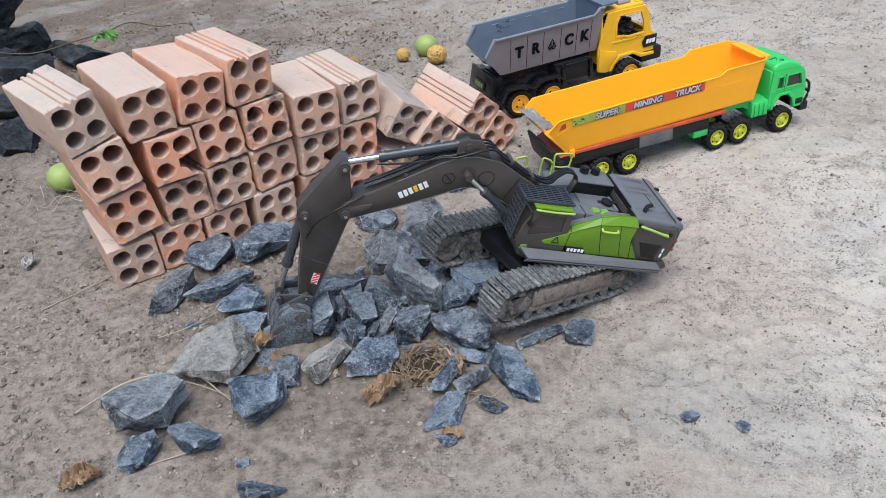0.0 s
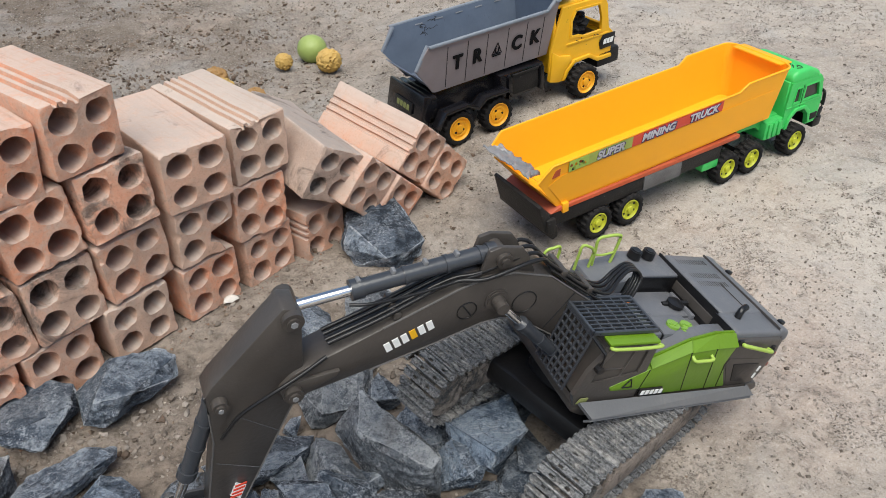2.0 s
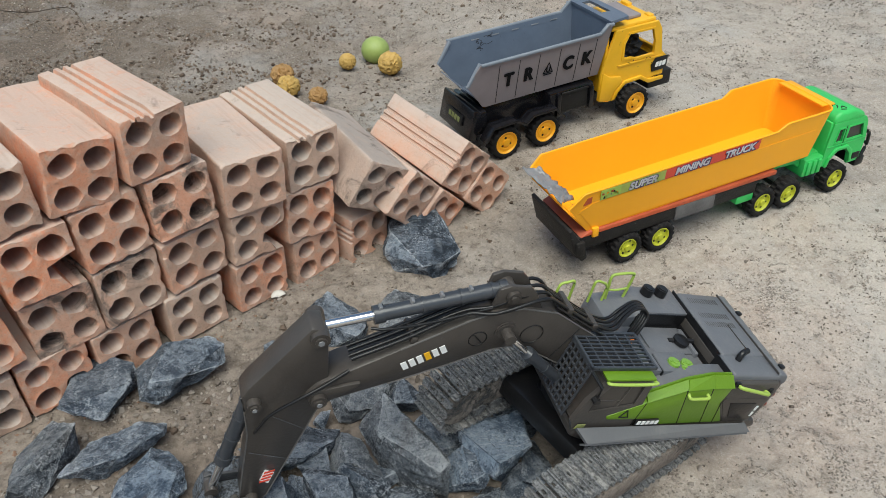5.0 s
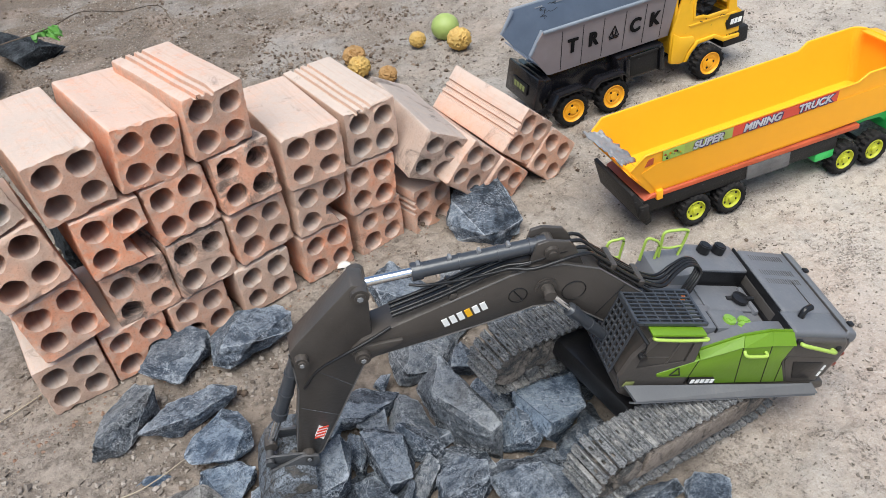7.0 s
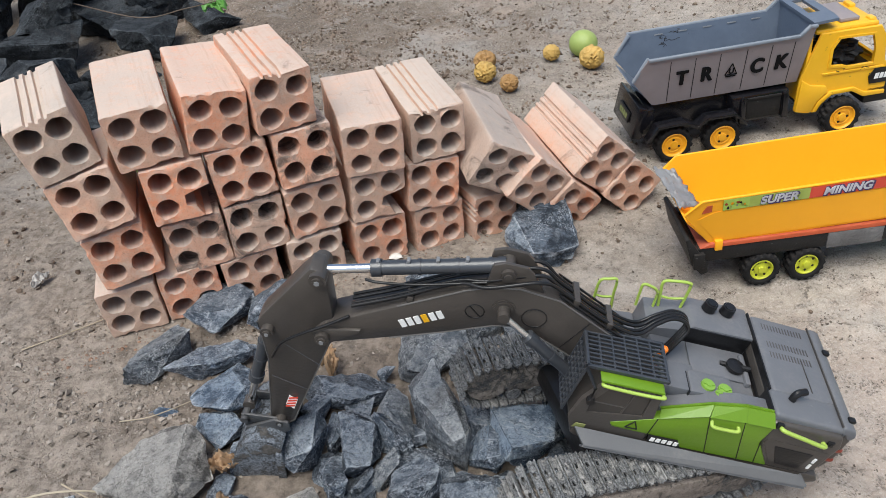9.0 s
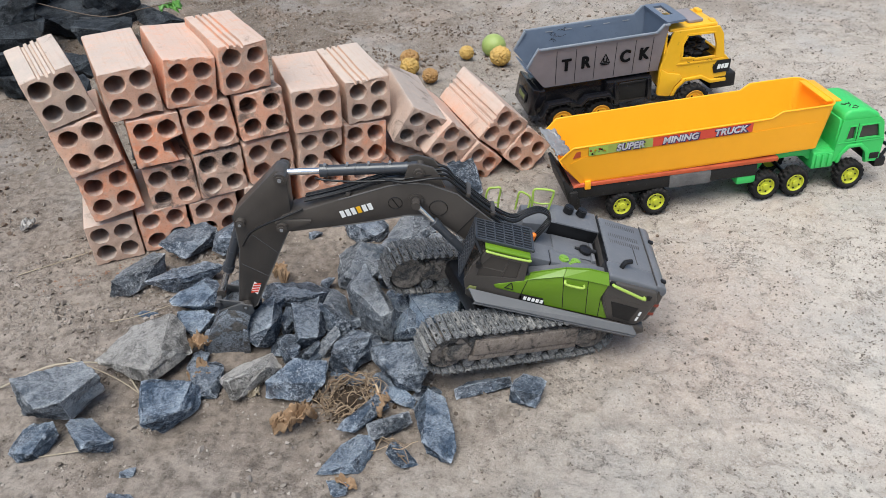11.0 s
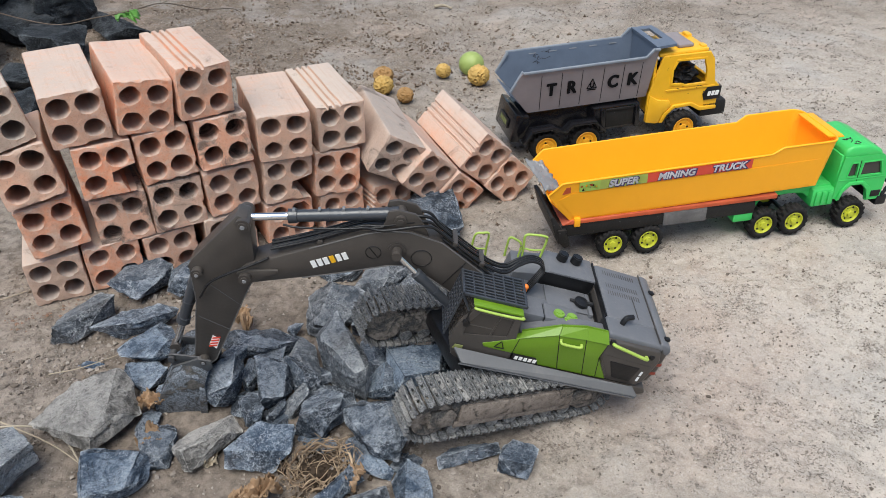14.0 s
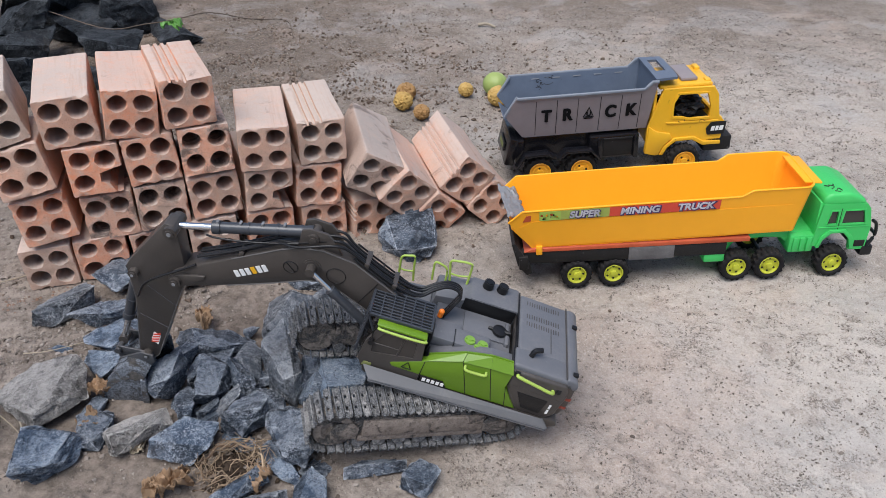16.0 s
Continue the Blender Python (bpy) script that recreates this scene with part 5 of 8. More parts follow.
def holed(bm, outer, holes, y0, y1):
    """A plate in x and z with openings through it."""
    rims = []
    for loop in [outer] + holes:
        a = [bm.verts.new((x, y0, z)) for x, z in loop]
        b = [bm.verts.new((x, y1, z)) for x, z in loop]
        n = len(loop)
        for i in range(n):
            bm.faces.new((a[i], a[(i + 1) % n], b[(i + 1) % n], b[i]))
        rims.append((a, b))
    for side in (0, 1):
        es = [bm.edges.get((r[side][i], r[side][(i + 1) % len(r[side])])) for r in rims for i in range(len(r[side]))]
        bmesh.ops.triangle_fill(bm, edges=es, use_beauty=True)
    bmesh.ops.recalc_face_normals(bm, faces=bm.faces)


def lathe(bm, prof, n=24, m=None, caps=True):
    """prof: (radius, along y) pairs turned about the y axis."""
    rings = []
    for r, y in prof:
        rings.append([bm.verts.new((r * math.cos(6.2832 * j / n), y, r * math.sin(6.2832 * j / n))) for j in range(n)])
    for p, q in zip(rings, rings[1:]):
        for j in range(n):
            bm.faces.new((p[j], p[(j + 1) % n], q[(j + 1) % n], q[j]))
    if caps:
        bm.faces.new(rings[0])
        bm.faces.new(rings[-1][::-1])
    vs = [v for r in rings for v in r]
    bmesh.ops.recalc_face_normals(bm, faces=list({f for v in vs for f in v.link_faces}))
    if m:
        bmesh.ops.transform(bm, matrix=m, verts=vs)


def wheel(parent, x, y, z, r, w, rim_mat, out, lugs=17, ringed=False):
    """out: +1 when the visible side looks to +y, else -1."""
    bm = bmesh.new()
    n = lugs * 4
    prof = [(0.60, -0.40, 0), (0.72, -0.49, 0), (0.84, -0.50, 0), (0.92, -0.42, 1), (0.93, -0.03, 1), (0.93, 0.03, 2), (0.92, 0.42, 2), (0.84, 0.50, 0), (0.72, 0.49, 0), (0.60, 0.40, 0)]
    rings = []
    for k, yy, half in prof:
        ring = []
        for j in range(n):
            raised = half == 1 and j % 4 < 2 or half == 2 and (j + 2) % 4 < 2
            kk = r * (k + (0.075 if raised else 0.0))
            a = 6.2832 * (j + (0.5 if yy > 0 else 0.0)) / n
            ring.append(bm.verts.new((kk * math.cos(a), w * yy, kk * math.sin(a))))
        rings.append(ring)
    for p, q in zip(rings, rings[1:]):
        for j in range(n):
            bm.faces.new((p[j], p[(j + 1) % n], q[(j + 1) % n], q[j]))
    bmesh.ops.recalc_face_normals(bm, faces=bm.faces)
    t = part("wheel", bm, RUBBER, parent, "black knobbly rubber tyre", 28)
    t.matrix_local = pose(x, y, z, 0, 37 * x / r)
    bm = bmesh.new()
    o = out * w / 2
    if ringed:
        prof = [(0.1, -0.8), (0.69, -0.8), (0.69, 0.90), (0.65, 0.97), (0.61, 0.90), (0.58, 0.72), (0.46, 0.66), (0.44, 0.76), (0.38, 0.78), (0.36, 0.68), (0.22, 0.70), (0.20, 0.90), (0.07, 0.92)]
    else:
        prof = [(0.1, -0.8), (0.61, -0.8), (0.61, 0.86), (0.56, 0.9), (0.50, 0.55), (0.36, 0.5), (0.34, 0.62), (0.20, 0.66), (0.18, 0.95), (0.08, 0.97)]
    lathe(bm, [(r * k, o * yy) for k, yy in prof], 28)
    part("rim", bm, rim_mat, t, "moulded plastic wheel rim", 35)
    for i in range(3 if ringed else 6):
        bm = bmesh.new()
        a = 6.2832 * i / (3 if ringed else 6)
        k0, deep = (0.29, 0.66) if ringed else (0.43, 0.42)
        c, k = r * k0 * math.cos(a), r * k0 * math.sin(a)
        rod(bm, (c, o * deep, k), (c, o * (deep + 0.07 if ringed else 0.58), k), r * 0.07, n=8)
        part("bolt_hole", bm, RUBBER if ringed else BLACK, t)
    return t


# ---- yellow toy dump truck ----
def sheet(bm, quad, t):
    """A four-cornered panel of thickness t, on the side its normal looks away from."""
    q = [Vector(p) for p in quad]
    n = (q[1] - q[0]).cross(q[3] - q[0]).normalized() * t
    a = [bm.verts.new(p) for p in q]
    b = [bm.verts.new(p - n) for p in q]
    bm.faces.new(a)
    bm.faces.new(b[::-1])
    for i in range(4):
        bm.faces.new((a[i], b[i], b[(i + 1) % 4], a[(i + 1) % 4]))


def side_wall(bm, outline, s, y0, z0, slope, t):
    """One leaning side of a bed: the outline in x and z, y growing with height."""
    vs = prism(bm, outline, y0 - t, y0)
    for v in vs:
        v.co.y = s * (v.co.y + slope * (v.co.z - z0))
    bmesh.ops.recalc_face_normals(bm, faces=list({f for v in vs for f in v.link_faces}))


def dump_truck():
    truck = empty("toy_dump_truck", pose(0.3307, 1.8352, 0.0136, 0, -3.57, 17.16), "yellow toy dump truck with a grey tipping bed, dusty", "toy truck")
    # tipping bed: flared sides, raised front shield, open tail
    W, w = 0.066, 0.046
    rim = [(-0.160, 0.160), (-0.134, 0.199), (0.124, 0.199), (0.140, 0.214), (0.150, 0.214)]
    foot = [(-0.122, 0.106), (-0.116, 0.104), (0.118, 0.104), (0.130, 0.104), (0.140, 0.104)]
    slope = (W - w) / 0.095
    bm = bmesh.new()
    for s in (-1, 1):
        side_wall(bm, rim + foot[::-1], s, w, 0.104, slope, 0.003)
    body = part("tipping_bed", bm, BED, truck, "scuffed grey plastic tipping bed", 25)
    bm = bmesh.new()
    for s in (-1, 1):
        side_wall(bm, [(x, z - 0.001) for x, z in rim] + [(x, z + 0.002) for x, z in foot[::-1]], s, w - 0.0036, 0.104, slope, 0.0008)
        part("bed_lining", bm, BED_IN, body, "blue-grey inner wall with scratches", 25)
        bm = bmesh.new()
    sheet(bm, [(-0.158, -w, 0.150), (-0.116, -w, 0.108), (-0.116, w, 0.108), (-0.158, w, 0.150)], 0.002)
    sheet(bm, [(-0.116, -w, 0.108), (0.137, -w, 0.108), (0.137, w, 0.108), (-0.116, w, 0.108)], 0.002)
    sheet(bm, [(0.137, -w, 0.108), (0.149, -W, 0.214), (0.149, W, 0.214), (0.137, w, 0.108)], 0.003)
    bmesh.ops.recalc_face_normals(bm, faces=bm.faces)
    part("bed_lining", bm, BED_IN, body, "blue-grey inner walls with scratches", 25)
    # pale slots near the top of the far inner wall, and a dark scuff
    for k in range(5):
        bm = bmesh.new()
        x = -0.085 + k * 0.045
        box(bm, x, x + 0.016, -0.0005, 0.0005, -0.0010, 0.0010)
        sl = part("slot", bm, SILVER, body, "pale moulded slot")
        sl.matrix_local = pose(0, w + slope * 0.086 - 0.0052, 0.190, -math.degrees(math.atan(slope)), 0, 0)
    rng = random.Random(4)
    for k in range(7):
        bm = bmesh.new()
        x, z = -0.066 + rng.uniform(-0.014, 0.018), 0.184 + rng.uniform(-0.010, 0.008)
        mark = []
        for j in range(6):
            mark.append((x, w + slope * (z - 0.104) - 0.0044, z))
            x, z = x + rng.uniform(-0.006, 0.009), min(0.194, z + rng.uniform(-0.005, 0.004))
        pipe(bm, arc(mark, 3), rng.uniform(0.0004, 0.0009), 5)
        part("scuff", bm, WORN, body, "dark scuff mark")
    # rim rail all round
    bm = bmesh.new()
    for s in (-1, 1):
        for (x0, z0), (x1, z1) in zip(rim, rim[1:]):
            L = math.hypot(x1 - x0, z1 - z0)
            box(bm, -0.0006, L + 0.0006, -0.0036, 0.0030, -0.0034, 0.0010, 0.0008, pose(x0, s * (w + slope * (z0 - 0.104)), z0, 0, -math.degrees(math.atan2(z1 - z0, x1 - x0)), 0))
    part("rim_rail", bm, RIM_WORN, body, "pale worn rim of the bed", 30)
    # upright ribs on the outside
    for s in (-1, 1):
        for x in (-0.095, -0.052, -0.009, 0.037, 0.080, 0.119):
            bm = bmesh.new()
            box(bm, x - 0.0006, x + 0.0006, -0.0010, 0.0004, 0.108, 0.190)
            r = part("rib", bm, WORN, body)
            lean = math.degrees(math.atan2(W - w, 0.095))
            r.matrix_local = pose(0, s * (w - 0.0), 0.104, -s * lean, 0, 0) @ pose(0, 0.0005 if s < 0 else -0.0005, -0.104) if s < 0 else pose(0, w, 0.104, -lean, 0, 0) @ pose(0, 0.0, -0.104, 0, 0, 0)
    # front shield over the cab, with a slot
    bm = bmesh.new()
    holed(bm, [(0.146, -W), (0.190, -W + 0.004), (0.193, -0.04), (0.193, 0.04), (0.190, W - 0.004), (0.146, W)], [[(0.158, -0.02), (0.178, -0.02), (0.178, 0.045), (0.158, 0.045)]], -0.0025, 0.0025)
    bmesh.ops.transform(bm, matrix=Matrix(((1, 0, 0, 0), (0, 0, 1, 0), (0, 1, 0, 0.2145), (0, 0, 0, 1))), verts=bm.verts)
    bmesh.ops.recalc_face_normals(bm, faces=bm.faces)
    part("cab_shield", bm, BED_IN, body, "blue-grey shield over the cab with a slot", 25)
    # lettering on the near side: the panel leans outwards
    lean = math.degrees(math.atan2(W - w, 0.095))
    side = pose(0, -w - 0.0095, 0.152) @ pose(0, 0, 0, 90 + lean * 1.0, 0, 0)
    for ch, x in (("T", -0.073), ("R", -0.030), ("C", 0.059), ("K", 0.101)):
        bold("letter", ch, 0.0345, side @ pose(x, 0, 0.0022) @ Matrix.Diagonal((0.92, 1.14, 1, 1)), PRINT, body, 0.0, 0.0015)
    bm = bmesh.new()
    pts = [(-0.0105, -0.008), (0.0105, -0.008), (0.0, 0.014)]
    for a, b in zip(pts, pts[1:] + pts[:1]):
        rod(bm, (a[0], a[1], 0), (b[0], b[1], 0), 0.0009, n=6)
    box(bm, -0.009, 0.009, -0.0125, -0.0105, -0.0004, 0.0004)
    t = part("warning_triangle", bm, PRINT, body, "small printed triangle sign")
    t.matrix_local = side @ pose(0.014, 0, 0.0022)
    writing("letter", "U", 0.014, side @ pose(0.014, -0.0015, 0.0022), PRINT, body, 0.0004, 0.0, 0.0006)
    # chassis, mudguards, tail frame
    bm = bmesh.new()
    box(bm, -0.135, 0.128, -0.036, 0.036, 0.040, 0.100, 0.004)
    box(bm, 0.020, 0.124, -0.058, 0.058, 0.046, 0.098, 0.004)
    box(bm, -0.150, -0.118, -0.058, 0.058, 0.060, 0.102, 0.005)
    part("chassis", bm, GLOSS, truck, "black plastic chassis", 35)
    for s in (-1, 1):
        for x in (0.040, 0.117):
            bm = bmesh.new()
            prism(bm, [(x - 0.005, 0.046), (x + 0.005, 0.046), (x + 0.004, 0.090), (x, 0.097), (x - 0.005, 0.092)], s * 0.0600 - 0.004, s * 0.0600 + 0.004, 0.0012)
            part("post", bm, GLOSS, truck, "black side post", 30)
        bm = bmesh.new()
        box(bm, 0.048, 0.109, s * 0.0585 - 0.001, s * 0.0585 + 0.001, 0.052, 0.090, 0.0015)
        box(bm, 0.048, 0.109, s * 0.060 - 0.002, s * 0.060 + 0.002, 0.0895, 0.0935, 0.001)
        part("side_panel", bm, WORN, truck, "scuffed black side panel", 30)
    for s in (-1, 1):
        bm = bmesh.new()
        top = [(-0.140, 0.052), (-0.122, 0.080), (-0.072, 0.082), (-0.050, 0.070), (-0.034, 0.083), (0.018, 0.083), (0.040, 0.058), (0.037, 0.055), (0.016, 0.078), (-0.032, 0.078), (-0.050, 0.064), (-0.073, 0.077), (-0.120, 0.075), (-0.136, 0.050)]
        prism(bm, top, s * 0.074 - 0.014, s * 0.074 + 0.010, 0.001)
        part("mudguard", bm, GLOSS, truck, "black moulded mudguard", 25)
    bm = bmesh.new()
    prism(bm, [(-0.162, 0.050), (-0.142, 0.046), (-0.130, 0.102), (-0.147, 0.110)], -0.060, 0.060, 0.003)
    tail = part("tail_frame", bm, GLOSS, truck, "black tail frame with a small plate", 35)
    bm = bmesh.new()
    box(bm, -0.002, 0.001, -0.030, 0.030, -0.010, 0.010, 0.0008)
    pl = part("plate", bm, BLACK, tail, "black plate with yellowish bars")
    pl.matrix_local = pose(-0.157, 0, 0.078, 0, 14, 0)
    for y in (-0.018, -0.007, 0.004, 0.015):
        bm = bmesh.new()
        box(bm, -0.0026, 0.0, y - 0.004, y + 0.004, -0.005, 0.005)
        part("plate_bar", bm, PLATE, pl)
    # cab
    out = [(0.136, 0.052), (0.158, 0.046), (0.174, 0.048), (0.181, 0.062), (0.197, 0.075), (0.236, 0.076), (0.254, 0.064), (0.262, 0.060), (0.296, 0.062), (0.300, 0.112), (0.288, 0.124), (0.281, 0.172), (0.270, 0.190), (0.166, 0.192), (0.152, 0.150), (0.139, 0.110)]
    win = [(0.190, 0.130), (0.212, 0.128), (0.222, 0.124), (0.266, 0.124), (0.266, 0.150), (0.258, 0.176), (0.200, 0.178), (0.190, 0.160)]
    for s in (-1, 1):
        bm = bmesh.new()
        holed(bm, out, [win], s * 0.057 - 0.003, s * 0.057 + 0.003)
        bmesh.ops.bevel(bm, geom=[e for e in bm.edges if e.calc_face_angle(0) > 1.2], offset=0.001, segments=1, affect="EDGES")
        sp = part("cab_side", bm, YELLOW, truck, "yellow plastic cab side with an open window", 30)
        bm = bmesh.new()
        y0 = s * 0.0612
        arch = [(0.167, 0.046), (0.176, 0.066), (0.196, 0.082), (0.238, 0.083), (0.260, 0.070), (0.296, 0.069), (0.296, 0.062), (0.258, 0.062), (0.235, 0.076), (0.199, 0.075), (0.183, 0.061), (0.175, 0.046)]
        prism(bm, arch, y0 - 0.003, y0 + 0.003, 0.001)
        part("wheel_arch", bm, YELLOW, sp, "raised yellow wheel arch", 30)
        bm = bmesh.new()
        prism(bm, [(0.136, 0.052), (0.158, 0.046), (0.166, 0.047), (0.174, 0.066), (0.192, 0.083), (0.186, 0.094), (0.158, 0.100), (0.141, 0.112)], y0 - 0.003, y0 + 0.0035, 0.0015)
        part("skirt", bm, YELLOW, sp, "raised yellow skirt behind the wheel", 30)
        bm = bmesh.new()
        wide = [(0.228 + (px - 0.228) * 1.13, 0.151 + (pz - 0.151) * 1.15) for px, pz in win]
        holed(bm, wide, [win], s * 0.0605 - 0.0012, s * 0.0605 + 0.0012)
        part("window_frame", bm, YELLOW, sp, "raised yellow window frame", 30)
        bm = bmesh.new()
        prism(bm, [(0.176, 0.118), (0.286, 0.1165), (0.289, 0.1125), (0.180, 0.1135)], s * 0.0605 - 0.0014, s * 0.0605 + 0.0018, 0.0007)
        part("ledge", bm, YELLOW, sp, "moulded ledge below the window", 30)
        rng = random.Random(31 + s)
        for k in range(7):
            bm = bmesh.new()
            x = rng.choice((0.200, 0.222, 0.250, 0.262)) + rng.uniform(-0.007, 0.007)
            r = rng.uniform(0.0003, 0.0008)
            z = 0.1170 + rng.choice((0, 0, 0, -0.012, 0.004)) + rng.uniform(-0.002, 0.002)
            rod(bm, (x, s * 0.0602, z + r), (x + rng.uniform(-0.006, 0.006), s * 0.0626, z - r), r, n=6)
            part("dirt_fleck", bm, WORN, sp)
    bm = bmesh.new()
    box(bm, 0.158, 0.268, -0.055, 0.055, 0.188, 0.197, 0.004)
    box(bm, 0.254, 0.266, 0.020, 0.044, 0.195, 0.203, 0.003)
    box(bm, 0.254, 0.266, -0.048, -0.030, 0.195, 0.201, 0.003)
    box(bm, 0.148, 0.155, -0.055, 0.055, 0.060, 0.188, 0.002)
    box(bm, 0.278, 0.299, -0.055, 0.055, 0.076, 0.118, 0.004)
    sheet(bm, [(0.289, -0.055, 0.118), (0.289, 0.055, 0.118), (0.280, 0.055, 0.132), (0.280, -0.055, 0.132)], 0.004)
    part("cab_shell", bm, YELLOW, truck, "yellow roof, back and nose of the cab", 30)
    bm = bmesh.new()
    box(bm, 0.206, 0.240, -0.040, 0.040, 0.1975, 0.2045, 0.002)
    part("roof_sign", bm, BED, truck, "grey sign board on the cab roof")
    bm = bmesh.new()
    box(bm, 0.150, 0.278, -0.053, 0.053, 0.100, 0.112, 0.002)
    part("cab_floor", bm, BLACK, truck, "dark floor inside the cab")
    bm = bmesh.new()
    bmesh.ops.create_icosphere(bm, subdivisions=4, radius=1.0)
    for v in bm.verts:
        p = v.co.copy()
        k = 1 + 0.45 * noise.noise(p * 2.3) - 0.35 * abs(noise.noise(p * 4.1)) + 0.2 * noise.noise(p * 8)
        v.co = Vector((0.222 + p.x * 0.046 * k, p.y * 0.044 * k, 0.132 + max(-0.6, p.z) * 0.030 * k))
    part("crumpled_filling", bm, WORN, truck, "dark crumpled stuff inside the cab", 20)
    bm = bmesh.new()
    prism(bm, [(0.266, 0.084), (0.302, 0.084), (0.304, 0.112), (0.272, 0.112), (0.262, 0.098)], -0.0625, -0.0600, 0.0005)
    emb = part("emblem", bm, BLACK, truck, "black sticker with a light emblem")
    bm = bmesh.new()
    for k, wd in ((0, 0.007), (0.009, 0.006), (0.017, 0.008)):
        prism(bm, [(0.272 + k, 0.093), (0.272 + k + wd, 0.093), (0.274 + k + wd, 0.103), (0.274 + k, 0.103)], -0.0634, -0.0624)
    part("emblem_bars", bm, WHITE, emb, "white slanted bars")
    bm = bmesh.new()
    box(bm, 0.262, 0.322, -0.060, 0.060, 0.044, 0.078, 0.005)
    part("bumper", bm, WORN, truck, "scuffed dark bumper")
    for y in (-0.062, 0.062):
        for x in (-0.088, 0.0, 0.218):
            wheel(truck, x, y * 1.06, 0.034, 0.034, 0.028, RIM_YELLOW, 1 if y > 0 else -1, ringed=True)
    return truck


dump_truck()


# ---- green toy lorry with an orange trailer ----
def mining_lorry():
    lorry = empty("toy_lorry", pose(0.364, 1.4432, 0.0056, 0, -3.39, 13.88) @ Matrix.Diagonal((0.95, 1, 1, 1)), "green toy lorry with a long orange dumper trailer on bare earth", "toy truck")
    W, w = 0.062, 0.052
    # trailer tub
    rim = [(-0.122, 0.140), (-0.098, 0.161), (0.100, 0.166), (0.270, 0.169), (0.288, 0.180), (0.374, 0.181)]
    foot = [(-0.082, 0.086), (-0.070, 0.084), (0.100, 0.088), (0.250, 0.091), (0.270, 0.092), (0.368, 0.094)]
    slope = (W - w) / 0.075

    def along(line, t):
        """The point at share t of a line of (x, z) points, by x."""
        x = line[0][0] + (line[-1][0] - line[0][0]) * t
        for (xa, za), (xb, zb) in zip(line, line[1:]):
            if x <= xb + 1e-9:
                return x, za + (zb - za) * (x - xa) / (xb - xa)
        return line[-1]

    def half(z):
        return w + slope * (z - 0.088)

    # one shell: near wall, rounded front, far wall, then the floor
    marks = sorted({(x - rim[0][0]) / (rim[-1][0] - rim[0][0]) for x, z in rim} | {k / 24 for k in range(25)})
    top, low = [], []
    for t in marks:
        (xr, zr), (xf, zf) = along(rim, t), along(foot, t)
        top.append((xr, -half(zr), zr))
        low.append((xf, -half(zf), zf))
    (xr, zr), (xf, zf) = rim[-1], foot[-1]
    for k in range(1, 7):
        a = 1.5708 * k / 6
        top.append((xr + 0.018 * math.sin(a), -half(zr) + 0.020 * (1 - math.cos(a)), zr))
        low.append((xf + 0.010 * math.sin(a), -half(zf) + 0.014 * (1 - math.cos(a)), zf))
    top += [(x, -y, z) for x, y, z in top[::-1]]
    low += [(x, -y, z) for x, y, z in low[::-1]]
    bm = bmesh.new()
    tv, lv = [bm.verts.new(p) for p in top], [bm.verts.new(p) for p in low]
    n = len(tv)
    for i in range(n - 1):
        bm.faces.new((lv[i], lv[i + 1], tv[i + 1], tv[i]))
    for i in range(n // 2 - 1):
        bm.faces.new((lv[i], lv[n - 1 - i], lv[n - 2 - i], lv[i + 1]))
    bmesh.ops.recalc_face_normals(bm, faces=bm.faces)
    tub = part("trailer_tub", bm, BIN, lorry, "bright orange plastic dumper tub", 0)
    thick = tub.modifiers.new("thick", "SOLIDIFY")
    thick.thickness, thick.offset = 0.0024, 0.0
    bm = bmesh.new()
    sheet(bm, [(-0.116, -w - 0.004, 0.128), (-0.080, -w, 0.0865), (-0.080, w, 0.0865), (-0.116, w + 0.004, 0.128)], 0.0022)
    part("tail_slope", bm, BIN, tub, "rising orange tail of the tub floor", 30)
    for s in (-1, 1):
        bm = bmesh.new()
        side_wall(bm, [(-0.104, 0.130), (-0.080, 0.1410), (0.362, 0.1500), (0.360, 0.096), (-0.072, 0.0865)], s, w + 0.0020, 0.088, slope, 0.0012)
        bmesh.ops.bevel(bm, geom=list(bm.edges), offset=0.0006, segments=2, affect="EDGES")
        part("side_panel", bm, BIN, tub, "slightly raised orange lower side of the tub", 40)
    bm = bmesh.new()
    pipe(bm, [(x, y + (0.0006 if y > 0 else -0.0006), z - 0.0004) for x, y, z in top], 0.0019, 8)
    part("tub_rim", bm, BIN, tub, "rounded orange rim of the tub", 60)
    bm = bmesh.new()
    prism(bm, [(rim[-1][0] + 0.004, 0.1785), (rim[-1][0] + 0.034, 0.1765), (rim[-1][0] + 0.034, 0.1795), (rim[-1][0] + 0.004, 0.1820)], -W + 0.014, W - 0.014, 0.001)
    part("front_lip", bm, BIN, tub, "orange lip reaching over the cab", 30)
    bm = bmesh.new()
    sheet(bm, [(-0.098, -half(0.1420) - 0.0020, 0.1400), (-0.084, -half(0.1425) - 0.0020, 0.1420), (-0.084, -half(0.1525) - 0.0020, 0.1530), (-0.092, -half(0.1520) - 0.0020, 0.1520)], 0.0018)
    part("notch", bm, RED, tub, "small dark notch in the tub side")
    bm = bmesh.new()
    box(bm, -0.074, -0.063, -w - 0.0075, -w + 0.003, 0.074, 0.090, 0.001)
    part("lug", bm, BIN, tub, "orange lug under the tub")
    # sticker on the near side
    lean = math.degrees(math.atan2(W - w, 0.09))
    rise = 1.2
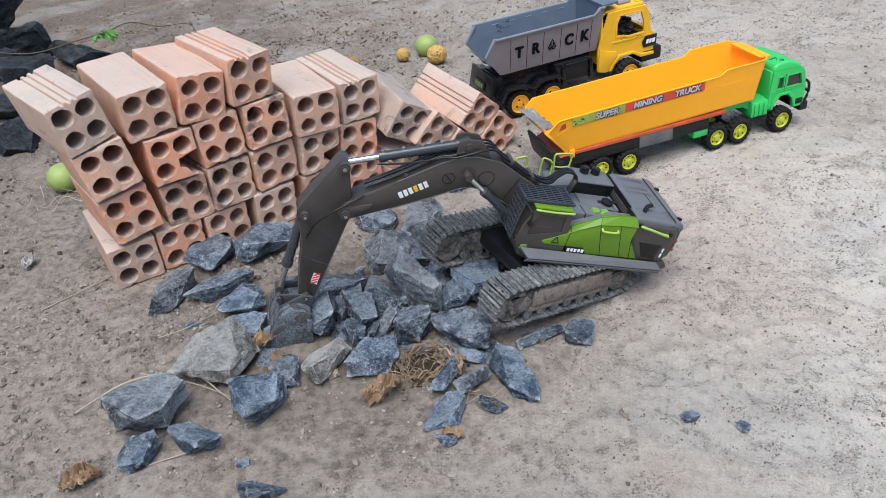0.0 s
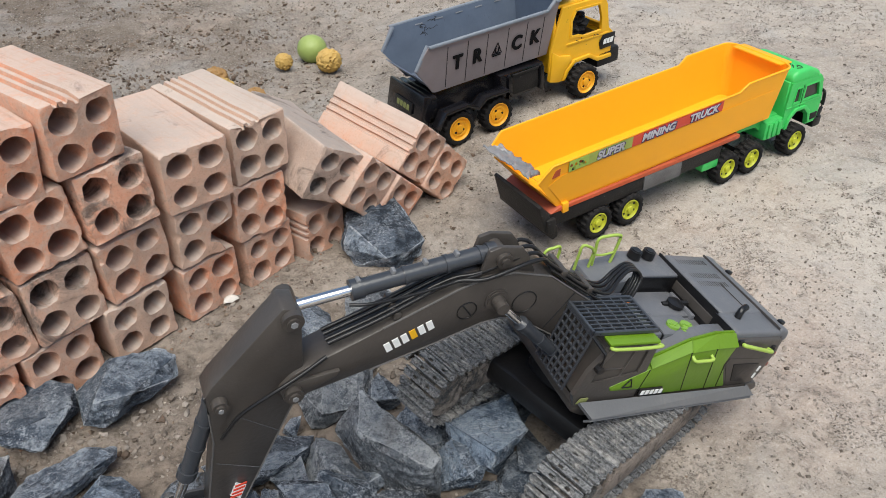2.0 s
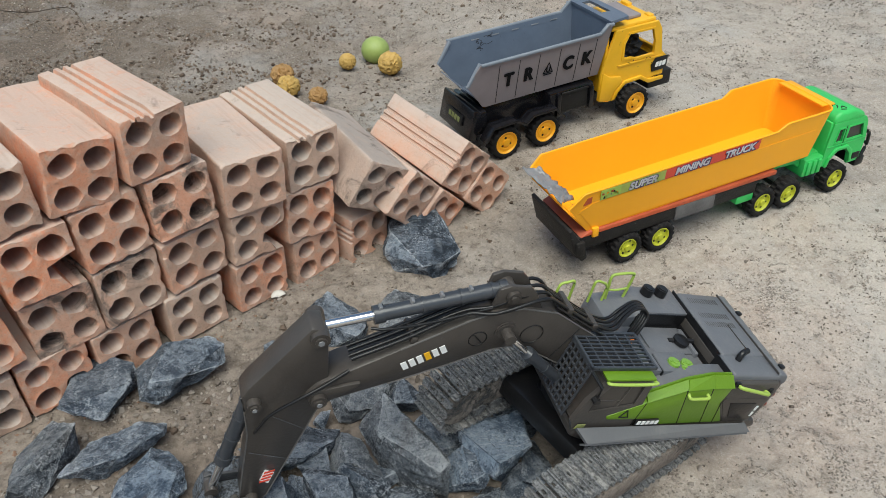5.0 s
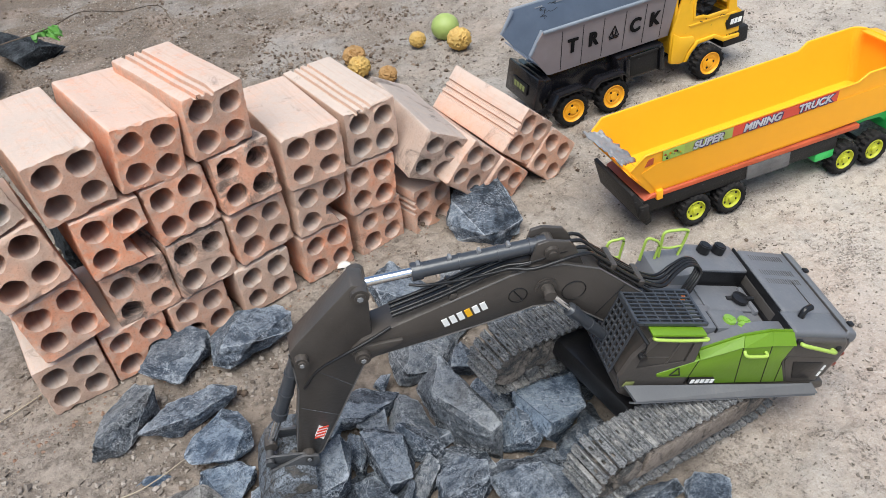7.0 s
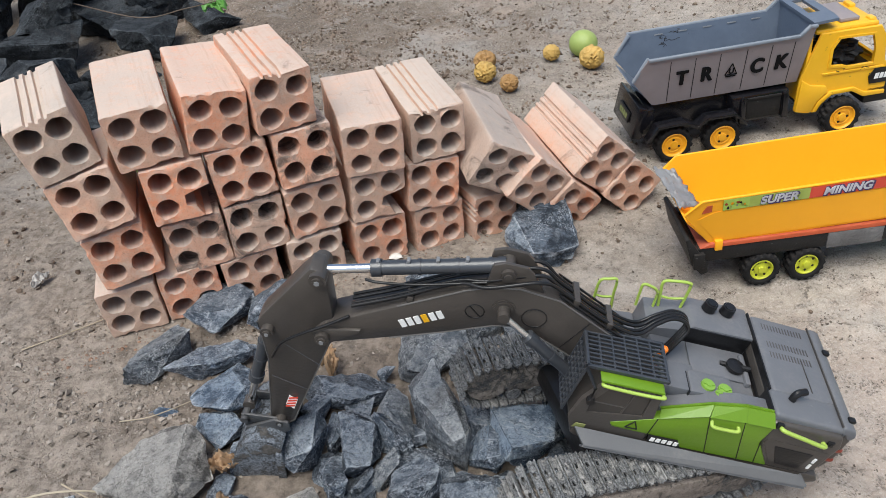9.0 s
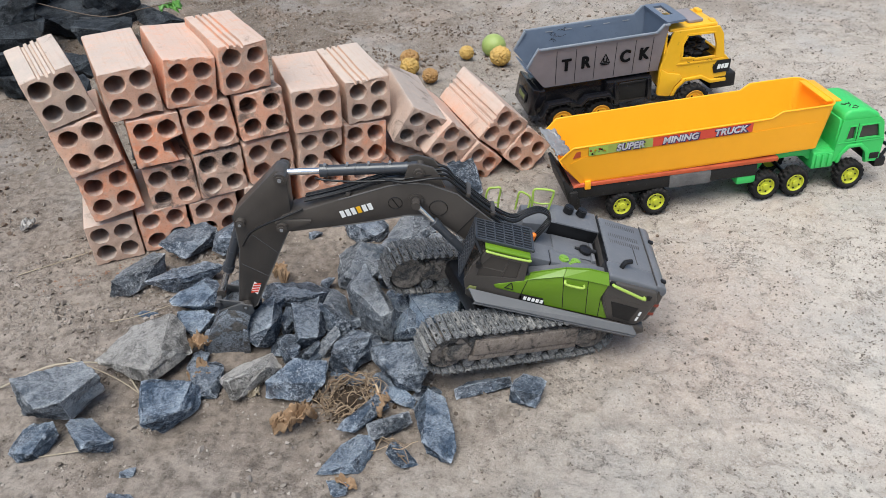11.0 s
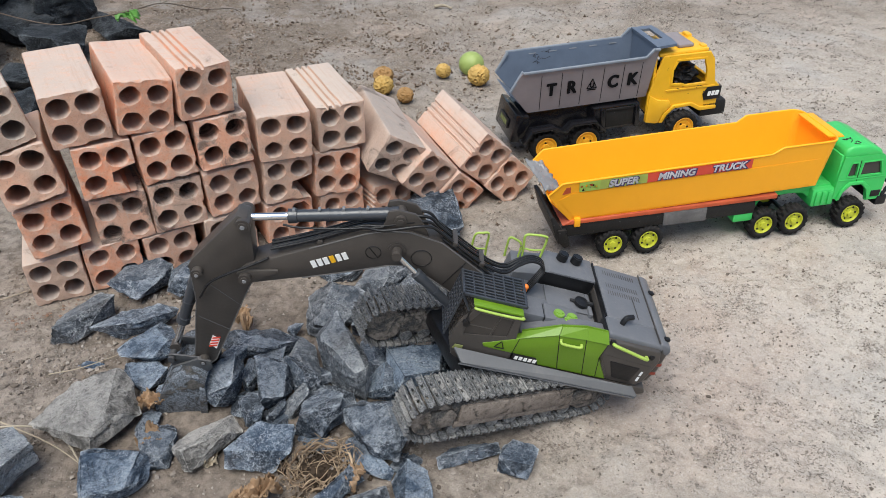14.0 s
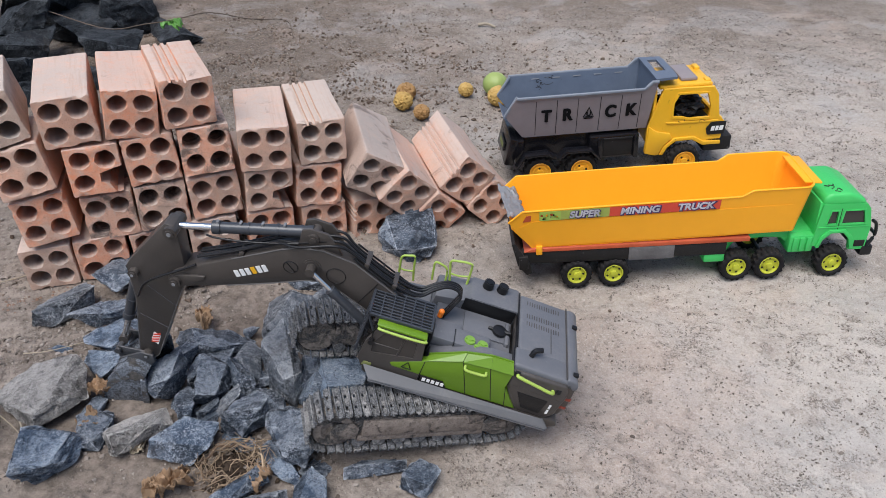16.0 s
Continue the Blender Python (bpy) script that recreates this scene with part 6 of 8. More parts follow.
    base = pose(0.061, -W + 0.0006, 0.1543) @ pose(0, 0, 0, 90 + lean, 0, 0) @ pose(0.005, 0, 0.0022, 0, 0, rise) @ Matrix.Diagonal((1.06, 1, 1, 1))
    bm = bmesh.new()
    box(bm, -0.016, 0.160, -0.0088, 0.0088, -0.0003, 0.0003)
    st = part("sticker", bm, STICKER, tub, "red and green sticker with bold lettering")
    st.matrix_local = base
    bm = bmesh.new()
    box(bm, -0.094, -0.016, -0.0088, 0.0088, -0.0003, 0.0003)
    part("sticker_field", bm, STICK_GREEN, st, "green part of the sticker")
    bm = bmesh.new()
    box(bm, -0.128, -0.094, -0.0088, 0.0088, -0.0003, 0.0003)
    part("sticker_picture", bm, PALE_LIME, st, "faded picture at the sticker's end")
    rng = random.Random(12)
    for k in range(11):
        bm = bmesh.new()
        x, y, r = -0.124 + k * 0.0026 + rng.uniform(-0.001, 0.001), rng.uniform(-0.006, 0.005), rng.uniform(0.0014, 0.0034)
        loop = [bm.verts.new((x + r * rng.uniform(0.6, 1.2) * math.cos(0.9 * j), y + r * rng.uniform(0.6, 1.2) * math.sin(0.9 * j), 0.0004 + k * 0.00003)) for j in range(7)]
        bm.faces.new(loop)
        bmesh.ops.solidify(bm, geom=bm.faces, thickness=0.0002)
        part("sticker_spot", bm, (RED, SILVER, PALE_LIME, BIN, STICK_GREEN, BLACK)[k * 5 % 6], st, "faded spot")
    for body, x in (("SUPER", -0.056), ("MINING", 0.032), ("TRUCK", 0.120)):
        writing("lettering_shadow", body, 0.0174, pose(x + 0.0012, -0.0010, 0.0009), PURPLE, st, 0.0002, 0.15, 0.0021)
        writing("lettering", body, 0.0174, pose(x, 0, 0.0014), SILVER_PRINT, st, 0.0002, 0.15, 0.0006)
    # silver tape at the torn tail corner
    bm = bmesh.new()
    n, m = 22, 12
    rows = []
    for i in range(n + 1):
        t = i / n
        row = []
        for j in range(m + 1):
            u = j / m
            crease = abs(noise.noise(Vector((t * 7, u * 4, 3)))) + 0.5 * abs(noise.noise(Vector((t * 17, u * 9, 5))))
            edge = 0.004 * noise.noise(Vector((t * 9, u * 2, 8)))
            row.append(bm.verts.new((-0.133 + 0.012 * t + 0.034 * u + edge, W + 0.001 - (0.100 - 0.016 * u) * t, 0.145 - 0.008 * u * (1 + 0.5 * t) + 0.010 * crease - 0.009 * t)))
        rows.append(row)
    for i in range(n):
        for j in range(m):
            bm.faces.new((rows[i][j], rows[i + 1][j], rows[i + 1][j + 1], rows[i][j + 1]))
    tape = part("tape", bm, SILVER, tub, "crumpled silver tape over the torn tail", 50)
    tape.modifiers.new("thick", "SOLIDIFY").thickness = 0.0012
    # trailer frame
    bm = bmesh.new()
    box(bm, -0.100, 0.262, -0.0555, -0.040, 0.054, 0.078, 0.002)
    box(bm, -0.100, 0.262, 0.040, 0.0555, 0.054, 0.078, 0.002)
    box(bm, -0.100, 0.262, -0.041, 0.041, 0.056, 0.070, 0.002)
    box(bm, -0.020, 0.085, -0.030, 0.030, 0.034, 0.058, 0.003)
    fr = part("trailer_frame", bm, WORN, lorry, "black worn trailer frame", 30)
    bm = bmesh.new()
    prism(bm, [(-0.095, 0.0785), (0.300, 0.0795), (0.300, 0.0870), (-0.080, 0.0850)], -0.0575, 0.0575, 0.001)
    part("trailer_deck", bm, RED, lorry, "red-orange deck under the tub", 30)
    bm = bmesh.new()
    prism(bm, [(-0.117, 0.096), (-0.111, 0.098), (-0.082, 0.052), (-0.080, 0.036), (-0.090, 0.032), (-0.106, 0.052)], -0.058, 0.058, 0.002)
    box(bm, -0.104, -0.088, -0.062, 0.062, 0.046, 0.072, 0.002)
    part("tail_ramp", bm, WORN, lorry, "black tail ramp hanging down", 30)
    bm = bmesh.new()
    box(bm, 0.090, 0.170, -0.0575, -0.030, 0.053, 0.0788, 0.001)
    part("frame_tape", bm, FRAME_TAPE, fr, "grey tape round the frame")
    # tractor
    bm = bmesh.new()
    prism(bm, [(0.225, 0.044), (0.262, 0.040), (0.282, 0.070), (0.330, 0.074), (0.360, 0.072), (0.380, 0.056), (0.420, 0.054), (0.420, 0.084), (0.300, 0.086), (0.240, 0.070)], -0.040, 0.040, 0.003)
    box(bm, 0.225, 0.262, -0.054, 0.054, 0.038, 0.058, 0.003)
    box(bm, 0.372, 0.416, -0.052, 0.052, 0.048, 0.082, 0.004)
    for k in range(3):
        box(bm, 0.378 + k * 0.012, 0.386 + k * 0.012, -0.055, -0.050, 0.052, 0.078, 0.001)
    part("tractor_chassis", bm, GREEN, lorry, "green plastic chassis with side tanks", 35)
    side = [(0.412, 0.060), (0.424, 0.060), (0.428, 0.072), (0.440, 0.084), (0.462, 0.084), (0.474, 0.072), (0.478, 0.050), (0.506, 0.050), (0.508, 0.092), (0.500, 0.128), (0.492, 0.138), (0.418, 0.140), (0.414, 0.100)]
    w1 = [(0.430, 0.101), (0.447, 0.101), (0.446, 0.126), (0.434, 0.126)]
    w2 = [(0.455, 0.101), (0.496, 0.101), (0.489, 0.126), (0.457, 0.126)]
    for s in (-1, 1):
        bm = bmesh.new()
        holed(bm, side, [w1, w2], s * 0.050 - 0.0025, s * 0.050 + 0.0025)
        cs = part("cab_side", bm, GREEN, lorry, "green plastic cab side", 30)
        for q in (w1, w2):
            bm = bmesh.new()
            prism(bm, q, s * 0.0485 - 0.001, s * 0.0485 + 0.001)
            part("window", bm, SMOKED, cs, "dark cab window")
            bm = bmesh.new()
            cx, cz = sum(p[0] for p in q) / 4, sum(p[1] for p in q) / 4
            holed(bm, [(cx + (px - cx) * 1.18, cz + (pz - cz) * 1.16) for px, pz in q], [q], s * 0.0528 - 0.0009, s * 0.0528 + 0.0009)
            part("window_frame", bm, GREEN, cs, "raised green window frame", 30)
        bm = bmesh.new()
        arch = [(0.418, 0.058), (0.423, 0.076), (0.437, 0.091), (0.464, 0.091), (0.479, 0.078), (0.484, 0.054), (0.478, 0.054), (0.473, 0.073), (0.461, 0.085), (0.441, 0.085), (0.428, 0.073), (0.424, 0.058)]
        prism(bm, arch, s * 0.0535 - 0.0025, s * 0.0535 + 0.0025, 0.0009)
        part("wheel_arch", bm, GREEN, cs, "raised green wheel arch", 30)
        bm = bmesh.new()
        prism(bm, [(0.416, 0.0945), (0.506, 0.0945), (0.506, 0.0965), (0.416, 0.0965)], s * 0.0525 - 0.0012, s * 0.0525 + 0.0012, 0.0005)
        part("belt_line", bm, GREEN, cs, "moulded line below the windows", 30)
        bm = bmesh.new()
        box(bm, 0.4502, 0.4512, s * 0.0527 - 0.0002, s * 0.0527 + 0.0002, 0.090, 0.131)
        part("door_seam", bm, BLACK, cs)
        bm = bmesh.new()
        box(bm, 0.486, 0.504, s * 0.0525 - 0.0015, s * 0.0525 + 0.0015, 0.056, 0.068, 0.001)
        part("side_lamp", bm, WORN, cs, "scuffed dark corner of the cab")
    bm = bmesh.new()
    prism(bm, [(0.416, 0.136), (0.494, 0.134), (0.488, 0.146), (0.462, 0.158), (0.428, 0.158), (0.417, 0.150)], -0.052, 0.052, 0.006, seg=3)
    box(bm, 0.413, 0.420, -0.049, 0.049, 0.062, 0.142, 0.002)
    sheet(bm, [(0.507, -0.050, 0.052), (0.507, 0.050, 0.052), (0.508, 0.050, 0.100), (0.508, -0.050, 0.100)], 0.005)
    bmesh.ops.recalc_face_normals(bm, faces=bm.faces)
    part("cab_shell", bm, GREEN, lorry, "green domed roof and front of the cab", 35)
    rng = random.Random(17)
    for k in range(5):
        bm = bmesh.new()
        x, y = 0.432 + rng.uniform(-0.006, 0.010), -0.030 + rng.uniform(-0.014, 0.014)
        pipe(bm, arc([(x, y, 0.1584), (x + rng.uniform(0.002, 0.007), y + rng.uniform(-0.006, 0.006), 0.1586), (x + rng.uniform(0.004, 0.010), y + rng.uniform(-0.008, 0.008), 0.1583)], 3), 0.0009, 5)
        part("scuff", bm, WORN, lorry, "dark scuff on the cab roof")
    bm = bmesh.new()
    sheet(bm, [(0.505, -0.047, 0.100), (0.505, 0.047, 0.100), (0.495, 0.047, 0.134), (0.495, -0.047, 0.134)], 0.002)
    part("windscreen", bm, SMOKED, lorry, "dark windscreen")
    bm = bmesh.new()
    box(bm, 0.500, 0.522, -0.054, 0.054, 0.036, 0.056, 0.004)
    pipe(bm, arc([(0.510, -0.052, 0.056), (0.520, -0.050, 0.075), (0.518, -0.050, 0.096), (0.510, -0.050, 0.104)], 4), 0.003, 8)
    pipe(bm, arc([(0.510, 0.052, 0.056), (0.520, 0.050, 0.075), (0.518, 0.050, 0.096), (0.510, 0.050, 0.104)], 4), 0.003, 8)
    pipe(bm, [(0.520, -0.05, 0.078), (0.520, 0.05, 0.078)], 0.003, 8)
    part("bumper", bm, BLACK, lorry, "black bumper with bull bar")
    for x in (0.0, 0.066, 0.284, 0.343, 0.453):
        bm = bmesh.new()
        rod(bm, (x, -0.05, 0.028), (x, 0.05, 0.028), 0.004, n=8)
        part("axle", bm, BLACK, lorry, "dark axle")
    for s in (-1, 1):
        for x in (0.0, 0.066, 0.284, 0.343, 0.453):
            wheel(lorry, x, s * 0.0475, 0.028, 0.028, 0.024, RIM_LIME, s)
    return lorry


mining_lorry()

# ---- toy excavator ----
def excavator():
    digger = empty("toy_excavator", pose(0.24, 1.03, 0.10, -6, -18, 189), "green and grey toy excavator climbing on broken stones", "toy excavator")
    inv = digger.matrix_world.inverted()

    # undercarriage: two tracks and a cross frame
    under = pose(0.168, 1.050, 0.070, -6, -11, 209)
    R, HALF, GAUGE, WIDE = 0.031, 0.112, 0.083, 0.046
    shoe = bmesh.new()
    box(shoe, -0.0046, -0.0008, -WIDE / 2, WIDE / 2, 0.0, 0.0026, 0.0004, seg=1)
    box(shoe, 0.0020, 0.0044, -WIDE / 2, WIDE / 2, 0.0, 0.0026, 0.0004, seg=1)
    for y in (-WIDE / 2 + 0.005, 0.0, WIDE / 2 - 0.005):
        box(shoe, -0.0010, 0.0022, y - 0.0064, y + 0.0064, 0.0, 0.0022)
    box(shoe, -0.0046, -0.0030, -WIDE / 2, WIDE / 2, 0.0022, 0.0062, 0.0004, seg=1)
    box(shoe, 0.0030, 0.0043, -WIDE / 2 + 0.001, WIDE / 2 - 0.001, 0.0022, 0.0040, 0.0003, seg=1)
    shoe_mesh = finish(shoe, "track_shoe", TRACK, 30)
    for s in (1, -1):
        bm = bmesh.new()
        side = [(-HALF + 0.022, -0.018), (HALF - 0.026, -0.018), (HALF - 0.018, 0.0), (HALF - 0.026, 0.017), (HALF - 0.060, 0.021), (-HALF + 0.030, 0.020), (-HALF + 0.020, 0.0)]
        prism(bm, side, s * GAUGE - 0.0175, s * GAUGE + 0.0175, 0.002)
        tr = part("track", bm, MUD, digger, "dusty track frame with rollers", 35)
        tr.matrix_local = inv @ under
        bm = bmesh.new()
        box(bm, -HALF + 0.030, HALF - 0.034, s * GAUGE + s * 0.020 - 0.003, s * GAUGE + s * 0.020 + 0.003, -0.007, 0.019, 0.002)
        box(bm, -HALF + 0.026, HALF - 0.030, s * GAUGE + s * 0.0175 - 0.003, s * GAUGE + s * 0.0175 + 0.003, -0.018, -0.009, 0.001)
        part("side_beam", bm, MUD_PALE, tr, "flat track beam caked with pale mud", 35)
        for x in (-HALF + 0.012, HALF - 0.012):
            bm = bmesh.new()
            prism(bm, [(x - 0.016, -0.012), (x + 0.016, -0.012), (x + 0.018, 0.006), (x + 0.010, 0.014), (x - 0.010, 0.014), (x - 0.018, 0.006)], s * GAUGE + s * 0.0195 - 0.002, s * GAUGE + s * 0.0195 + 0.002, 0.001)
            part("end_cover", bm, MUD, tr, "muddy cover over the idler", 35)
        for k in range(5):
            bm = bmesh.new()
            x = -0.062 + k * 0.031
            box(bm, x - 0.004, x + 0.004, s * GAUGE + s * 0.016 - 0.003, s * GAUGE + s * 0.016 + 0.003, 0.008, 0.0205, 0.001)
            part("bracket", bm, MUD, tr)
        for k in range(7):
            bm = bmesh.new()
            rod(bm, (-0.080 + k * 0.0265, s * GAUGE - 0.0185, -0.0215), (-0.080 + k * 0.0265, s * GAUGE + 0.0185, -0.0215), 0.0085, n=14)
            part("roller", bm, TRACK, tr, "dusty track roller")
        for x in (-HALF, HALF):
            bm = bmesh.new()
            lathe(bm, [(0.006, -0.017), (R - 0.005, -0.017), (R - 0.002, -0.010), (R - 0.002, 0.010), (R - 0.005, 0.017), (0.017, 0.017), (0.015, 0.013), (0.008, 0.013), (0.007, 0.019), (0.003, 0.019)] if s > 0 else [(0.003, -0.019), (0.007, -0.019), (0.008, -0.013), (0.015, -0.013), (0.017, -0.017), (R - 0.005, -0.017), (R - 0.002, -0.010), (R - 0.002, 0.010), (R - 0.005, 0.017), (0.006, 0.017)], 24, pose(x, s * GAUGE, 0))
            part("idler", bm, MUD, tr, "dusty idler wheel", 35)
        straight, bend = 2 * HALF, math.pi * R
        total = 2 * straight + 2 * bend
        n = 58
        for i in range(n):
            d = total * i / n
            if d < straight:
                m = pose(-HALF + d, 0, R)
            elif d < straight + bend:
                a = (d - straight) / R
                m = pose(HALF, 0, 0, 0, math.degrees(a)) @ pose(0, 0, R)
            elif d < 2 * straight + bend:
                m = pose(HALF - (d - straight - bend), 0, -R, 0, 180)
            else:
                a = (d - 2 * straight - bend) / R
                m = pose(-HALF, 0, 0, 0, 180 + math.degrees(a)) @ pose(0, 0, R)
            so = new("track_shoe", shoe_mesh)
            so.parent = tr
            so.matrix_local = pose(0, s * GAUGE + 0.0006 * math.sin(i * 5.1), 0) @ m @ pose(0, 0, 0, 0, 2.5 * math.sin(i * 3.7), 1.2 * math.sin(i * 2.3))
    bm = bmesh.new()
    box(bm, -0.050, 0.055, -GAUGE + 0.01, GAUGE - 0.01, -0.006, 0.020, 0.006)
    box(bm, -0.030, 0.030, -0.040, 0.040, 0.018, 0.036, 0.006)
    rod(bm, (0, 0, 0.03), (0, 0, 0.050), 0.045, n=28)
    cf = part("cross_frame", bm, BLACK, digger, "dark cross frame between the tracks", 35)
    cf.matrix_local = inv @ under

    # slewing platform and side step
    bm = bmesh.new()
    prism(bm, [(0.118, -0.004), (0.118, 0.008), (-0.140, 0.008), (-0.146, -0.002), (-0.130, -0.010), (0.100, -0.012)], -0.104, 0.041, 0.003)
    part("platform", bm, OLIVE, digger, "dark slewing platform", 35)
    bm = bmesh.new()
    q = [(0.118, 0.042, 0.010), (-0.120, 0.042, 0.006), (-0.131, 0.048, -0.004), (0.106, 0.055, 0.000)]
    sheet(bm, q, 0.004)
    sheet(bm, [(-0.131, 0.048, -0.004), (-0.120, 0.042, 0.006), (-0.126, 0.036, 0.000), (-0.133, 0.044, -0.009)], 0.003)
    sheet(bm, [(0.106, 0.055, 0.000), (-0.131, 0.048, -0.004), (-0.131, 0.044, -0.010), (0.106, 0.049, -0.007)], 0.002)
    bmesh.ops.recalc_face_normals(bm, faces=bm.faces)
    stp = part("side_step", bm, STEP, digger, "grey ribbed side step", 25)
    for k in range(30):
        t = k / 29
        bm = bmesh.new()
        x = 0.102 - 0.218 * t
        rod(bm, (x + 0.002, 0.0432, 0.0098 - 0.003 * t), (x - 0.003, 0.0525 - 0.006 * t, 0.0015 - 0.003 * t), 0.0006, n=5)
        part("tread", bm, STEP, stp)

    # engine house: rear block, counterweight
    bm = bmesh.new()
    side = [(-0.074, 0.008), (-0.124, 0.006), (-0.134, 0.016), (-0.137, 0.056), (-0.130, 0.073), (-0.058, 0.074), (-0.060, 0.044)]
    prism(bm, side, -0.096, 0.0405, 0.004, seg=3)
    rear = part("rear_body", bm, WARM, digger, "charcoal rear body with rounded corners", 35)
    bm = bmesh.new()
    prism(bm, [(-0.060, 0.060), (-0.128, 0.066), (-0.134, 0.074), (-0.128, 0.080), (-0.060, 0.083)], -0.092, 0.008, 0.004, seg=3)
    hood = part("engine_hood", bm, HOOD, digger, "grey engine hood with vent slots", 35)
    bm = bmesh.new()
    prism(bm, [(-0.057, 0.062), (-0.130, 0.062), (-0.136, 0.074), (-0.128, 0.079), (-0.057, 0.082)], 0.004, 0.036, 0.004, seg=3)
    part("hood_edge", bm, HOOD, hood, "", 35)
    for k in range(14):
        bm = bmesh.new()
        x = -0.070 - k * 0.0034
        box(bm, x - 0.0006, x + 0.0006, -0.082, -0.074, 0.0800, 0.0826 - k * 0.00012)
        part("vent_slot", bm, WARM, hood)
        for y0, y1 in ((-0.058, -0.050), (-0.044, -0.036)):
            bm = bmesh.new()
            box(bm, x - 0.0006, x + 0.0006, y0, y1, 0.0800, 0.0826 - k * 0.00012)
            part("vent_slot", bm, WARM, hood)
    bm = bmesh.new()
    prism(bm, [(-0.124, 0.066), (-0.143, 0.064), (-0.1445, 0.071), (-0.141, 0.0785), (-0.134, 0.0815), (-0.1265, 0.0818)], -0.092, 0.036, 0.003, seg=3)
    part("rear_cap", bm, HOOD, hood, "rounded grey cap of the counterweight", 40)
    for y in (-0.060, 0.024):
        bm = bmesh.new()
        box(bm, -0.1405, -0.1335, y - 0.003, y + 0.003, 0.0795, 0.0835, 0.0008)
        part("latch", bm, BLACK, hood, "small black latch")
    for x0, x1, y0, y1 in ((-0.1260, -0.1250, -0.092, 0.034), (-0.074, -0.0738, -0.060, -0.020), (-0.104, -0.1036, -0.040, 0.000)):
        bm = bmesh.new()
        box(bm, min(x0, x1), max(x0, x1), y0, y1, 0.0800, 0.0822)
        part("seam", bm, WARM, hood)
    bm = bmesh.new()
    pipe(bm, arc([(-0.078, 0.014, 0.081), (-0.080, 0.012, 0.089), (-0.089, 0.009, 0.091)], 4), 0.0036, 10)
    part("lever", bm, BLACK, hood, "black stub pipe")
    bm = bmesh.new()
    prism(bm, [(-0.122, 0.010), (-0.141, 0.014), (-0.1455, 0.036), (-0.1435, 0.064), (-0.136, 0.076), (-0.128, 0.078)], -0.093, 0.036, 0.005, seg=3)
    cw = part("counterweight", bm, OLIVE, digger, "dark rounded counterweight", 40)
    for z0, z1 in ((0.028, 0.034), (0.044, 0.050)):
        bm = bmesh.new()
        box(bm, -0.1448, -0.131, 0.004, 0.0368, z0, z1, 0.002)
        part("tail_light", bm, TAIL, cw, "orange-red reflector strip")
    bm = bmesh.new()
    for z in (0.022, 0.032):
        box(bm, -0.1240, -0.1212, 0.0400, 0.0420, z - 0.004, z + 0.003)
    part("print", bm, WHITE, rear, "small unreadable white print")
    bm = bmesh.new()
    prism(bm, [(-0.086, 0.010), (-0.126, 0.010), (-0.130, 0.046), (-0.064, 0.050), (-0.063, 0.043)], 0.0395, 0.0411, 0.0004)
    lower = part("side_cover", bm, OLIVE, rear, "dark lower side cover")
    bm = bmesh.new()
    prism(bm, [(-0.089, 0.016), (-0.114, 0.014), (-0.117, 0.040), (-0.075, 0.042)], 0.0408, 0.0419, 0.0006)
    part("side_grille", bm, BLACK, lower, "black inset side grille")

    def grip(pts, r=0.0022, name="handrail", mat=PALE_LIME, parent=digger):
        bm = bmesh.new()
        pipe(bm, arc(pts, 5), r, 8)
        return part(name, bm, mat, parent, "pale green handrail", 50)

    grip([(-0.066, 0.040, 0.070), (-0.066, 0.047, 0.073), (-0.090, 0.048, 0.068), (-0.113, 0.047, 0.062), (-0.115, 0.040, 0.060)])

    for x, z in ((-0.064, 0.0715), (-0.122, 0.0610)):
        bm = bmesh.new()
        box(bm, x - 0.0035, x + 0.0035, 0.0385, 0.0425, z - 0.0035, z + 0.0035, 0.001)
        rod(bm, (x, 0.042, z), (x, 0.0437, z), 0.0018, n=10)
        part("rail_bracket", bm, BLACK, digger, "small black rail bracket")
    bm = bmesh.new()
    prism(bm, [(0.044, 0.008), (-0.058, 0.008), (-0.056, 0.073), (-0.029, 0.073), (0.002, 0.066), (0.044, 0.046)], 0.012, 0.0312, 0.001)
    part("deck_edge", bm, HOOD, digger, "grey strip behind the doors", 30)
    # green side doors
    green = [(0.044, 0.020), (0.012, 0.010), (-0.083, 0.010), (-0.059, 0.043), (-0.060, 0.068), (-0.031, 0.068), (0.004, 0.065), (0.046, 0.047), (0.088, 0.027), (0.084, 0.021)]
    bm = bmesh.new()
    prism(bm, green, 0.0315, 0.0425, 0.002)
    gp = part("side_panel", bm, LIME, digger, "lime green side doors with black seams", 30)
    low = [(-0.060, 0.068), (-0.031, 0.068), (0.004, 0.065), (0.046, 0.047)]
    high = [(-0.056, 0.079), (-0.029, 0.079), (0.001, 0.072), (0.044, 0.050)]
    for (xa, za), (xb, zb), (xc, zc), (xd, zd) in zip(low, low[1:], high[1:], high):
        bm = bmesh.new()
        sheet(bm, [(xa, 0.0424, za), (xb, 0.0424, zb), (xc, 0.033, zc), (xd, 0.033, zd)], 0.002)
        sheet(bm, [(xd, 0.033, zd), (xc, 0.033, zc), (xc, 0.0305, zc - 0.001), (xd, 0.0305, zd - 0.001)], 0.002)
        bmesh.ops.remove_doubles(bm, verts=bm.verts, dist=0.0003)
        bmesh.ops.recalc_face_normals(bm, faces=bm.faces)
        part("panel_top", bm, LIME, gp, "sloping green top of the side doors", 25)
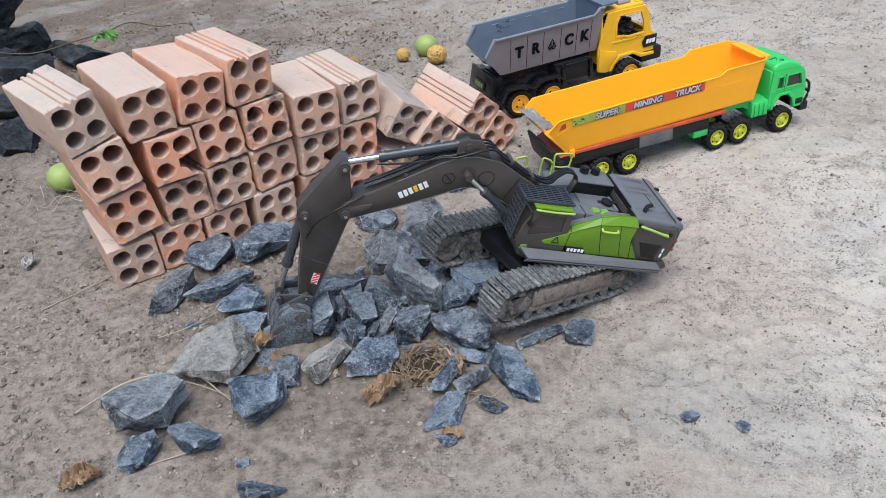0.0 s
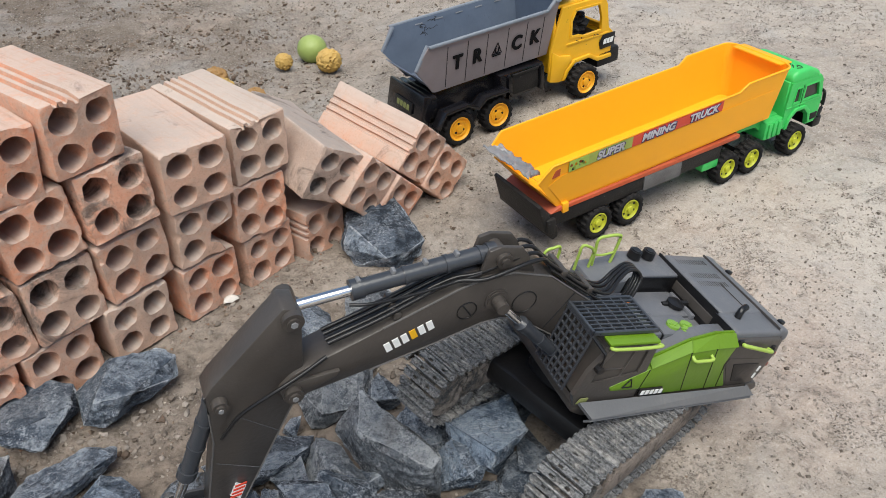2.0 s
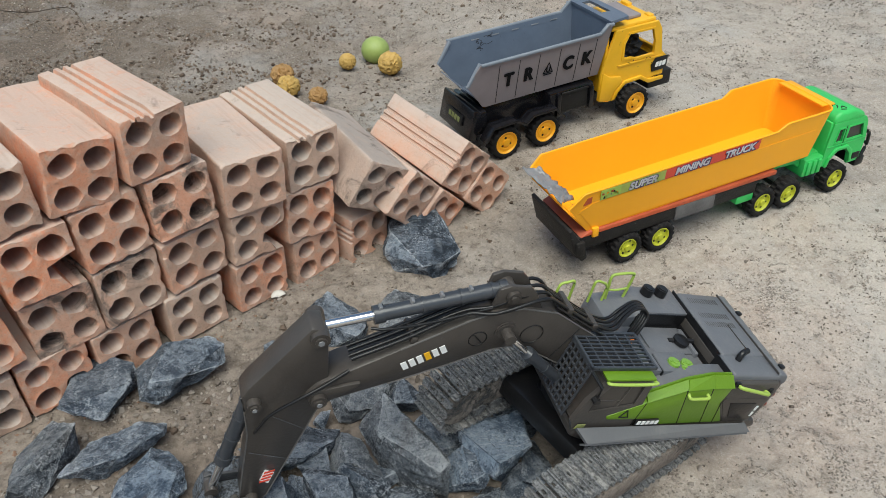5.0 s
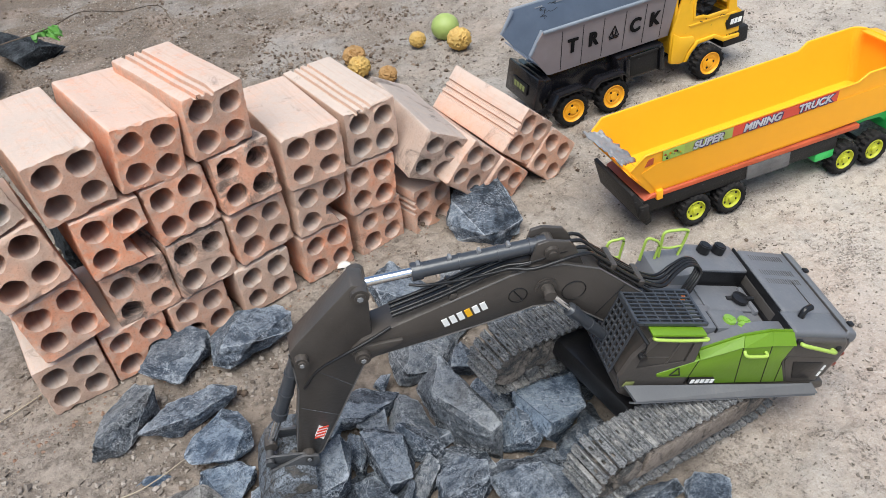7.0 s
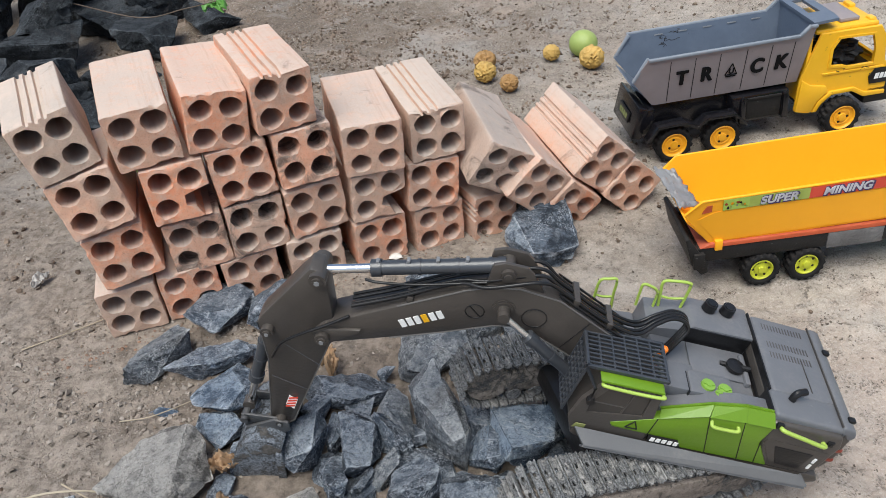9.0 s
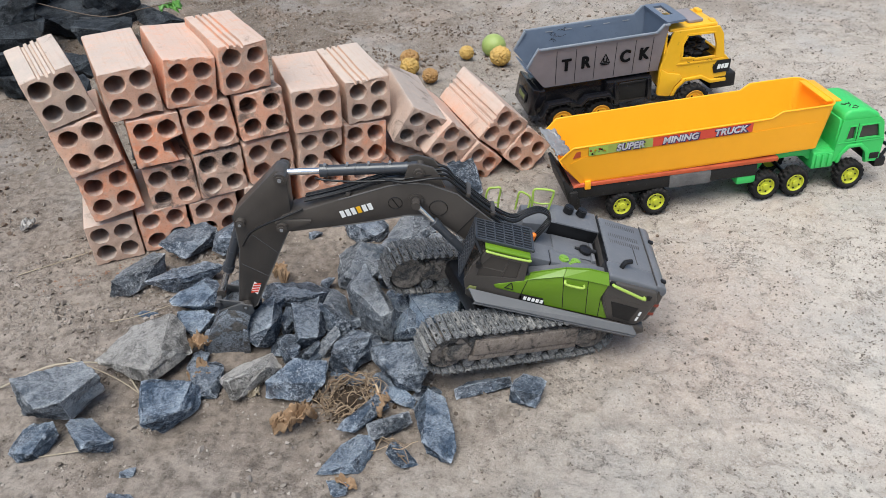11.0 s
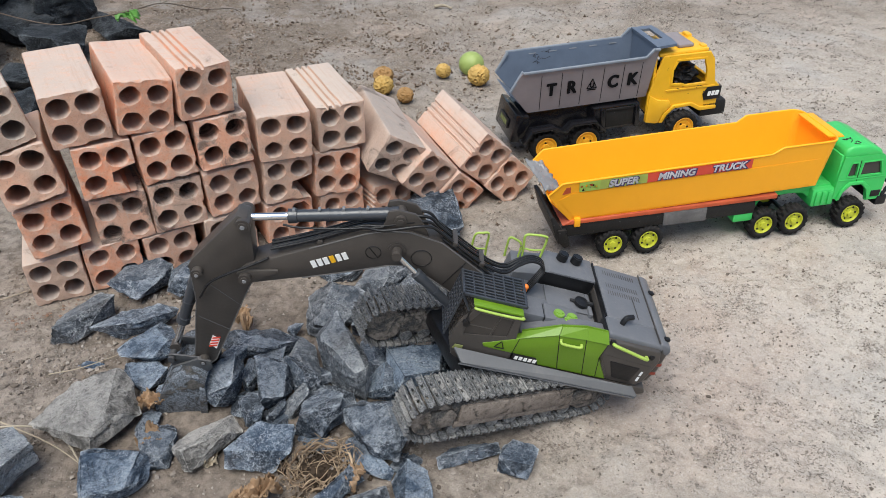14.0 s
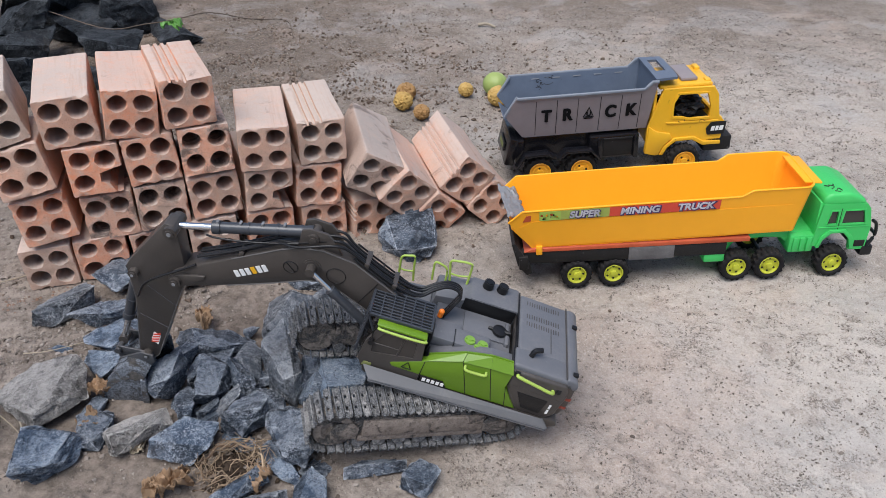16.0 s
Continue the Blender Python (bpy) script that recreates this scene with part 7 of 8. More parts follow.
    for x0, x1 in ((0.047, 0.058), (-0.016, 0.004), (-0.050, -0.031), (-0.068, -0.059)):
        bm = bmesh.new()
        top = 0.046 if x0 > 0.03 else 0.043 if x0 < -0.06 else 0.067
        rod(bm, (x0, 0.0424, 0.012), (x1 if x0 < 0 else 0.047, 0.0424, top), 0.0006, n=6)
        part("seam", bm, BLACK, gp)
    grip([(-0.001, 0.042, 0.060), (-0.002, 0.047, 0.058), (-0.014, 0.047, 0.057), (-0.027, 0.047, 0.058), (-0.028, 0.042, 0.059)], 0.0018)
    bm = bmesh.new()
    prism(bm, [(0.044, 0.012), (0.008, 0.009), (0.016, 0.022), (0.046, 0.022)], 0.0428, 0.0436, 0.0002)
    lg = part("maker_plate", bm, BLACK, gp, "black plate with a light emblem")
    bm = bmesh.new()
    for k in range(5):
        x = 0.042 - k * 0.006
        prism(bm, [(x, 0.0135), (x - 0.0042, 0.0135), (x - 0.0042, 0.019), (x, 0.019)], 0.0436, 0.0441)
    part("emblem_bars", bm, WHITE, lg, "white bars")
    bm = bmesh.new()
    tri = [(0.072, 0.026), (0.060, 0.026), (0.066, 0.037)]
    for a, b in zip(tri, tri[1:] + tri[:1]):
        rod(bm, (a[0], 0.0432, a[1]), (b[0], 0.0432, b[1]), 0.0006, n=6)
    part("warning_triangle", bm, BLACK, gp, "small warning triangle")
    bm = bmesh.new()
    prism(bm, [(0.120, 0.010), (0.108, 0.010), (0.108, 0.017), (0.118, 0.017)], 0.0425, 0.0433, 0.0003)
    part("badge", bm, PLATE, gp, "small yellow badge")

    # cab
    out = [(0.120, 0.006), (0.046, 0.010), (0.050, 0.040), (0.056, 0.076), (0.066, 0.079), (0.112, 0.079), (0.124, 0.050), (0.127, 0.020)]
    win = [(0.114, 0.034), (0.062, 0.044), (0.064, 0.071), (0.106, 0.072), (0.115, 0.050)]
    for y in (0.039, -0.018):
        bm = bmesh.new()
        holed(bm, out, [win], y - 0.0025, y + 0.0025)
        cs = part("cab_side", bm, WARM, digger, "charcoal cab side frame", 30)
        bm = bmesh.new()
        prism(bm, win, y - 0.001, y + 0.001)
        part("window", bm, SMOKED, cs, "dark tinted cab window")
        bm = bmesh.new()
        rod(bm, (0.082, y + 0.001, 0.040), (0.080, y + 0.001, 0.072), 0.0012, n=6)
        rod(bm, (0.114, y + 0.001, 0.050), (0.082, y + 0.001, 0.050), 0.0008, n=6)
        part("window_bar", bm, OLIVE, cs)
    bm = bmesh.new()
    prism(bm, [(0.056, 0.076), (0.066, 0.081), (0.112, 0.081), (0.114, 0.075)], -0.018, 0.040, 0.002)
    prism(bm, [(0.046, 0.010), (0.050, 0.010), (0.060, 0.076), (0.055, 0.076)], -0.018, 0.038, 0.001)
    box(bm, 0.048, 0.122, -0.017, 0.038, 0.008, 0.014)
    part("cab_shell", bm, WARM, digger, "charcoal cab roof and back", 30)
    bm = bmesh.new()
    sheet(bm, [(0.126, -0.016, 0.020), (0.126, 0.037, 0.020), (0.112, 0.037, 0.078), (0.112, -0.016, 0.078)], 0.0015)
    part("windscreen", bm, SMOKED, digger, "dark windscreen behind the cage")
    bm = bmesh.new()
    prism(bm, [(0.076, 0.020), (0.092, 0.018), (0.092, 0.026), (0.080, 0.028), (0.076, 0.056), (0.070, 0.056)], 0.002, 0.024, 0.002)
    part("seat", bm, BLACK, digger, "dark seat inside the cab")
    bm = bmesh.new()
    prism(bm, [(0.054, 0.0795), (0.116, 0.0795), (0.118, 0.0835), (0.056, 0.0835)], 0.030, 0.042, 0.0015)
    part("roof_trim", bm, LIME, digger, "lime green roof trim")
    grip([(0.056, 0.041, 0.079), (0.058, 0.046, 0.081), (0.085, 0.046, 0.080), (0.112, 0.045, 0.080), (0.114, 0.041, 0.078)], 0.0017)
    # protective cage: roof and front, of flat bars
    bm = bmesh.new()
    for x0, x1, y0, y1 in ((0.051, 0.0542, -0.018, 0.0315), (0.1288, 0.132, -0.018, 0.0315), (0.051, 0.132, -0.018, -0.0150), (0.051, 0.132, 0.0285, 0.0315)):
        box(bm, x0, x1, y0, y1, 0.0838, 0.0882, 0.0006, seg=1)
    cage = part("roof_cage", bm, CAGE, digger, "black slatted guard over the cab roof", 30)

    def slat(x0, x1, y0, y1, z0, z1):
        bm = bmesh.new()
        box(bm, x0, x1, y0, y1, z0, z1, 0.0004, seg=1)
        return part("cage_bar", bm, CAGE, cage, "", 30)

    for y in np.linspace(-0.0165, 0.0300, 10)[1:-1]:
        slat(0.053, 0.130, y - 0.0009, y + 0.0009, 0.0846, 0.0876)
    for x in np.linspace(0.053, 0.130, 7)[1:-1]:
        slat(x - 0.0009, x + 0.0009, -0.0165, 0.030, 0.0842, 0.0872)
    for x, y in ((0.060, -0.012), (0.060, 0.026), (0.110, -0.012), (0.110, 0.026)):
        slat(x - 0.0015, x + 0.0015, y - 0.0015, y + 0.0015, 0.078, 0.0842)
    lean = -math.degrees(math.atan2(0.002, 0.066))
    for y in np.linspace(-0.0170, 0.0305, 8):
        slat(-0.0012, 0.0012, y - 0.0011, y + 0.0011, -0.067, 0.0).matrix_local = pose(0.1305, 0, 0.0845, 0, lean, 0)
    for k in range(9):
        z = -0.002 - k * 0.008
        slat(-0.0016, 0.0008, -0.0178, 0.0313, z - 0.0011, z + 0.0011).matrix_local = pose(0.1305, 0, 0.0845, 0, lean, 0)
    # hinge bracket of the cage
    bm = bmesh.new()
    pipe(bm, [(0.130, 0.031, 0.083), (0.120, 0.044, 0.074), (0.118, 0.045, 0.060)], 0.0018, 6)
    rod(bm, (0.118, 0.042, 0.056), (0.118, 0.048, 0.056), 0.004, n=10)
    part("mirror", bm, BLACK, digger, "black mirror arm")
    # deck between cab and hood
    bm = bmesh.new()
    box(bm, -0.058, 0.046, -0.060, 0.012, 0.008, 0.056, 0.003)
    box(bm, 0.010, 0.046, -0.020, 0.014, 0.050, 0.064, 0.002)
    box(bm, -0.028, 0.018, -0.012, 0.016, 0.050, 0.066, 0.003)
    box(bm, -0.054, -0.048, -0.052, -0.012, 0.050, 0.062, 0.002)
    part("deck", bm, HOOD, digger, "grey recessed deck", 30)
    for q in ([(-0.0590, -0.096, 0.055), (-0.0590, 0.004, 0.055), (-0.0585, 0.004, 0.081), (-0.0585, -0.096, 0.081)], [(-0.0560, 0.004, 0.055), (-0.0560, 0.030, 0.055), (-0.0555, 0.030, 0.080), (-0.0555, 0.004, 0.080)], [(0.014, -0.0585, 0.055), (-0.057, -0.0585, 0.055), (-0.057, -0.0580, 0.076), (0.014, -0.0580, 0.076)], [(0.0185, -0.010, 0.050), (0.0185, 0.016, 0.050), (0.0190, 0.016, 0.064), (0.0190, -0.010, 0.064)]):
        bm = bmesh.new()
        sheet(bm, q, 0.0012)
        bmesh.ops.recalc_face_normals(bm, faces=bm.faces)
        part("recess_wall", bm, BLACK, digger, "black inner wall of the deck recess")
    bm = bmesh.new()
    box(bm, -0.050, 0.008, -0.056, -0.016, 0.0562, 0.0585, 0.001)
    part("deck_plate", bm, HOOD, digger, "", 30)
    bm = bmesh.new()
    prism(bm, [(0.052, 0.010), (-0.060, 0.010), (-0.060, 0.078), (0.006, 0.078), (0.014, 0.070), (0.052, 0.064)], -0.104, -0.0595, 0.003)
    part("tool_box", bm, HOOD, digger, "grey tank and tool box", 30)
    bm = bmesh.new()
    prism(bm, [(0.108, 0.008), (0.052, 0.008), (0.052, 0.040), (0.100, 0.034)], -0.102, -0.062, 0.003)
    part("front_step", bm, HOOD, digger, "grey stepped front box", 30)
    for x, y, r in ((-0.001, 0.005, 0.0072), (-0.018, 0.007, 0.0072), (-0.010, 0.0135, 0.0040)):
        bm = bmesh.new()
        rod(bm, (x, y, 0.0655), (x, y, 0.0685), r, r * 0.95, 20)
        rod(bm, (x, y, 0.068), (x, y, 0.0698), r * 0.45, r * 0.4, 12)
        box(bm, x - r * 0.8, x + r * 0.8, y - 0.0008, y + 0.0008, 0.0683, 0.0696)
        part("fuel_cap", bm, CAP_GREEN, digger, "lime green round cap")
    for x in (-0.014, -0.034):
        bm = bmesh.new()
        rod(bm, (x, -0.090, 0.074), (x, -0.090, 0.080), 0.005, n=16)
        rod(bm, (x, -0.090, 0.079), (x, -0.090, 0.088), 0.0076, 0.0070, 20)
        rod(bm, (x, -0.090, 0.0878), (x, -0.090, 0.0892), 0.0055, 0.0050, 20)
        part("exhaust", bm, BLACK, digger, "black round air filter cap")
    bm = bmesh.new()
    rod(bm, (0.041, -0.026, 0.062), (0.041, -0.026, 0.069), 0.0036, n=14)
    bmesh.ops.create_uvsphere(bm, u_segments=14, v_segments=8, radius=0.0040, matrix=pose(0.041, -0.026, 0.0705))
    part("beacon", bm, AMBER, digger, "orange beacon light", 50)
    bm = bmesh.new()
    lathe(bm, [(0.004, -0.002), (0.0095, -0.002), (0.0095, 0.002), (0.006, 0.003)], 18, pose(-0.040, -0.032, 0.062, 90))
    rod(bm, (-0.026, -0.036, 0.058), (-0.055, -0.030, 0.064), 0.003, n=8)
    part("knob", bm, BLACK, digger, "black pipe fitting")
    # rails beside the boom
    grip([(0.102, -0.090, 0.040), (0.106, -0.090, 0.064), (0.108, -0.090, 0.084), (0.100, -0.090, 0.089), (0.092, -0.090, 0.090), (0.088, -0.090, 0.070), (0.083, -0.090, 0.050)], 0.0016)
    grip([(0.106, -0.090, 0.064), (0.098, -0.090, 0.063), (0.087, -0.090, 0.066)], 0.0013)
    grip([(0.060, -0.090, 0.062), (0.063, -0.090, 0.080), (0.064, -0.090, 0.092), (0.056, -0.090, 0.092), (0.046, -0.090, 0.086), (0.042, -0.090, 0.064)], 0.0016)
    grip([(0.036, -0.092, 0.064), (0.042, -0.092, 0.086), (0.045, -0.092, 0.100), (0.036, -0.092, 0.104), (0.020, -0.092, 0.106), (0.016, -0.092, 0.100), (0.013, -0.092, 0.066)], 0.0017)
    grip([(0.040, -0.092, 0.080), (0.028, -0.092, 0.080), (0.015, -0.092, 0.084)], 0.0013)

    # boom
    YB, TB = -0.0285, 0.0165
    bo = [(0.383, 0.004), (0.376, 0.016), (0.366, 0.024), (0.310, 0.063), (0.253, 0.103), (0.232, 0.114), (0.205, 0.120), (0.165, 0.116), (0.092, 0.080), (0.062, 0.050), (0.056, 0.030), (0.074, 0.020), (0.140, 0.050), (0.180, 0.068), (0.200, 0.070), (0.217, 0.065), (0.259, 0.042), (0.309, 0.017), (0.360, -0.007), (0.376, -0.009), (0.384, -0.003)]
    bm = bmesh.new()
    prism(bm, bo, YB - TB, YB + TB, 0.0025)
    boom = part("boom", bm, OLIVE, digger, "charcoal boom arm with pins and plates", 35)
    near = YB + TB
    # thin pale strips paint the edge highlight along the worn boom plate
    for run in (bo[3:10], bo[11:18]):
        bm = bmesh.new()
        pipe(bm, [(x, near - 0.0006, z) for x, z in run], 0.0009, 6)
        part("worn_highlight", bm, EDGE, boom, "pale worn edge of the side plate with a painted highlight")

    def on_boom(x, z):
        return (x, near + 0.0004, z)

    for (x, z, r) in ((0.213, 0.092, 0.011), (0.373, 0.002, 0.008), (0.236, 0.085, 0.0)):
        if r:
            bm = bmesh.new()
            rod(bm, (x, YB - TB - 0.0012, z), (x, YB + TB + 0.0012, z), r, n=28)
            rod(bm, (x, YB - TB - 0.0022, z), (x, YB + TB + 0.0022, z), r * 0.82, n=28)
            rod(bm, (x, YB - TB - 0.0085, z), (x, YB + TB + 0.0085, z), r * 0.55, n=20)
            pn = part("pin", bm, OLIVE, boom, "round pin with bolt head")
            bm = bmesh.new()
            rod(bm, (x, YB - TB - 0.0100, z), (x, YB + TB + 0.0100, z), r * 0.34, n=16)
            part("bolt", bm, SILVER, pn, "worn bright bolt head")
    for cx, cz, r in ((0.238, 0.080, 0.009), (0.182, 0.088, 0.012)):
        n = 24
        bm = bmesh.new()
        pipe(bm, [on_boom(cx + r * math.cos(6.2832 * k / n), cz + r * math.sin(6.2832 * k / n)) for k in range(n + 1)], 0.0005, 5)
        if r < 0.01:
            rod(bm, on_boom(cx + r * 0.75, cz + r * 0.66), on_boom(cx - r * 0.75, cz - r * 0.66), 0.0006, n=5)
        part("engraving", bm, BLACK, boom, "fine raised ring")
    bm = bmesh.new()
    rod(bm, on_boom(0.146, 0.056), on_boom(0.130, 0.097), 0.0005, n=5)
    part("seam", bm, BLACK, boom, "fine raised seam")
    # emblem: plain slanted white bars with one yellow
    u = Vector((0.258 - 0.312, 0.072 - 0.034)).normalized()
    vz = Vector((-u.y, u.x)) * -1 if u.x > 0 else Vector((u.y, -u.x))
    c0 = Vector((0.284, 0.054))
    for k in range(6):
        bm = bmesh.new()
        a = c0 + u * (-0.0225 + k * 0.0078)
        pts = [a - vz * 0.0052, a + u * 0.0056 - vz * 0.0052, a + u * 0.0056 + vz * 0.0052, a + vz * 0.0052]
        prism(bm, [(p.x, p.y) for p in pts], near, near + 0.0007)
        part("emblem_bar", bm, YELLOW if k == 3 else WHITE, boom, "yellow emblem bar" if k == 3 else "white emblem bar")
    # cylinder bracket on the bend
    bm = bmesh.new()
    for y in (YB - 0.012, YB + 0.008):
        prism(bm, [(0.236, 0.110), (0.236, 0.138), (0.226, 0.143), (0.205, 0.143), (0.196, 0.136), (0.180, 0.116)], y, y + 0.004, 0.001)
    rod(bm, (0.220, YB - 0.016, 0.131), (0.220, YB + 0.016, 0.131), 0.007, n=18)
    rod(bm, (0.220, YB - 0.018, 0.131), (0.220, YB + 0.018, 0.131), 0.004, n=12)
    part("bracket", bm, OLIVE, boom, "lugs for the stick cylinder")

    def ram(a, b, split, r, name="cylinder", tilt_y=YB):
        A, B = Vector((a[0], tilt_y, a[1])), Vector((b[0], tilt_y, b[1]))
        mid = A + (B - A) * split
        bm = bmesh.new()
        rod(bm, mid, B, r, n=18)
        rod(bm, mid - (B - A).normalized() * 0.002, mid + (B - A).normalized() * 0.008, r * 1.2, n=18)
        for k in (0.35, 0.65, 0.9):
            p = mid + (B - mid) * k
            rod(bm, p, p + (B - A).normalized() * 0.003, r * 1.12, n=18)
        rod(bm, B - (B - A).normalized() * 0.004, B + (B - A).normalized() * 0.004, r * 1.15, n=14)
        c = part(name, bm, CAGE, digger, "dark hydraulic cylinder with collars", 40)
        bm = bmesh.new()
        rod(bm, A, mid, r * 0.62, n=16)
        part("piston_rod", bm, CHROME, c, "bright chrome piston rod", 40)
        bm = bmesh.new()
        rod(bm, A - Vector((0, r * 0.9, 0)), A + Vector((0, r * 0.9, 0)), r * 1.0, n=14)
        part("eye", bm, OLIVE, c)

    ram((0.388, 0.074), (0.226, 0.130), 0.30, 0.0072)
    A, B = Vector((0.388, YB, 0.074)), Vector((0.226, YB, 0.130))
    for k in (0.33, 0.50, 0.66, 0.82):
        p = A + (B - A) * k + Vector((0.003, 0, 0.0075))
        bm = bmesh.new()
        box(bm, p.x - 0.0016, p.x + 0.0016, YB - 0.003, YB + 0.003, p.z - 0.002, p.z + 0.002, 0.0005)
        part("clip", bm, SILVER, digger, "small worn clip on the cylinder")
    ram((0.213, 0.092), (0.106, 0.018), 0.29, 0.0058, tilt_y=YB + TB + 0.009)
    ram((0.213, 0.092), (0.106, 0.018), 0.29, 0.0058, tilt_y=YB - TB - 0.009)
    # hoses along the boom
    for dy, dz in ((-0.006, 0), (0.0, 0.001), (0.006, 0), (0.012, 0.002)):
        bm = bmesh.new()
        pipe(bm, arc([(0.037, -0.034 + dy * 0.55, 0.060), (0.029, -0.039 + dy * 0.55, 0.080), (0.024, -0.045 + dy * 0.6, 0.092), (0.031, -0.048 + dy * 0.6, 0.099), (0.045, -0.046 + dy * 0.6, 0.101), (0.060, -0.040 + dy * 0.7, 0.096), (0.080, YB - 0.003 + dy, 0.087 + dz), (0.120, YB + dy, 0.100 + dz), (0.168, YB + dy, 0.124 + dz), (0.192, YB + dy * 1.6, 0.136), (0.236, YB + dy * 1.8, 0.116 + dz), (0.262, YB + dy, 0.104 + dz), (0.312, YB + dy, 0.069 + dz), (0.352, YB + dy, 0.044 + dz)], 5), 0.0019, 7)
        part("hose", bm, BLACK, digger, "black hydraulic hose", 60)
    bm = bmesh.new()
    pipe(bm, arc([(0.352, near, 0.036), (0.372, near + 0.004, 0.020), (0.392, near + 0.006, 0.004), (0.412, near + 0.004, -0.020), (0.420, near, -0.050)], 5), 0.0017, 7)
    pipe(bm, arc([(0.236, near - 0.004, 0.116), (0.290, near - 0.002, 0.098), (0.330, near, 0.090), (0.345, near - 0.004, 0.086)], 5), 0.0014, 7)
    part("hose", bm, BLACK, digger, "black hydraulic hose", 60)
    for x, z in ((0.300, 0.074), (0.150, 0.117), (0.110, 0.097)):
        bm = bmesh.new()
        box(bm, x - 0.003, x + 0.003, YB - 0.012, YB + 0.015, z - 0.004, z + 0.003, 0.0008)
        part("clamp", bm, OLIVE, boom, "hose clamp")
    # ladder guard on the rear of the boom
    bm = bmesh.new()
    pipe(bm, [(0.168, YB - 0.014, 0.122), (0.090, YB - 0.014, 0.084), (0.090, YB + 0.014, 0.084), (0.168, YB + 0.014, 0.122)], 0.0013, 6)
    guard = part("step_guard", bm, BLACK, boom, "black ladder on the boom")
    for y in (YB - 0.007, YB + 0.007):
        bm = bmesh.new()
        rod(bm, (0.168, y, 0.122), (0.090, y, 0.084), 0.0011, n=6)
        part("slat", bm, CAGE, guard)
    for k in range(5):
        t = k / 4
        x, z = 0.165 - 0.072 * t, 0.1205 - 0.0352 * t
        bm = bmesh.new()
        rod(bm, (x, YB - 0.014, z), (x, YB + 0.014, z), 0.0011, n=6)
        part("rung", bm, BLACK, guard)

    # stick
    TS = 0.0125
    st = [(0.397, 0.083), (0.385, 0.083), (0.378, 0.066), (0.366, 0.020), (0.362, 0.000), (0.366, -0.020), (0.386, -0.160), (0.394, -0.171), (0.406, -0.171), (0.413, -0.160), (0.424, -0.060), (0.434, -0.024), (0.440, -0.006), (0.436, 0.006)]
    bm = bmesh.new()
    prism(bm, st, YB - TS, YB + TS, 0.002)
    stick = part("stick", bm, OLIVE, digger, "charcoal stick arm with a striped mark", 35)
    ns = YB + TS
    # the same painted highlight on the worn edges of the stick
    for run in (st[4:8], st[9:13]):
        bm = bmesh.new()
        pipe(bm, [(x, ns - 0.0006, z) for x, z in run], 0.0008, 6)
        part("worn_highlight", bm, EDGE, stick, "pale worn edge of the side plate with a painted highlight")
    for x, z, r, t in ((0.388, 0.074, 0.0085, 0.018), (0.373, 0.002, 0.0075, 0.026), (0.428, -0.011, 0.0065, 0.020), (0.401, -0.161, 0.0070, 0.020)):
        bm = bmesh.new()
        rod(bm, (x, YB - t, z), (x, YB + t, z), r, n=18)
        rod(bm, (x, YB - t - 0.002, z), (x, YB + t + 0.002, z), r * 0.62, n=16)
        pn = part("pin", bm, OLIVE, stick, "round pin with bolt head")
        bm = bmesh.new()
        rod(bm, (x, YB - t - 0.003, z), (x, YB + t + 0.003, z), r * 0.34, n=6)
        part("bolt", bm, SILVER, pn, "worn bright bolt head")
    for y in (YB - TB - 0.004, YB + TB):
        bm = bmesh.new()
        prism(bm, [(0.384, 0.004), (0.374, 0.012), (0.350, 0.020), (0.338, 0.023), (0.340, 0.016), (0.354, 0.006), (0.366, -0.007), (0.378, -0.008)], y, y + 0.004, 0.0008)
        part("fork", bm, OLIVE, boom, "fork lug at the boom's end")
    bm = bmesh.new()
    prism(bm, [(0.3865, -0.120), (0.3965, -0.115), (0.3985, -0.132), (0.3885, -0.138)], ns, ns + 0.0007)
    mk = part("stripe_mark", bm, WHITE, stick, "white mark with red stripes")
    for k in range(4):
        bm = bmesh.new()
        z = -0.1165 - k * 0.0052
        x = 0.3866 + k * 0.0006
        prism(bm, [(x, z - 0.0004), (x + 0.0097, z - 0.0046), (x + 0.0099, z - 0.0022), (x + 0.0002, z + 0.0020)], ns + 0.0006, ns + 0.0012)
        part("red_stripe", bm, STICKER, mk, "red stripe")
    bm = bmesh.new()
    rod(bm, (0.410, ns + 0.0002, -0.030), (0.371, ns + 0.0002, -0.052), 0.0004, n=5)
    rod(bm, (0.418, ns + 0.0002, -0.086), (0.378, ns + 0.0002, -0.098), 0.0004, n=5)
    part("seam", bm, STEEL, stick)
    # bucket cylinder and linkage
    ram((0.440, -0.160), (0.429, -0.014), 0.33, 0.0070)
    bm = bmesh.new()
    for y in (YB - 0.018, YB + 0.015):
        prism(bm, [(0.398, -0.155), (0.442, -0.160), (0.446, -0.168), (0.440, -0.174), (0.400, -0.168)], y, y + 0.003, 0.0008)
        prism(bm, [(0.436, -0.160), (0.446, -0.162), (0.434, -0.196), (0.424, -0.196)], y, y + 0.003, 0.0008)
    rod(bm, (0.441, YB - 0.022, -0.167), (0.441, YB + 0.022, -0.167), 0.0045, n=14)
    part("bucket_link", bm, STEEL, digger, "bare metal bucket linkage", 35)
    # bucket: curved shell with side plates, teeth
    YW = 0.044
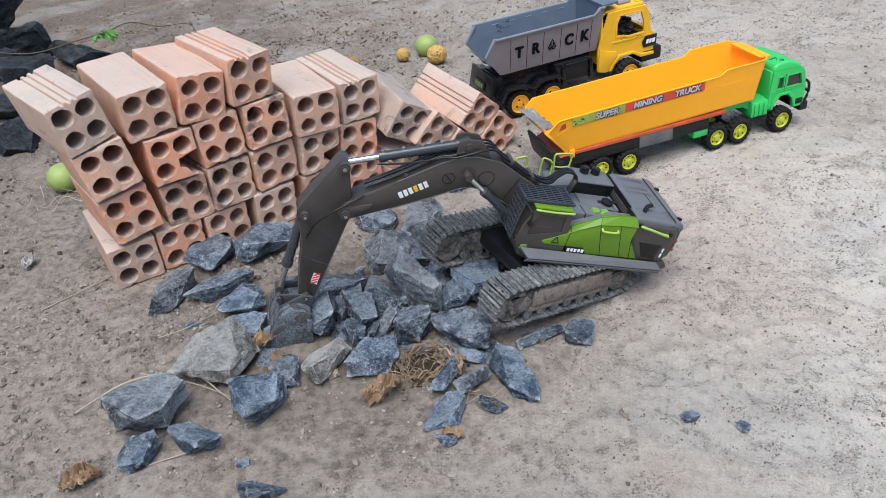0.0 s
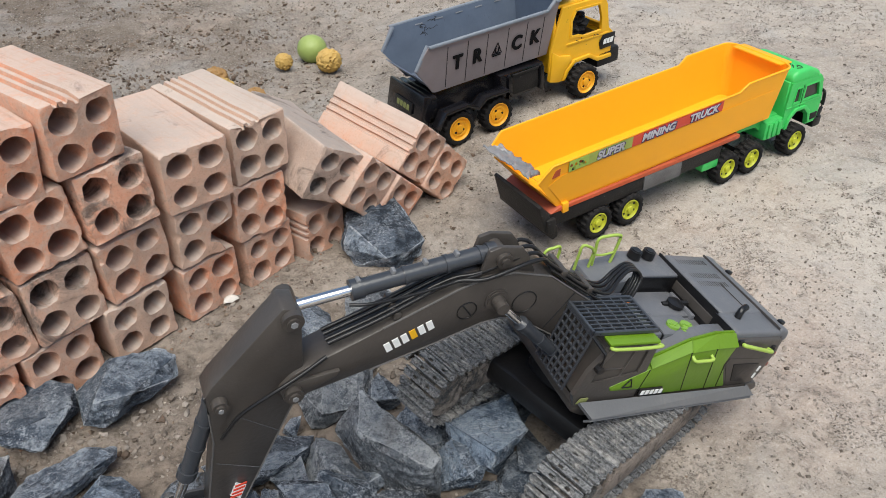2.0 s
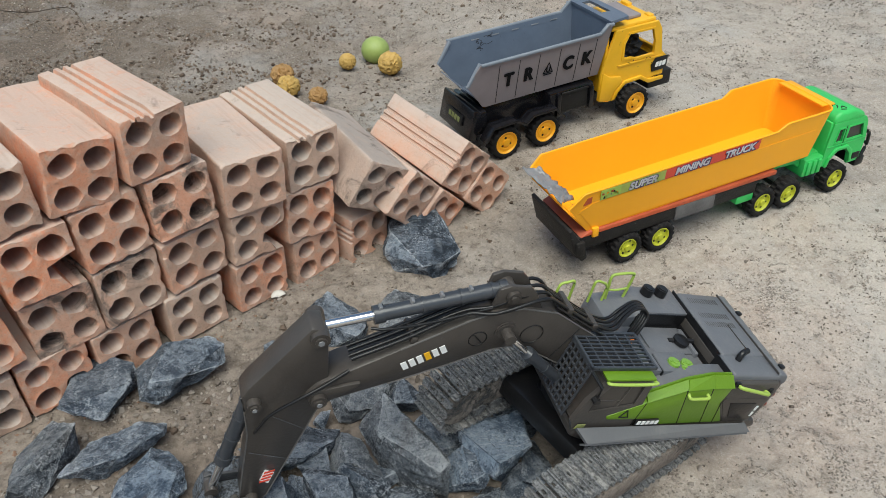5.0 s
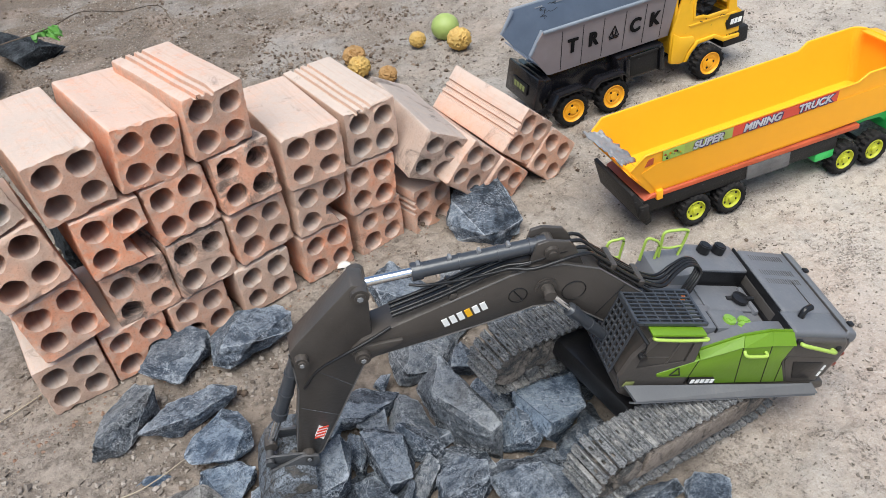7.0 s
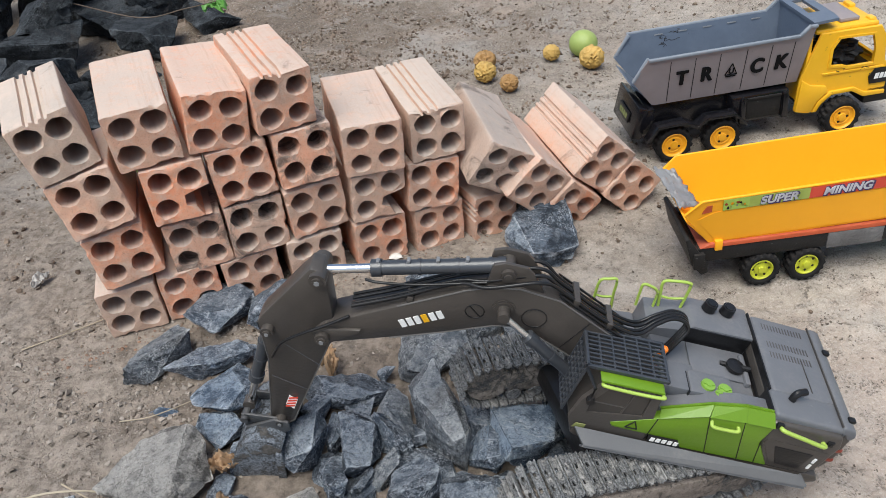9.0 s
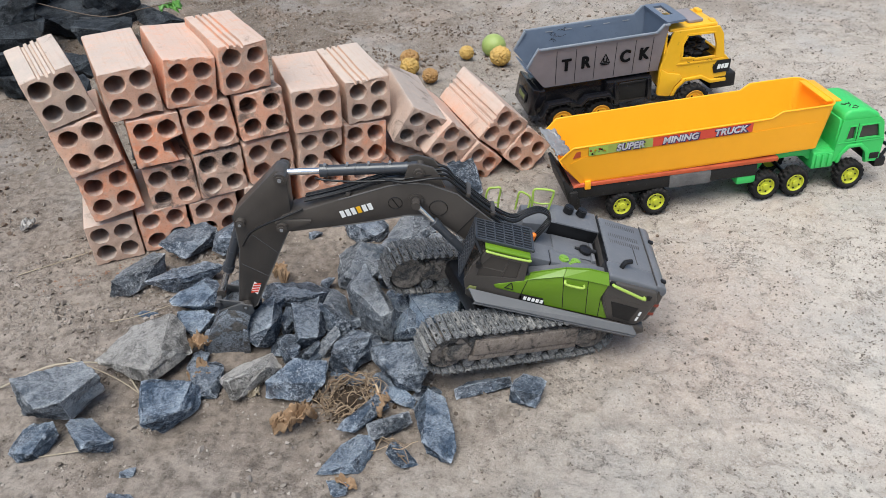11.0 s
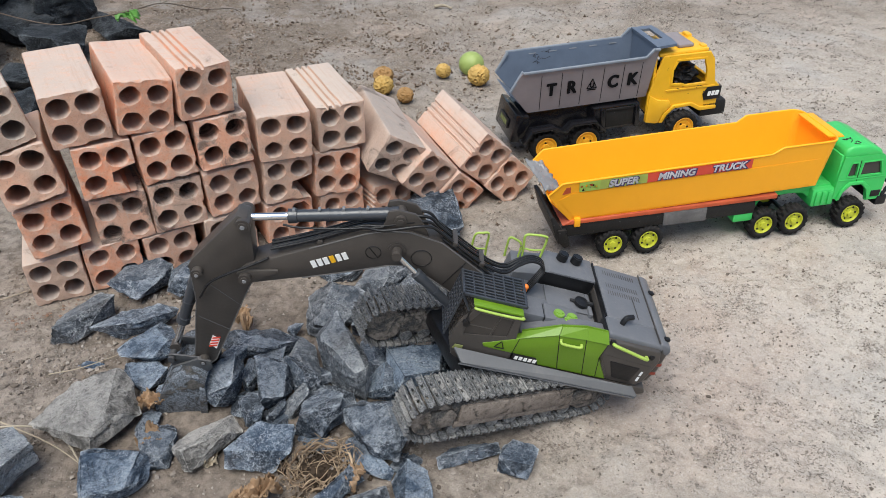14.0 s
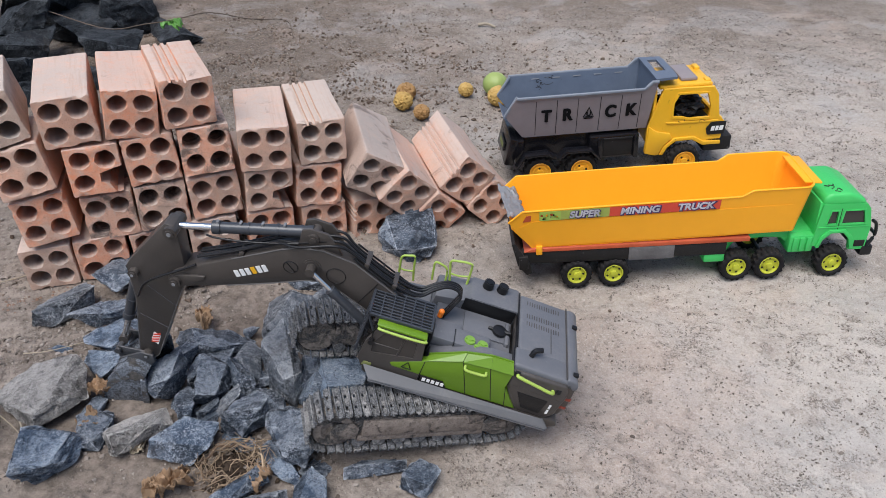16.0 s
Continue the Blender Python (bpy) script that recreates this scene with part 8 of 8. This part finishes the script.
    shell = [(0.390, -0.166), (0.400, -0.160), (0.414, -0.158), (0.428, -0.162), (0.438, -0.172), (0.445, -0.190), (0.449, -0.208), (0.450, -0.226), (0.447, -0.244), (0.439, -0.257), (0.426, -0.265), (0.410, -0.267), (0.394, -0.262), (0.374, -0.252)]
    mid = Vector((0.410, -0.252))
    shell = [tuple(mid + (Vector(p) - mid) * 0.88) for p in shell]
    hub = Vector((0.408, -0.218))
    inner = [tuple(hub + (Vector(p) - hub) * 0.93) for p in shell]
    bm = bmesh.new()
    prism(bm, shell + inner[::-1], YB - YW, YB + YW, 0.0)
    bk = part("bucket", bm, BUCKET, digger, "worn bare metal digging bucket", 30)
    for y in (YB - YW, YB + YW - 0.003):
        bm = bmesh.new()
        prism(bm, shell, y - 0.0005, y + 0.0035, 0.0008)
        part("side_plate", bm, BUCKET, bk, "bucket side plate", 30)
    for y in (YB - 0.026, YB, YB + 0.026):
        bm = bmesh.new()
        outer = [tuple(hub + (Vector(p) - hub) * 1.028) for p in shell[3:13]]
        prism(bm, outer + [tuple(hub + (Vector(p) - hub) * 0.99) for p in shell[12:2:-1]], y - 0.004, y + 0.004)
        part("wear_strip", bm, BUCKET, bk, "scuffed wear strip on the bucket")
    for y in (YB - YW - 0.002, YB + YW + 0.001):
        bm = bmesh.new()
        prism(bm, [(0.390, -0.182), (0.398, -0.180), (0.393, -0.210), (0.388, -0.240), (0.382, -0.254), (0.376, -0.252), (0.382, -0.216)], y, y + 0.003, 0.0006)
        part("side_cutter", bm, BUCKET, bk, "worn side cutter")
    for k in range(5):
        y = YB - YW + 0.008 + k * (2 * YW - 0.016) / 4
        bm = bmesh.new()
        prism(bm, [(0.384, -0.257), (0.381, -0.249), (0.360, -0.2445), (0.359, -0.2465)], y - 0.004, y + 0.004, 0.001)
        part("tooth", bm, STEEL, bk, "blunt bucket tooth")
    for y in (YB - 0.022, YB + 0.018):
        bm = bmesh.new()
        prism(bm, [(0.392, -0.155), (0.408, -0.155), (0.438, -0.180), (0.440, -0.196), (0.400, -0.184), (0.388, -0.168)], y, y + 0.004, 0.001)
        part("ear", bm, STEEL, bk, "bucket mounting ear")
    return digger


excavator()
